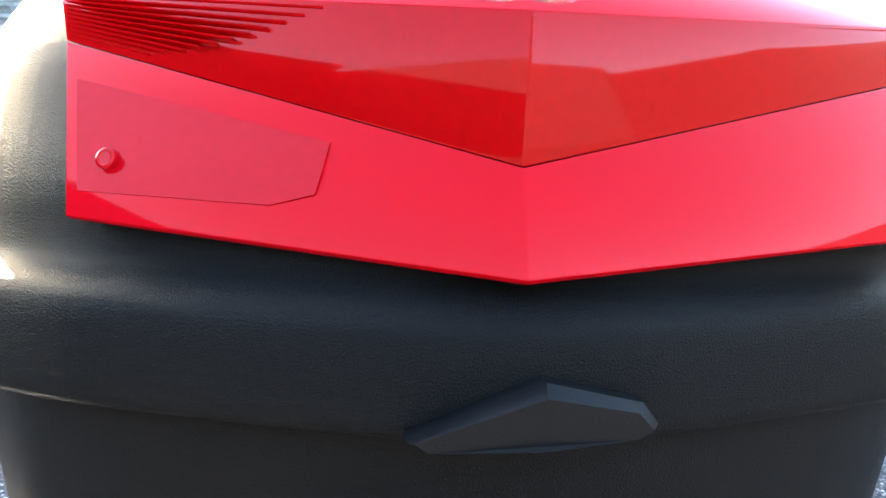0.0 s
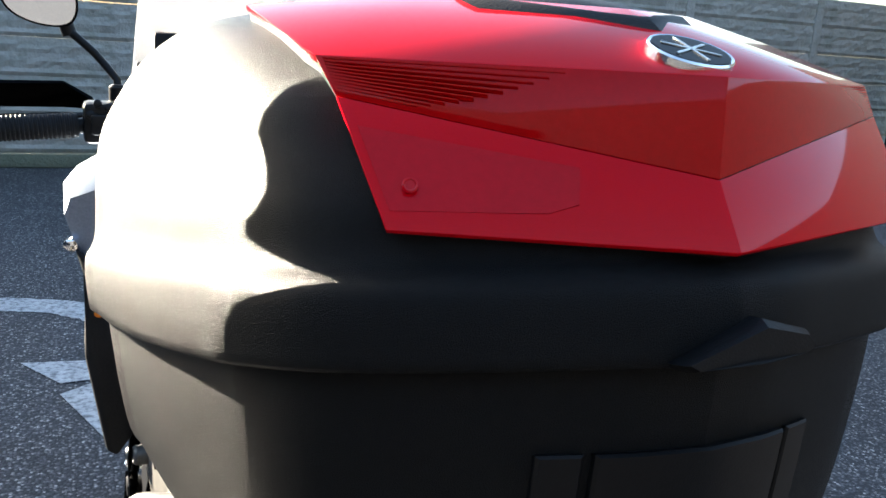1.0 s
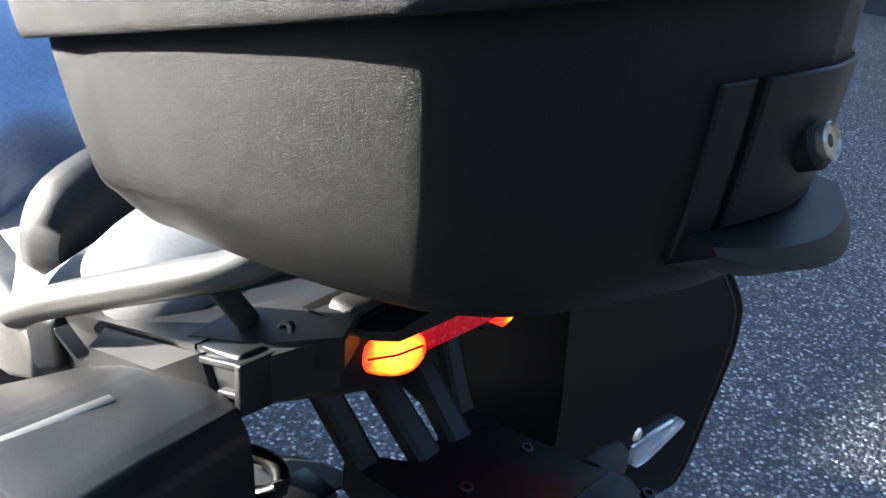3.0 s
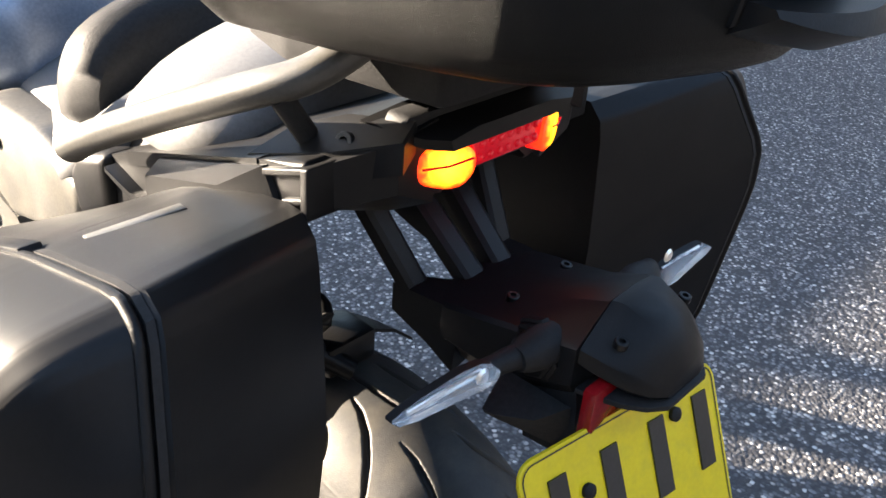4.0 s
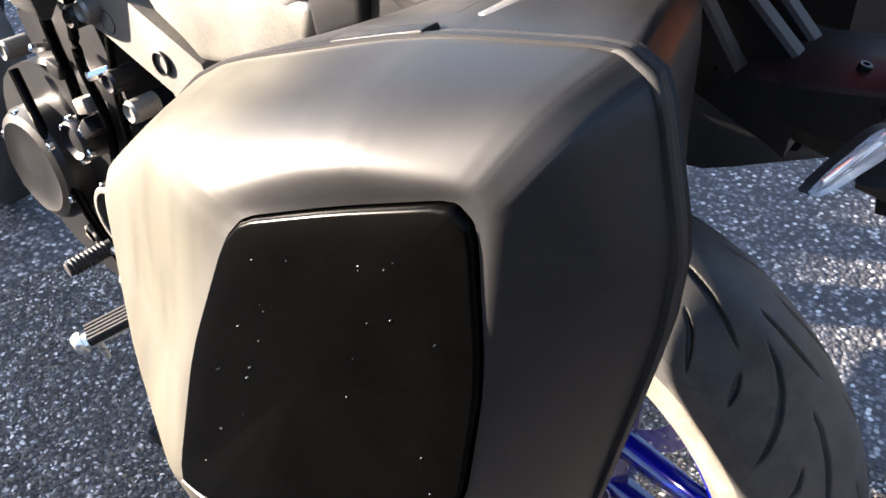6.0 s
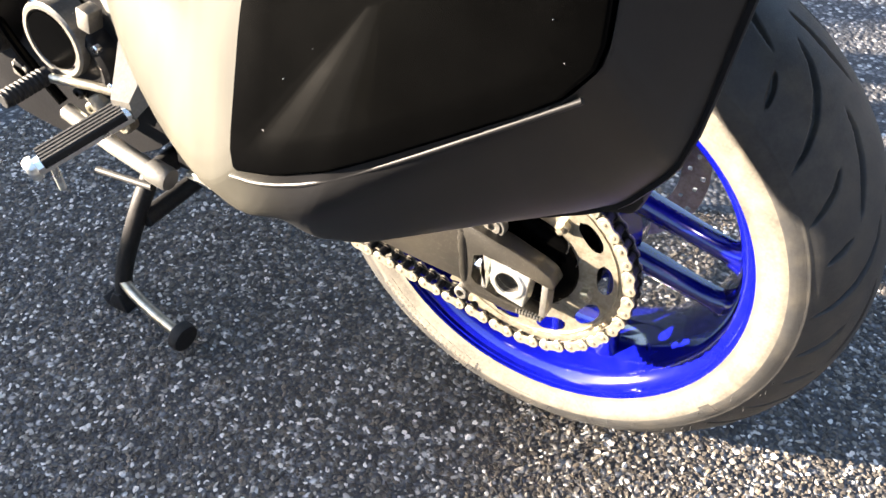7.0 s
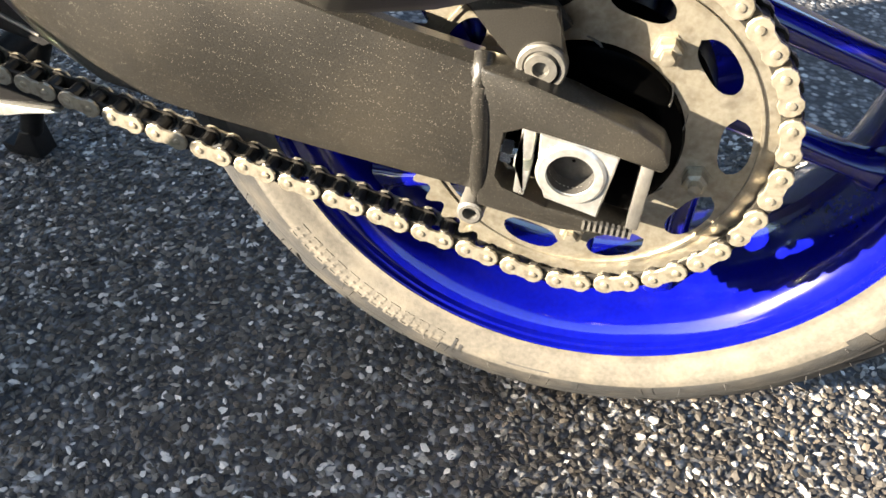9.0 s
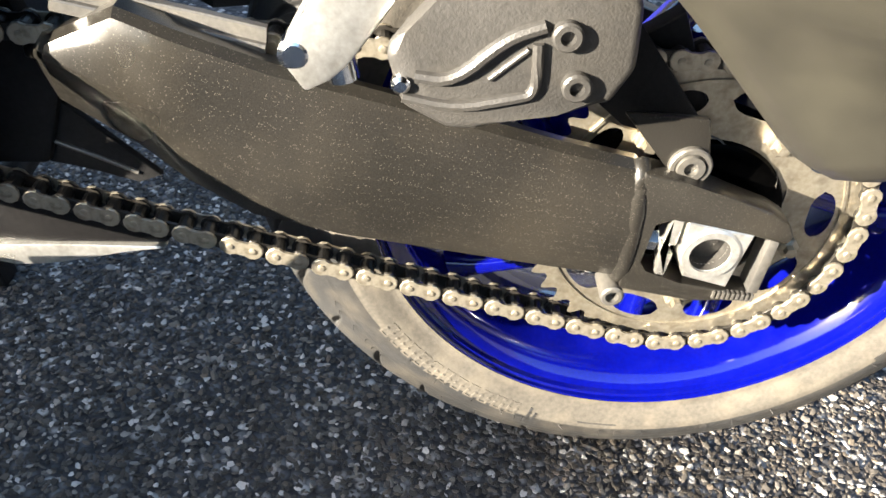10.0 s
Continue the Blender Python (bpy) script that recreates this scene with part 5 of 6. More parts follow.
    loft(bm, [[(s * x, y, z + d) for x, y, z in ((0.147, 0.125, 0.885), (0.147, -0.05, 0.942), (0.09, -0.05, 0.945), (0.09, 0.12, 0.885))] for d in (-0.012, 0.0005)])
    part("deck", bm, M_SATIN, tail, "", 20)
    screw("tail_screw", (s * 0.1115, -0.098, 0.9605), (s, -0.1, 0.6), 0.0075, tail, M_DARK, "black socket screw", 0.004)

# tail lamp: lit clusters left and right, red strip between
bm = bmesh.new()
prism(bm, [(-0.097, 0.957), (-0.084, 0.980), (0.084, 0.980), (0.097, 0.957), (0.086, 0.921), (0.045, 0.914), (0.040, 0.928), (-0.040, 0.928), (-0.045, 0.914), (-0.086, 0.921)], -0.106, -0.126, 0.003, axis="y")
lamp = part("tail_lamp", bm, M_MATTBLACK, bike, "tail lamp with two lit clusters in a black housing", 35)
for s in (-1, 1):
    bm = bmesh.new()
    loft(bm, [chaikin([(s * x, y + 0.021, z) for x, z, y in r], 2) for r in (
        [(0.085, 0.949, -0.135), (0.070, 0.960, -0.140), (0.042, 0.961, -0.150), (0.036, 0.937, -0.152), (0.048, 0.920, -0.146), (0.078, 0.929, -0.138)],
        [(0.084, 0.947, -0.146), (0.068, 0.957, -0.156), (0.040, 0.958, -0.166), (0.036, 0.938, -0.168), (0.048, 0.923, -0.162), (0.076, 0.931, -0.150)],
        [(0.076, 0.944, -0.153), (0.064, 0.951, -0.160), (0.045, 0.952, -0.169), (0.042, 0.940, -0.170), (0.051, 0.930, -0.166), (0.070, 0.934, -0.157)])])
    part("lamp_lens", bm, M_LAMP, lamp, "glowing orange-red lamp cluster", 35)
    bm = bmesh.new()                             # dark dividing line across the cluster
    tube(bm, [(s * 0.0765, -0.1335, 0.9440), (s * 0.060, -0.1428, 0.9455), (s * 0.044, -0.1500, 0.9500)], 0.0009, 6)
    part("lens_divider", bm, M_LAMPRED, lamp)
bm = bmesh.new()
prism(bm, [(-0.040, 0.960), (0.040, 0.960), (0.037, 0.938), (-0.037, 0.938)], -0.120, -0.144, 0.0025, axis="y")
brow = bmesh.new()
loft(brow, [[(-w, y, z), (-w * 0.6, y, z + 0.004), (w * 0.6, y, z + 0.004), (w, y, z), (w * 0.96, y, z - 0.008), (-w * 0.96, y, z - 0.008)] for w, y, z in ((0.098, -0.095, 0.972), (0.094, -0.118, 0.972), (0.082, -0.138, 0.969), (0.066, -0.148, 0.967))])
part("lamp_brow", brow, M_SATIN, lamp, "black brow over the lamp", 30)
strip = part("lamp_strip", bm, M_LAMPRED, lamp, "red centre strip with small reflectors", 40)
for i in range(7):
    for j in range(2):
        bm = bmesh.new()
        x = -0.030 + 0.010 * i
        disc(bm, (x, -0.144, 0.944 + 0.010 * j), (0, -1, 0.1), ((0, 0.0032), (0.0015, 0.0026), (0.002, 0)), 8)
        part("lamp_cell", bm, M_LAMPRED, strip, "", 60)

# rear rack and grab rails under the top box
for s in (-1, 1):
    bm = bmesh.new()
    tube(bm, chaikin([(s * 0.186, 0.135, 0.896), (s * 0.184, 0.115, 0.910), (s * 0.170, 0.03, 0.953), (s * 0.150, -0.045, 0.988), (s * 0.125, -0.085, 1.005), (s * 0.08, -0.10, 1.035)], 3, False), 0.0145, 16, flat=0.85)
    rail = part("grab_rail", bm, M_RAIL, bike, "thick dark grey cast grab rail", 50)
    bm = bmesh.new()
    tube(bm, [(s * 0.138, -0.065, 0.988), (s * 0.120, -0.07, 0.958)], 0.008, 12)
    part("rail_mount", bm, M_MATTBLACK, rail)
bm = bmesh.new()
prism(bm, [(-0.08, -0.15), (-0.10, -0.02), (-0.08, 0.05), (0.08, 0.05), (0.10, -0.02), (0.08, -0.15)], 0.990, 1.052, 0.006, axis="z")
plate = part("rack_plate", bm, M_MATTBLACK, bike, "black carrier plate under the top box", 40)
bm = bmesh.new()
prism(bm, [(-0.02, -0.185), (-0.04, -0.15), (-0.04, -0.11), (0.11, -0.11), (0.11, -0.15), (0.09, -0.185)], 1.005, 1.06, 0.004, axis="z")
part("rack_catch", bm, M_MATTBLACK, plate, "", 40)
bm = bmesh.new()
slab(bm, 0.055, 0.105, -0.20, -0.15, 0.990, 1.058, 0.010)
part("rack_socket", bm, M_MATTBLACK, plate, "black mounting socket", 40)

# seats, tank, side covers
def blob(name, rings, material, parent, label, cut=2, smooth=60):
    bm = bmesh.new()
    loft(bm, [chaikin(r, cut) for r in rings])
    return part(name, bm, material, parent, label, smooth)


def section(y, w, z0, z1, crown=0.02):
    return [(-w, y, z0), (-w * 1.02, y, (z0 + z1) / 2), (-w * 0.8, y, z1 - 0.01), (0, y, z1 + crown), (w * 0.8, y, z1 - 0.01), (w * 1.02, y, (z0 + z1) / 2), (w, y, z0), (0, y, z0 - 0.005)]


blob("pillion_seat", [section(*q) for q in ((0.185, 0.09, 0.885, 0.90), (0.175, 0.118, 0.875, 0.935), (0.13, 0.135, 0.88, 0.965), (0.07, 0.14, 0.885, 0.955), (0.03, 0.12, 0.895, 0.948), (0.01, 0.09, 0.90, 0.935))], M_SEAT, bike, "black grained pillion seat")
blob("rider_seat", [section(*q) for q in ((0.50, 0.07, 0.80, 0.86), (0.44, 0.10, 0.80, 0.865), (0.34, 0.135, 0.79, 0.86), (0.25, 0.150, 0.80, 0.875), (0.20, 0.145, 0.83, 0.91), (0.18, 0.12, 0.84, 0.905))], M_SEAT, bike, "black grained rider seat")
blob("seat_bolster", [section(*q) for q in ((0.31, 0.10, 0.84, 0.93), (0.285, 0.125, 0.84, 0.955), (0.25, 0.128, 0.85, 0.962), (0.225, 0.115, 0.86, 0.945))], M_MATTBLACK, bike, "dark stitched seat bolster")
tank = blob("fuel_tank", [section(*q) for q in ((0.43, 0.085, 0.83, 0.90), (0.455, 0.12, 0.82, 0.955), (0.52, 0.150, 0.82, 1.01), (0.62, 0.165, 0.83, 1.045), (0.74, 0.155, 0.86, 1.055), (0.83, 0.12, 0.90, 1.03))], M_TANK, bike, "matt silver-blue fuel tank")
bm = bmesh.new()
disc(bm, (0, 0.66, 1.062), (0, -0.1, 1), ((-0.01, 0.052), (0.004, 0.052), (0.007, 0.046), (0.006, 0.038), (0.009, 0.034), (0.009, 0)), 32)
part("filler_cap", bm, M_DARK, tank, "round dark filler cap")
for s in (-1, 1):
    bm = bmesh.new()
    prism(bm, [(0.50, 0.80), (0.42, 0.845), (0.30, 0.845), (0.215, 0.82), (0.23, 0.765), (0.30, 0.735), (0.39, 0.715), (0.45, 0.755)], s * 0.10, s * 0.150, 0.012, 3)
    cov = part("side_cover", bm, M_GREYCAST, bike, "pale grey side cover below the seat", 40)
    screw("cover_screw", (s * 0.150, 0.39, 0.805), (s, 0, 0), 0.008, cov, M_DARK, "", 0.004)
    bm = bmesh.new()                             # main frame beam with two holes
    loft(bm, [[(s * x, y, z) for x, y, z in r] for r in (
        [(0.115, 0.95, 0.80), (0.140, 0.95, 0.795), (0.140, 0.95, 0.745), (0.115, 0.95, 0.74)],
        [(0.118, 0.70, 0.785), (0.146, 0.70, 0.78), (0.146, 0.72, 0.722), (0.118, 0.72, 0.717)],
        [(0.118, 0.52, 0.760), (0.148, 0.52, 0.754), (0.148, 0.56, 0.694), (0.118, 0.56, 0.688)],
        [(0.112, 0.40, 0.715), (0.142, 0.40, 0.708), (0.142, 0.46, 0.655), (0.112, 0.46, 0.65)],
        [(0.105, 0.35, 0.60), (0.135, 0.35, 0.60), (0.135, 0.43, 0.57), (0.105, 0.43, 0.57)],
        [(0.100, 0.38, 0.46), (0.130, 0.38, 0.46), (0.130, 0.46, 0.45), (0.100, 0.46, 0.45)])])
    es = [e for e in bm.edges if len(e.link_faces) == 2 and e.calc_face_angle(0) > radians(40)]
    bmesh.ops.bevel(bm, geom=es, offset=0.005, segments=2, affect="EDGES")
    beam = part("frame_beam", bm, M_GREYCAST, bike, "grey cast aluminium frame beam", 40)
    for y, z in ((0.553, 0.712), (0.466, 0.690)):
        bm = bmesh.new()
        disc(bm, (s * 0.1465, y, z), (s, 0, 0), ((-0.008, 0.014), (0.0012, 0.014), (0.0018, 0.0125), (-0.006, 0.0115), (-0.006, 0)), 24)
        part("beam_hole", bm, M_DARK, beam, "dark recessed hole")
    bm = bmesh.new()
    disc(bm, (s * 0.150, 0.60, 0.43), (s, 0, 0), ((-0.03, 0.030), (0.0, 0.030), (0.004, 0.026), (0.004, 0.017), (-0.008, 0.016), (-0.008, 0)), 28)
    part("pivot_boss", bm, M_GREYCAST, beam, "cast pivot boss")

# engine, seen past the left pannier
bm = bmesh.new()
loft(bm, [chaikin([(x, 0.44, 0.36), (x, 0.46, 0.52), (x, 0.56, 0.58), (x, 0.78, 0.60), (x, 0.93, 0.52), (x, 0.92, 0.36), (x, 0.82, 0.25), (x, 0.55, 0.25)], 2) for x in (-0.135, -0.125, 0.125, 0.135)])
engine = part("crankcase", bm, M_DARK, bike, "black engine crankcase", 35)
bm = bmesh.new()
loft(bm, [[(x, 0.60, 0.56), (x, 0.82, 0.58), (x, 0.90, 0.80), (x, 0.70, 0.80)] for x in (-0.115, 0.115)])
part("cylinder_block", bm, M_DARK, engine, "", 30)
for (y, z, r, h) in ((0.79, 0.44, 0.085, 0.05), (0.58, 0.40, 0.052, 0.035), (0.66, 0.53, 0.03, 0.045)):
    bm = bmesh.new()
    disc(bm, (-0.13, y, z), (-1, 0, 0), ((-0.01, r), (h * 0.7, r), (h * 0.9, r * 0.93), (h, r * 0.8), (h * 0.86, r * 0.6), (h * 0.9, r * 0.3), (h * 0.9, 0)), 36)
    cov = part("engine_cover", bm, M_DARK, engine, "round black engine cover")
    for k in range(6):
        a = 2 * math.pi * k / 6 + 0.3
        screw("cover_bolt", (-0.13 - h * 0.8, y + r * 0.92 * math.cos(a), z + r * 0.92 * math.sin(a)), (-1, 0, 0), 0.006, cov, M_CHROME, "", 0.006)
hoses = [[(-0.15, 0.70, 0.74), (-0.165, 0.66, 0.68), (-0.16, 0.64, 0.60), (-0.15, 0.67, 0.52)], [(-0.15, 0.62, 0.73), (-0.17, 0.60, 0.66), (-0.155, 0.59, 0.58), (-0.145, 0.62, 0.50)], [(-0.14, 0.57, 0.70), (-0.16, 0.55, 0.62), (-0.15, 0.56, 0.52)], [(-0.16, 0.80, 0.58), (-0.17, 0.74, 0.50), (-0.165, 0.70, 0.40), (-0.16, 0.64, 0.33)]]
for i, h in enumerate(hoses):
    bm = bmesh.new()
    tube(bm, chaikin(h, 3, False), 0.007 - 0.001 * (i % 3), 10)
    part("hose", bm, M_GLOSSBLACK, engine, "glossy black hose")
random.seed(5)
for i in range(26):
    y, z = random.uniform(0.52, 0.82), random.uniform(0.36, 0.74)
    bm = bmesh.new()
    if i % 3 == 0:
        disc(bm, (-0.15 - random.uniform(0, 0.02), y, z), (-1, random.uniform(-0.3, 0.3), random.uniform(-0.3, 0.3)), ((-0.02, 0.006), (0.004, 0.006), (0.006, 0.004), (0.006, 0)), 6)
        part("engine_bolt", bm, M_CHROME, engine, "bright bolt", 20)
    elif i % 3 == 1:
        a = random.uniform(0, 3)
        slab(bm, -0.172, -0.150, y - 0.014, y + 0.014, z - 0.01, z + 0.01, 0.003)
        bmesh.ops.rotate(bm, cent=(-0.16, y, z), matrix=Matrix.Rotation(a, 3, "X"), verts=bm.verts)
        part("clamp", bm, M_GREYCAST if i % 2 else M_DARK, engine, "", 30)
    else:
        disc(bm, (-0.150, y, z), (-1, 0, 0), ((-0.02, 0.014), (0.012, 0.014), (0.016, 0.011), (0.012, 0.008), (0.012, 0)), 20)
        part("connector", bm, M_DARK if i % 2 else M_GREYCAST, engine, "", 30)
random.seed(0)

# left front fairing and radiator side
bm = bmesh.new()
loft(bm, [[(-0.165, 0.58, 1.10), (-0.185, 0.57, 1.104), (-0.235, 0.60, 1.08), (-0.243, 0.62, 1.055), (-0.236, 0.62, 1.03), (-0.218, 0.62, 0.966), (-0.192, 0.60, 0.935), (-0.155, 0.60, 0.79), (-0.14, 0.60, 0.80)],
          [(-0.12, 0.80, 1.11), (-0.16, 0.80, 1.115), (-0.225, 0.80, 1.09), (-0.245, 0.82, 1.06), (-0.24, 0.82, 1.03), (-0.22, 0.82, 0.96), (-0.19, 0.82, 0.90), (-0.16, 0.80, 0.80), (-0.12, 0.80, 0.82)],
          [(-0.08, 1.0, 1.10), (-0.12, 1.0, 1.105), (-0.17, 1.0, 1.09), (-0.19, 1.0, 1.06), (-0.185, 1.0, 1.03), (-0.17, 1.0, 0.96), (-0.15, 1.0, 0.90), (-0.12, 1.0, 0.82), (-0.08, 1.0, 0.82)]])
fairing = part("front_fairing", bm, M_TANK, bike, "pale silver front side fairing", 35)
bm = bmesh.new()
prism(bm, [(-0.232, 1.012), (-0.216, 0.965), (-0.222, 0.90), (-0.224, 0.862), (-0.20, 0.72), (-0.186, 0.71), (-0.165, 0.74), (-0.155, 0.80), (-0.18, 0.88), (-0.19, 0.94), (-0.20, 0.985)], 0.60, 0.66, 0.006, axis="y")
wing = part("radiator_wing", bm, M_MATTBLACK, bike, "tall matt black radiator wing", 40)
bm = bmesh.new()
disc(bm, (-0.205, 0.60, 0.925), (0, -1, 0), ((-0.01, 0.006), (0.004, 0.006), (0.006, 0.003), (0.006, 0)), 14)
part("amber_reflector", bm, M_AMBER, wing, "small amber reflector")
bm = bmesh.new()
disc(bm, (-0.236, 0.615, 1.015), (-0.2, -1, 0), ((-0.01, 0.009), (0.006, 0.009), (0.008, 0.005), (0.008, 0)), 14)
part("fairing_stud", bm, M_CHROME, fairing)

# handlebar, left lever, mirror
for s in (-1, 1):
    bm = bmesh.new()
    tube(bm, chaikin([(s * 0.33, 0.79, 1.142), (s * 0.21, 0.80, 1.150), (s * 0.12, 0.82, 1.15), (s * 0.03, 0.85, 1.12)], 2, False), 0.0115, 14)
    bar = part("handlebar", bm, M_DARK, bike, "black handlebar", 60)
    bm = bmesh.new()
    ridges = [(0.0, 0.0165), (0.002, 0.0178)]
    for k in range(17):
        ridges += [(0.006 + 0.006 * k, 0.0176), (0.0068 + 0.006 * k, 0.0189), (0.0092 + 0.006 * k, 0.0189), (0.010 + 0.006 * k, 0.0176)]
    disc(bm, (s * 0.222, 0.7998, 1.1498), (s * 0.11, -0.009, -0.007), ridges + [(0.111, 0.0178), (0.113, 0.0165)], 24)
    part("grip", bm, M_MATTBLACK, bar, "ribbed rubber grip", 30)
    bm = bmesh.new()
    disc(bm, (s * 0.336, 0.79, 1.142), (s, 0, 0), ((-0.004, 0.019), (0.02, 0.019), (0.024, 0.015), (0.024, 0)), 20)
    part("bar_end", bm, M_DARK, bar)
    bm = bmesh.new()
    slab(bm, min(s * 0.165, s * 0.215), max(s * 0.165, s * 0.215), 0.775, 0.825, 1.125, 1.185, 0.008)
    slab(bm, min(s * 0.175, s * 0.205), max(s * 0.175, s * 0.205), 0.76, 0.78, 1.14, 1.17, 0.004)
    for dx, dz in ((0.18, 1.178), (0.195, 1.184), (0.205, 1.168), (0.185, 1.135)):
        disc(bm, (s * dx, 0.775, dz), (0, -1, 0.2), ((-0.005, 0.006), (0.006, 0.006), (0.007, 0.004), (0.007, 0)), 10)
    part("switchgear", bm, M_DARK, bar, "black switch cluster", 35)
    bm = bmesh.new()
    tube(bm, chaikin([(s * 0.19, 0.83, 1.16), (s * 0.24, 0.87, 1.155), (s * 0.34, 0.86, 1.15)], 2, False), 0.006, 10)
    part("lever", bm, M_DARK, bar)
    bm = bmesh.new()
    loft(bm, [[(s * 0.345, 0.88, 1.165), (s * 0.345, 0.87, 1.20), (s * 0.34, 0.875, 1.205), (s * 0.34, 0.89, 1.165)], [(s * 0.24, 0.90, 1.165), (s * 0.24, 0.89, 1.203), (s * 0.24, 0.897, 1.206), (s * 0.24, 0.91, 1.165)], [(s * 0.19, 0.88, 1.165), (s * 0.20, 0.87, 1.18), (s * 0.20, 0.875, 1.185), (s * 0.19, 0.89, 1.165)]])
    part("hand_guard", bm, M_GLOSSBLACK, bar, "glossy black hand guard", 40)
    mir = bmesh.new()
    ring = [(s * x, 0.0, z) for x, z in ((0.325, 1.335), (0.312, 1.305), (0.275, 1.288), (0.232, 1.286), (0.215, 1.305), (0.218, 1.345), (0.25, 1.365), (0.30, 1.365))]
    loft(mir, [chaikin([((p[0] - s * 0.268) * k + s * 0.268, 0.85 + dy, (p[2] - 1.325) * k + 1.325) for p in ring], 2) for k, dy in ((0.94, -0.004), (1.0, -0.006), (1.0, 0.004), (0.75, 0.026), (0.3, 0.034))])
    mirror = part("mirror", mir, M_GLOSSBLACK, bike, "black rear-view mirror on a stalk", 50)
    bm = bmesh.new()
    loft(bm, [chaikin([((p[0] - s * 0.268) * k + s * 0.268, 0.845 + dy, (p[2] - 1.325) * k + 1.325) for p in ring], 2) for k, dy in ((0.93, 0.001), (0.93, -0.002), (0.5, -0.0022))])
    part("mirror_glass", bm, M_MIRROR, mirror, "mirror glass reflecting the sky", 30)
    bm = bmesh.new()
    tube(bm, [(s * 0.235, 0.86, 1.288), (s * 0.224, 0.85, 1.278), (s * 0.195, 0.85, 1.252), (s * 0.178, 0.84, 1.232), (s * 0.165, 0.83, 1.215), (s * 0.165, 0.82, 1.18)], 0.006, 12)
    disc(bm, (s * 0.165, 0.82, 1.175), (0, 0, 1), ((0, 0.013), (0.03, 0.013), (0.034, 0.009)), 14)
    disc(bm, (s * 0.231, 0.856, 1.284), (0.3 * s, 0, 1), ((-0.008, 0.011), (0.008, 0.011)), 12)
    part("mirror_stalk", bm, M_DARK, mirror, "", 40)
bm = bmesh.new()
slab(bm, -0.085, 0.085, 0.87, 0.90, 1.15, 1.25, 0.008)
dash = part("dashboard", bm, M_MATTBLACK, bike, "black instrument housing", 40)
bm = bmesh.new()
slab(bm, -0.115, -0.03, 0.80, 0.83, 1.235, 1.29, 0.006)
slab(bm, -0.14, -0.11, 0.80, 0.82, 1.225, 1.245, 0.004)
part("phone_mount", bm, M_MATTBLACK, dash, "black device holder", 40)
bm = bmesh.new()
loft(bm, [[(x, 0.98 - 2.2 * x * x + dy, 1.10) for x, dy in [(-0.15 + 0.03 * i, 0) for i in range(11)] + [(0.15 - 0.03 * i, 0.004) for i in range(11)]], [(x * 0.85, 0.90 - 2.2 * x * x + dy, 1.38) for x, dy in [(-0.15 + 0.03 * i, 0) for i in range(11)] + [(0.15 - 0.03 * i, 0.004) for i in range(11)]]])
ws = part("windscreen", bm, M_CLEAR, bike, "clear plastic windscreen", 50)
ws.visible_shadow = False
# front wheel and forks, hidden ahead
bm = bmesh.new()
fy = 1.5
loft(bm, [[(0.06 * math.cos(b), fy + (0.245 + 0.06 * math.sin(b)) * math.cos(a), 0.306 + (0.245 + 0.06 * math.sin(b)) * math.sin(a)) for b in [2 * math.pi * i / 20 for i in range(20)]] for a in [2 * math.pi * j / 72 for j in range(73)]], False)
part("front_tyre", bm, M_TYRE, bike, "black front tyre", 60)
bm = bmesh.new()
for s in (-1, 1):
    tube(bm, [(s * 0.10, fy, 0.306), (s * 0.10, 1.05, 1.08)], 0.025, 14)
disc(bm, (-0.11, fy, 0.306), (1, 0, 0), ((0, 0.03), (0.22, 0.03)), 16)
part("front_fork", bm, M_DARK, bike, "dark front fork")

# number plate carrier: open frame under the tail, faceted deck, lamp cowl
def deck_ring(y, w, edge, top, low, k=0.45):
    half = [(w * 0.86, low), (w, low + (edge - low) * 0.3), (w, edge - 0.003), (w * 0.95, edge), (w * k, top), (0.0, top + 0.0015)]
    return [(-x, y, z) for x, z in half] + [(x, y, z) for x, z in half[-2::-1]]


bm = bmesh.new()
loft(bm, [deck_ring(*q) for q in ((-0.128, 0.055, 0.833, 0.838, 0.806), (-0.150, 0.0585, 0.838, 0.845, 0.796), (-0.187, 0.0575, 0.845, 0.8525, 0.790), (-0.225, 0.0565, 0.853, 0.868, 0.800), (-0.2590, 0.0565, 0.861, 0.882, 0.815))])
es = [e for e in bm.edges if len(e.link_faces) == 2 and e.calc_face_angle(0) > radians(35)]
bmesh.ops.bevel(bm, geom=es, offset=0.0012, segments=2, affect="EDGES")
carrier_p = part("plate_carrier", bm, M_SATIN, bike, "faceted satin black number plate carrier", 20)
bm = bmesh.new()
loft(bm, [deck_ring(*q) for q in ((-0.2600, 0.0545, 0.861, 0.883, 0.842), (-0.268, 0.0520, 0.859, 0.884, 0.838), (-0.290, 0.0450, 0.853, 0.876, 0.833), (-0.304, 0.035, 0.845, 0.863, 0.831), (-0.312, 0.023, 0.839, 0.849, 0.831))])
es = [e for e in bm.edges if len(e.link_faces) == 2 and e.calc_face_angle(0) > radians(25)]
bmesh.ops.bevel(bm, geom=es, offset=0.0016, segments=2, affect="EDGES")
cowl = part("plate_light", bm, M_SATIN, carrier_p, "smooth black plate lamp cowl with a ridge", 32)
bm = bmesh.new()                                 # lip round the cowl's lower edge
prism(bm, [(-0.0560, -0.262), (-0.0465, -0.292), (-0.037, -0.306), (-0.024, -0.3150), (0.024, -0.3150), (0.037, -0.306), (0.0465, -0.292), (0.0560, -0.262)], 0.8245, 0.8290, 0.001, axis="z")
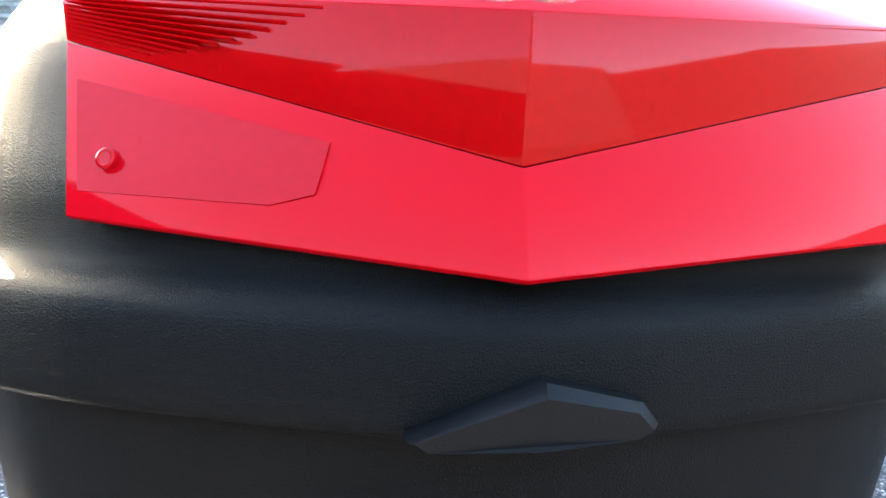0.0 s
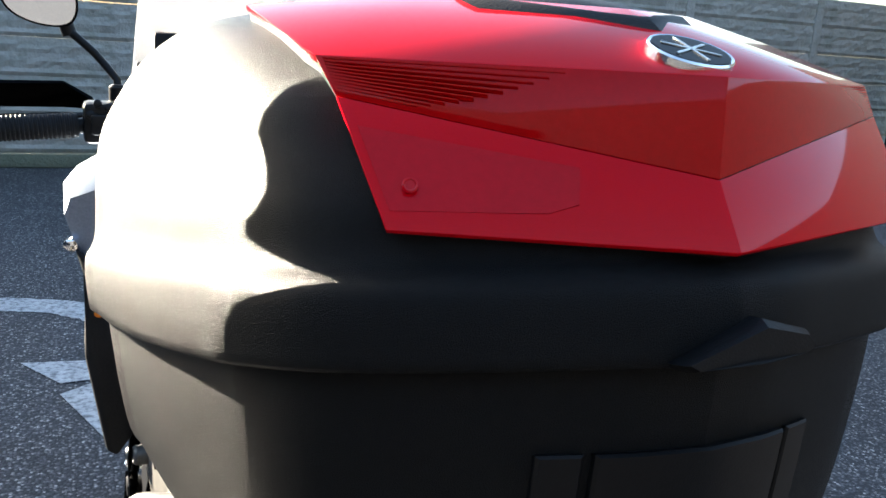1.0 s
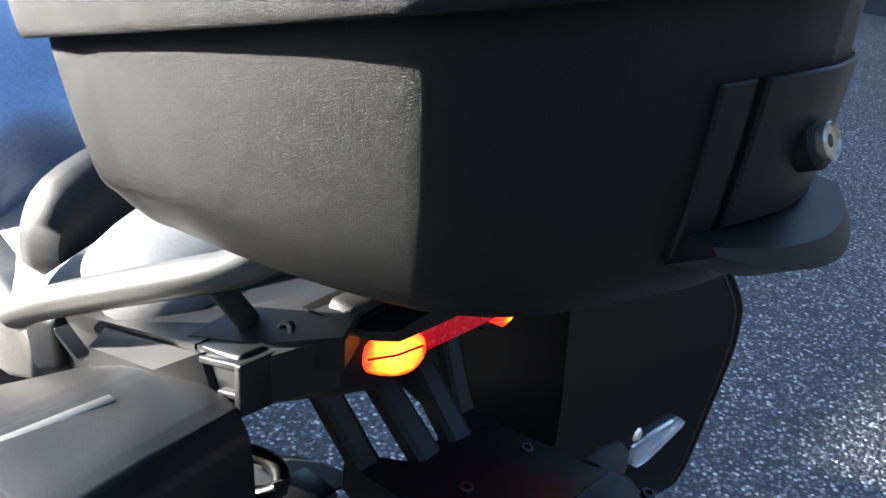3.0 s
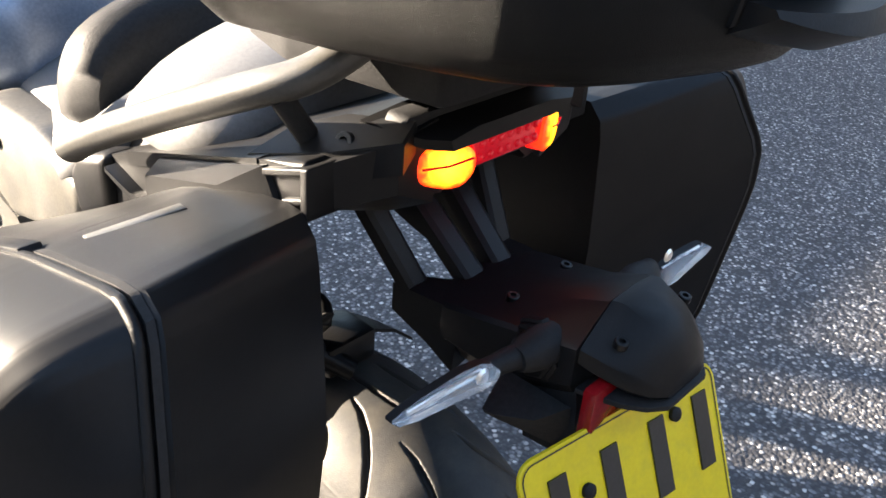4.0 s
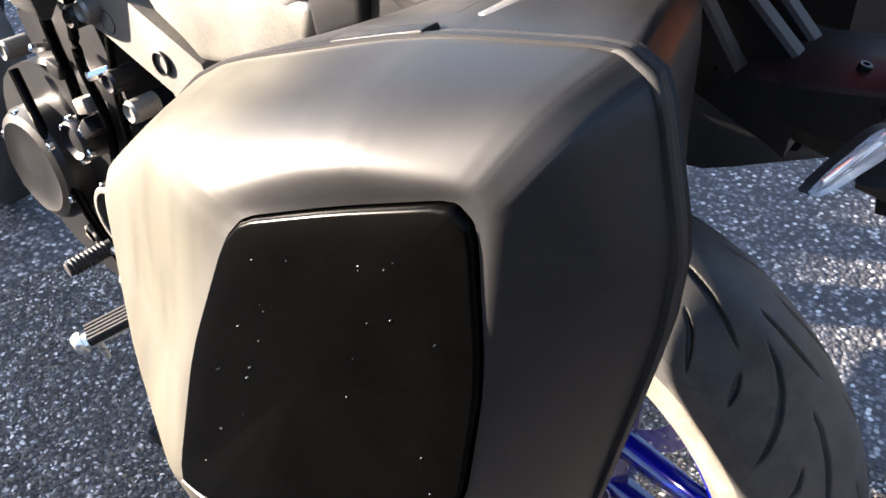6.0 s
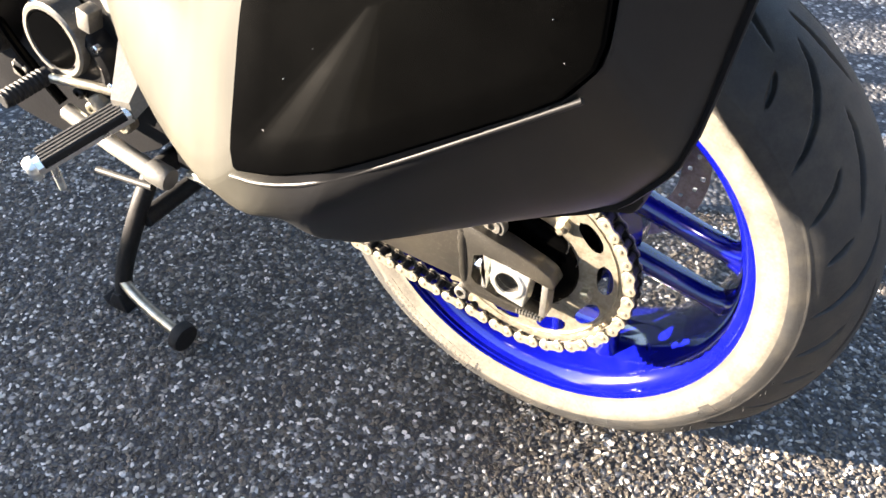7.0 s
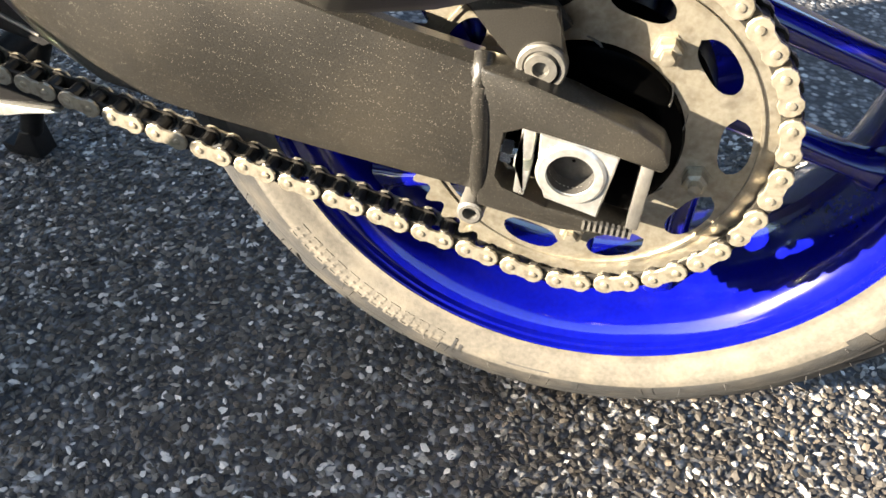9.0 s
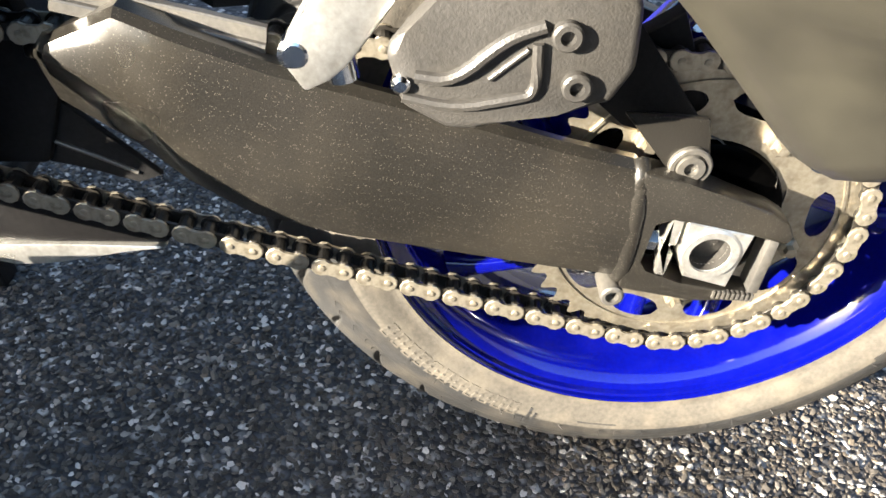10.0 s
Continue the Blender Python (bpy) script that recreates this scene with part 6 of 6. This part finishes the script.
part("cowl_lip", bm, M_MATTBLACK, cowl, "", 30)
for k in (-1, 1):
    bm = bmesh.new()                             # horn at the deck's front corner
    loft(bm, [[(k * 0.0605, -0.096, 0.832), (k * 0.045, -0.100, 0.834), (k * 0.045, -0.100, 0.812), (k * 0.0605, -0.096, 0.808)],
              [(k * 0.0590, -0.130, 0.8345), (k * 0.028, -0.132, 0.838), (k * 0.028, -0.132, 0.806), (k * 0.0590, -0.130, 0.796)],
              [(k * 0.0560, -0.160, 0.836), (k * 0.028, -0.160, 0.840), (k * 0.028, -0.160, 0.792), (k * 0.0595, -0.160, 0.783)]])
    part("carrier_horn", bm, M_SATIN, carrier_p, "", 20)
    bm = bmesh.new()                             # outer and inner bar of the open frame
    for (x0, y0, z0), (x1, y1, z1), w in (((0.069, -0.055, 0.912), (0.050, -0.110, 0.830), 0.010), ((0.022, -0.055, 0.905), (0.016, -0.140, 0.834), 0.011)):
        loft(bm, [[(k * (x + dx), y - dz * 0.7, z + dz) for dx, dz in ((-w, -0.005), (w, -0.005), (w, 0.004), (w * 0.6, 0.006), (-w * 0.6, 0.006), (-w, 0.004))] for x, y, z in ((x0, y0, z0), ((x0 + x1) / 2, (y0 + y1) / 2, (z0 + z1) / 2), (x1, y1, z1))])
    part("frame_bar", bm, M_SATIN, carrier_p, "", 20)
    bm = bmesh.new()                             # gusset below the indicator
    loft(bm, [[(k * 0.056, -0.205, 0.812), (k * 0.056, -0.262, 0.812), (k * 0.050, -0.262, 0.770), (k * 0.050, -0.205, 0.784)],
              [(k * 0.080, -0.212, 0.806), (k * 0.072, -0.246, 0.800), (k * 0.062, -0.246, 0.778), (k * 0.070, -0.212, 0.790)],
              [(k * 0.092, -0.216, 0.803), (k * 0.090, -0.224, 0.802), (k * 0.086, -0.224, 0.796), (k * 0.088, -0.216, 0.797)]])
    part("carrier_gusset", bm, M_MATTBLACK, carrier_p, "", 20)
bm = bmesh.new()                                 # ribbed step round the indicator's socket
for j in range(3):
    disc(bm, (-0.052 - 0.004 * j, -0.2265, 0.838), (-1, 0.1, 0), ((-0.006, 0.024 - 0.003 * j), (0.0, 0.024 - 0.003 * j), (0.0012, 0.022 - 0.003 * j)), 8)
part("socket_step", bm, M_SATIN, carrier_p, "", 20)
bm = bmesh.new()                                 # block that holds plate and reflector
loft(bm, [[(-0.052, -0.215, 0.815), (0.052, -0.215, 0.815), (0.052, -0.262, 0.822), (-0.052, -0.262, 0.822)], [(-0.056, -0.228, 0.765), (0.056, -0.228, 0.765), (0.056, -0.272, 0.770), (-0.056, -0.272, 0.770)]])
part("carrier_back", bm, M_MATTBLACK, carrier_p, "", 20)
for x, y, z in ((-0.032, -0.187, 0.8515), (0.032, -0.187, 0.8515), (-0.040, -0.280, 0.8665), (0.040, -0.280, 0.8665)):
    screw("carrier_screw", (x, y, z), (0, -0.15, 1), 0.0048, carrier_p, M_DARK, "", 0.003)


def tip(s, x):
    """The far indicator is bent upwards at its end."""
    return (x - 0.1) * 0.46 - 0.022 if s > 0 else 0.0


def sweep(s, x):
    return -(x - 0.1) * 0.36 if s > 0 else 0.0


for s in (-1, 1):
    bm = bmesh.new()
    tube(bm, [(s * 0.05, -0.235, 0.848), (s * 0.085, -0.228, 0.848), (s * 0.108, -0.222, 0.846 + tip(s, 0.108))], 0.010, 14, 0.0065)
    disc(bm, (s * 0.062, -0.233, 0.848), (s, 0.1, 0), ((-0.016, 0.014), (0.000, 0.015), (0.012, 0.0125), (0.020, 0.009)), 20)
    stalk = part("indicator", bm, M_MATTBLACK, bike, "slim indicator on a rubber stalk", 40)
    body = [(0.100, -0.2325, 0.853), (0.112, -0.225, 0.8545), (0.140, -0.2165, 0.8445), (0.168, -0.209, 0.8325), (0.170, -0.2115, 0.8300), (0.140, -0.2225, 0.8375), (0.106, -0.2345, 0.8455)]
    bm = bmesh.new()
    loft(bm, [chaikin([(s * x, y + dy + sweep(s, x), z + tip(s, x)) for x, y, z in body], 1) for dy in (0.009, 0.003)])
    part("indicator_back", bm, M_SATIN, stalk, "", 30)
    bm = bmesh.new()
    c = Vector((0.135, -0.22, 0.845))
    loft(bm, [chaikin([(s * (c.x + (x - c.x) * k), c.y + (y - c.y) * k + dy + sweep(s, x), c.z + (z - c.z) * k + tip(s, x)) for x, y, z in body], 1) for k, dy in ((1.0, 0.003), (0.98, -0.002), (0.85, -0.004))])
    part("indicator_lens", bm, M_CLEAR, stalk, "clear indicator lens", 30)
    bm = bmesh.new()
    for k in range(3):
        tube(bm, [(s * 0.112, -0.2265, 0.853 - 0.004 * k + tip(s, 0.112)), (s * 0.160, -0.2105 + sweep(s, 0.16), 0.836 - 0.0015 * k + tip(s, 0.16))], 0.0013, 6)
    disc(bm, (s * 0.113, -0.2285, 0.849), (0, -1, 0), ((0, 0.006), (0.002, 0.004), (0.002, 0)), 12)
    part("indicator_reflector", bm, M_ALU, stalk, "bright reflector strips", 30)

# number plate with plain bars
PLATE = Matrix.Translation((-0.020, -0.283, 0.802)) @ Matrix.Rotation(radians(-8), 4, "Z") @ Matrix.Rotation(radians(-25), 4, "X")
plate_ob = thing("number_plate", (-0.02, -0.30, 0.64), "yellow two-row number plate screwed to the carrier", "number plate")


def plate_part(name, bm, m, parent, label="", smooth=30):
    bmesh.ops.transform(bm, matrix=PLATE, verts=bm.verts)
    return part(name, bm, m, parent, label, smooth)


def rounded(w0, w1, z0, z1, r, n=6):
    out = []
    for cx, cz, a0 in ((w1 - r, z1 - r, 0), (w0 + r, z1 - r, 90), (w0 + r, z0 + r, 180), (w1 - r, z0 + r, 270)):
        out += [(cx + r * math.cos(radians(a0 + 90 * k / n)), cz + r * math.sin(radians(a0 + 90 * k / n))) for k in range(n + 1)]
    return out


bm = bmesh.new()
prism(bm, rounded(-0.104, 0.095, -0.165, 0.004, 0.013), 0.0, -0.003, 0.0006, 1, axis="y")
sheet = plate_part("plate_sheet", bm, M_YELLOW, plate_ob, "yellow reflective sheet", 40)
bm = bmesh.new()
outer, inner = rounded(-0.1015, 0.0925, -0.1625, 0.0015, 0.011), rounded(-0.1003, 0.0913, -0.1613, 0.0003, 0.010)
for i in range(len(outer)):
    j = (i + 1) % len(outer)
    bm.faces.new([bm.verts.new((p[0], -0.0034, p[1])) for p in (outer[i], outer[j], inner[j], inner[i])])
plate_part("plate_border", bm, M_INK, sheet, "thin black border line", 0)
for row, n, z0 in ((0, 4, -0.073), (1, 3, -0.150)):
    for k in range(n):
        bm = bmesh.new()
        x0 = (-0.0935 if row == 0 else -0.069) + 0.049 * k
        slab(bm, x0 + 0.012, x0 + 0.028, -0.0046, -0.0028, z0, z0 + 0.058)
        plate_part("plate_bar", bm, M_INK, sheet, "plain black bar", 0)
bm = bmesh.new()
slab(bm, 0.048, 0.083, -0.0042, -0.0028, -0.157, -0.154)
plate_part("plate_bar", bm, M_INK, sheet, "", 0)
for x, z in ((-0.049, -0.036), (0.045, -0.02)):
    bm = bmesh.new()
    disc(bm, (x, -0.003, z), (0, -1, 0), ((-0.004, 0.0055), (0.003, 0.0055), (0.005, 0.003), (0.005, 0)), 14)
    plate_part("plate_screw", bm, M_MATTBLACK, plate_ob, "black screw cap", 40)
bm = bmesh.new()
slab(bm, -0.060, -0.024, -0.281, -0.270, 0.797, 0.836, 0.003)
part("rear_reflector", bm, M_REFLECT, carrier_p, "square red reflector", 30)

# ---- centre stand, side stand, pegs ----
bm = bmesh.new()
for s in (-1, 1):
    tube(bm, chaikin([(s * 0.12 - 0.03, 0.52, 0.255), (s * 0.145 - 0.03, 0.53, 0.21), (s * 0.155 - 0.03, 0.585, 0.09), (s * 0.156 - 0.028, 0.605, 0.03)], 2, False), 0.0125, 14)
    prism(bm, [(0.590, 0.0), (0.632, 0.0), (0.640, 0.012), (0.634, 0.016), (0.622, 0.009), (0.612, 0.034), (0.598, 0.034)], s * 0.157 - 0.028 - 0.015, s * 0.157 - 0.028 + 0.015, 0.002)
tube(bm, [(-0.17, 0.53, 0.19), (0.11, 0.53, 0.19)], 0.013, 12)
tube(bm, [(-0.14, 0.52, 0.255), (0.08, 0.52, 0.255)], 0.015, 12)
stand = part("centre_stand", bm, M_MATTBLACK, bike, "black tubular centre stand standing on the ground", 50)
bm = bmesh.new()
tube(bm, chaikin([(-0.183, 0.595, 0.075), (-0.190, 0.590, 0.055), (-0.200, 0.53, 0.038), (-0.206, 0.475, 0.030)], 2, False), 0.0082, 12)
lever = part("stand_lever", bm, M_STEEL, stand, "worn steel foot lever", 60)
bm = bmesh.new()
disc(bm, (-0.206, 0.478, 0.031), (-0.08, -1, -0.12), ((0.0, 0.017), (0.004, 0.021), (0.014, 0.0215), (0.018, 0.020), (0.019, 0.0)), 28)
part("lever_pad", bm, M_MATTBLACK, lever, "round black rubber pad", 40)
bm = bmesh.new()
tube(bm, [(-0.178, 0.61, 0.336), (-0.186, 0.53, 0.321), (-0.1885, 0.465, 0.309)], 0.0112, 14)
side_stand = part("side_stand", bm, M_GREYCAST, bike, "folded side stand", 60)
bm = bmesh.new()
disc(bm, (-0.1885, 0.466, 0.3095), (0.02, -1, -0.17), ((0.0, 0.010), (0.001, 0.0145), (0.004, 0.0152), (0.026, 0.0152), (0.031, 0.0135), (0.0325, 0.009), (0.033, 0)), 24)
part("stand_foot", bm, M_RAIL, side_stand, "dull grey end sleeve", 40)
bm = bmesh.new()
tube(bm, [(-0.195, 0.56, 0.276), (-0.197, 0.46, 0.290)], 0.0045, 8)
part("spring_rod", bm, M_MATTBLACK, side_stand, "thin black rod", 50)
bm = bmesh.new()
prism(bm, [(0.60, 0.47), (0.52, 0.44), (0.44, 0.43), (0.415, 0.37), (0.43, 0.31), (0.52, 0.30), (0.62, 0.36)], -0.080, -0.098, 0.004)
part("lower_bracket", bm, M_MATTBLACK, bike, "black lower bracket", 40)
bm = bmesh.new()
loft(bm, [[(-0.145, 0.455, 0.46), (-0.155, 0.50, 0.47), (-0.17, 0.47, 0.43), (-0.165, 0.435, 0.42)], [(-0.205, 0.452, 0.415), (-0.21, 0.475, 0.415), (-0.21, 0.472, 0.395), (-0.205, 0.448, 0.395)]])
prism(bm, [(0.40, 0.54), (0.47, 0.55), (0.53, 0.50), (0.50, 0.43), (0.46, 0.41), (0.43, 0.43)], -0.135, -0.152, 0.004)
hang = part("peg_hanger", bm, M_GREYCAST, bike, "bright alloy footpeg hanger", 30)
bm = bmesh.new()
tube(bm, [(-0.20, 0.462, 0.398), (-0.30, 0.508, 0.366)], 0.0125, 8, 0.011)
part("footpeg", bm, M_ALU, hang, "alloy footpeg", 30)
bm = bmesh.new()
p0, p1 = Vector((-0.208, 0.464, 0.405)), Vector((-0.296, 0.505, 0.377))
along = (p1 - p0).normalized()
side = along.cross(Vector((0, 0, 1))).normalized()
up = side.cross(along)
for k in range(5):                               # five long ridges on one pad
    o = side * (-0.0128 + 0.0064 * k)
    loft(bm, [[p + o + side * (0.0032 * u) + up * v for u, v in ((-1, -0.006), (-1, 0.002), (-0.5, 0.0045), (0.5, 0.0045), (1, 0.002), (1, -0.006))] for p in (p0, p0 + along * 0.002, p1 - along * 0.002, p1)])
part("peg_rubber", bm, M_MATTBLACK, hang, "black ribbed rubber tread", 25)
bm = bmesh.new()
disc(bm, (-0.300, 0.508, 0.367), (-0.87, 0.4, -0.28), ((0.0, 0.014), (0.006, 0.015), (0.011, 0.012), (0.011, 0)), 16)
tube(bm, [(-0.285, 0.502, 0.36), (-0.275, 0.515, 0.318)], 0.0045, 8)
part("peg_tip", bm, M_ALU, hang, "bright peg end and feeler", 40)
bm = bmesh.new()
prism(bm, [(0.575, 0.470), (0.545, 0.420), (0.512, 0.378), (0.514, 0.360), (0.535, 0.343), (0.585, 0.338), (0.602, 0.350), (0.590, 0.385), (0.592, 0.430)], -0.1535, -0.1575, 0.0015)
part("heel_plate", bm, M_ALU, hang, "bright bare alloy heel plate", 40)
bm = bmesh.new()
disc(bm, (-0.168, 0.605, 0.432), (-1, 0, 0), ((-0.03, 0.048), (0.003, 0.048), (0.006, 0.045), (0.006, 0.040), (-0.004, 0.037), (-0.004, 0)), 40)
ring = part("pivot_ring", bm, M_GREYCAST, bike, "cast ring round the swinging arm pivot", 35)
bm = bmesh.new()
disc(bm, (-0.1720, 0.605, 0.432), (1, 0, 0), ((-0.0012, 0), (-0.0012, 0.0362), (0.0, 0.0365)), 40)
part("pivot_recess", bm, M_GLOSSBLACK, ring, "", 30)
bm = bmesh.new()
disc(bm, (-0.1640, 0.602, 0.432), (-1, 0, 0), ((-0.004, 0.0165), (0.004, 0.0165), (0.006, 0.014), (0.006, 0.008), (0.001, 0.007), (0.001, 0)), 18)
part("pivot_bolt", bm, M_ALU, ring, "bright pivot bolt", 25)
for dy, dz, r in ((0.012, -0.004, 0.009), (-0.026, 0.010, 0.007), (-0.040, -0.012, 0.010), (0.030, 0.012, 0.008)):
    bm = bmesh.new()
    disc(bm, (-0.166, 0.560 + dy, 0.352 + dz), (-1, -0.2, 0.1), ((-0.012, r), (0.005, r), (0.007, r * 0.75), (0.007, r * 0.4), (0.003, r * 0.35), (0.003, 0)), 12)
    part("linkage_joint", bm, M_STEEL if r > 0.0085 else M_DARK, hang, "", 30)
bm = bmesh.new()
tube(bm, [(-0.15, 0.50, 0.375), (-0.17, 0.56, 0.385), (-0.185, 0.62, 0.385)], 0.006, 10)
tube(bm, [(-0.15, 0.52, 0.36), (-0.155, 0.58, 0.33)], 0.005, 8)
disc(bm, (-0.15, 0.52, 0.37), (-1, 0, 0), ((-0.02, 0.016), (0.012, 0.016), (0.014, 0.010), (0.014, 0)), 14)
gear = part("gear_lever", bm, M_STEEL, bike, "steel gear lever", 40)
bm = bmesh.new()
ridges = [(0.0, 0.0105)]
for k in range(9):
    ridges += [(0.006 + 0.006 * k, 0.0105), (0.0075 + 0.006 * k, 0.012), (0.0095 + 0.006 * k, 0.012), (0.011 + 0.006 * k, 0.0105)]
disc(bm, (-0.18, 0.622, 0.386), (-0.065, 0.006, -0.006), ridges + [(0.064, 0.0105), (0.065, 0.009)], 16)
part("lever_rubber", bm, M_MATTBLACK, gear, "ribbed black rubber", 30)

# small clutter under the tail
bm = bmesh.new()
tube(bm, chaikin([(-0.09, 0.10, 0.72), (-0.06, 0.05, 0.705), (-0.045, -0.005, 0.735), (-0.035, 0.02, 0.75), (-0.05, 0.06, 0.745)], 2, False), 0.008, 10)
tube(bm, [(-0.10, 0.12, 0.76), (-0.05, 0.03, 0.70), (-0.02, -0.01, 0.675)], 0.011, 10)
slab(bm, -0.04, 0.02, 0.0, 0.05, 0.665, 0.70, 0.006)
part("cable_guide", bm, M_DARK, bike, "black cable guide loop over the wheel", 40)

# ---- stone chips round the wheel ----
rng = np.random.default_rng(7)
base_v = np.array([(1, 0, 0), (-1, 0, 0), (0, 1, 0), (0, -1, 0), (0.1, 0.05, 1), (0, 0, -0.6), (0.66, 0.6, 0.78), (-0.6, 0.68, 0.7), (-0.66, -0.6, 0.82), (0.6, -0.66, 0.72)])
base_f = [(4, 6, 7), (4, 7, 8), (4, 8, 9), (4, 9, 6), (0, 6, 9), (2, 7, 6), (1, 8, 7), (3, 9, 8), (0, 2, 6), (2, 1, 7), (1, 3, 8), (3, 0, 9), (5, 2, 0), (5, 1, 2), (5, 3, 1), (5, 0, 3)]
X0, X1, Y0, Y1, CELL = -0.62, 0.50, -0.62, 1.15, 0.0056
gx, gy = np.meshgrid(np.arange(X0, X1, CELL), np.arange(Y0, Y1, CELL), indexing="ij")
cx = (gx + rng.uniform(-0.5, 0.5, gx.shape) * CELL).ravel()
cy = (gy + rng.uniform(-0.5, 0.5, gy.shape) * CELL).ravel()
keep = rng.random(cx.size) < 0.97
cx, cy = cx[keep], cy[keep]
n = cx.size
size = rng.uniform(0.0021, 0.0044, n) * np.where(rng.random(n) < 0.12, 1.25, 1.0)
sc = np.stack([size * rng.uniform(0.8, 1.3, n), size * rng.uniform(0.45, 0.95, n), size * rng.uniform(0.22, 0.48, n)], -1)
jit = rng.uniform(0.68, 1.3, (n, 10, 1))
V = base_v[None] * jit * sc[:, None, :]
ang, tilt, dirn = rng.uniform(0, 6.283, n), rng.normal(0, 0.28, n), rng.uniform(0, 6.283, n)
ca, sa = np.cos(ang), np.sin(ang)
V = np.stack([V[..., 0] * ca[:, None] - V[..., 1] * sa[:, None], V[..., 0] * sa[:, None] + V[..., 1] * ca[:, None], V[..., 2]], -1)
V[..., 2] += tilt[:, None] * (V[..., 0] * np.cos(dirn)[:, None] + V[..., 1] * np.sin(dirn)[:, None])
V += np.stack([cx, cy, rng.uniform(-0.0005, 0.0012, n)], -1)[:, None, :]
F = (np.array(base_f)[None] + (np.arange(n) * 10)[:, None, None]).reshape(-1, 3)
me = bpy.data.meshes.new("stone_chips")
me.vertices.add(n * 10)
me.vertices.foreach_set("co", V.reshape(-1).astype(np.float32))
me.loops.add(len(F) * 3)
me.loops.foreach_set("vertex_index", F.reshape(-1).astype(np.int32))
me.polygons.add(len(F))
me.polygons.foreach_set("loop_start", np.arange(0, len(F) * 3, 3, dtype=np.int32))
me.update(calc_edges=True)
me.validate()
me.shade_flat()
me.materials.append(M_CHIP)
tagged(new("stone_chips", me), "loose-looking grey and tan stone chips set in the asphalt", "gravel", kind="stuff")
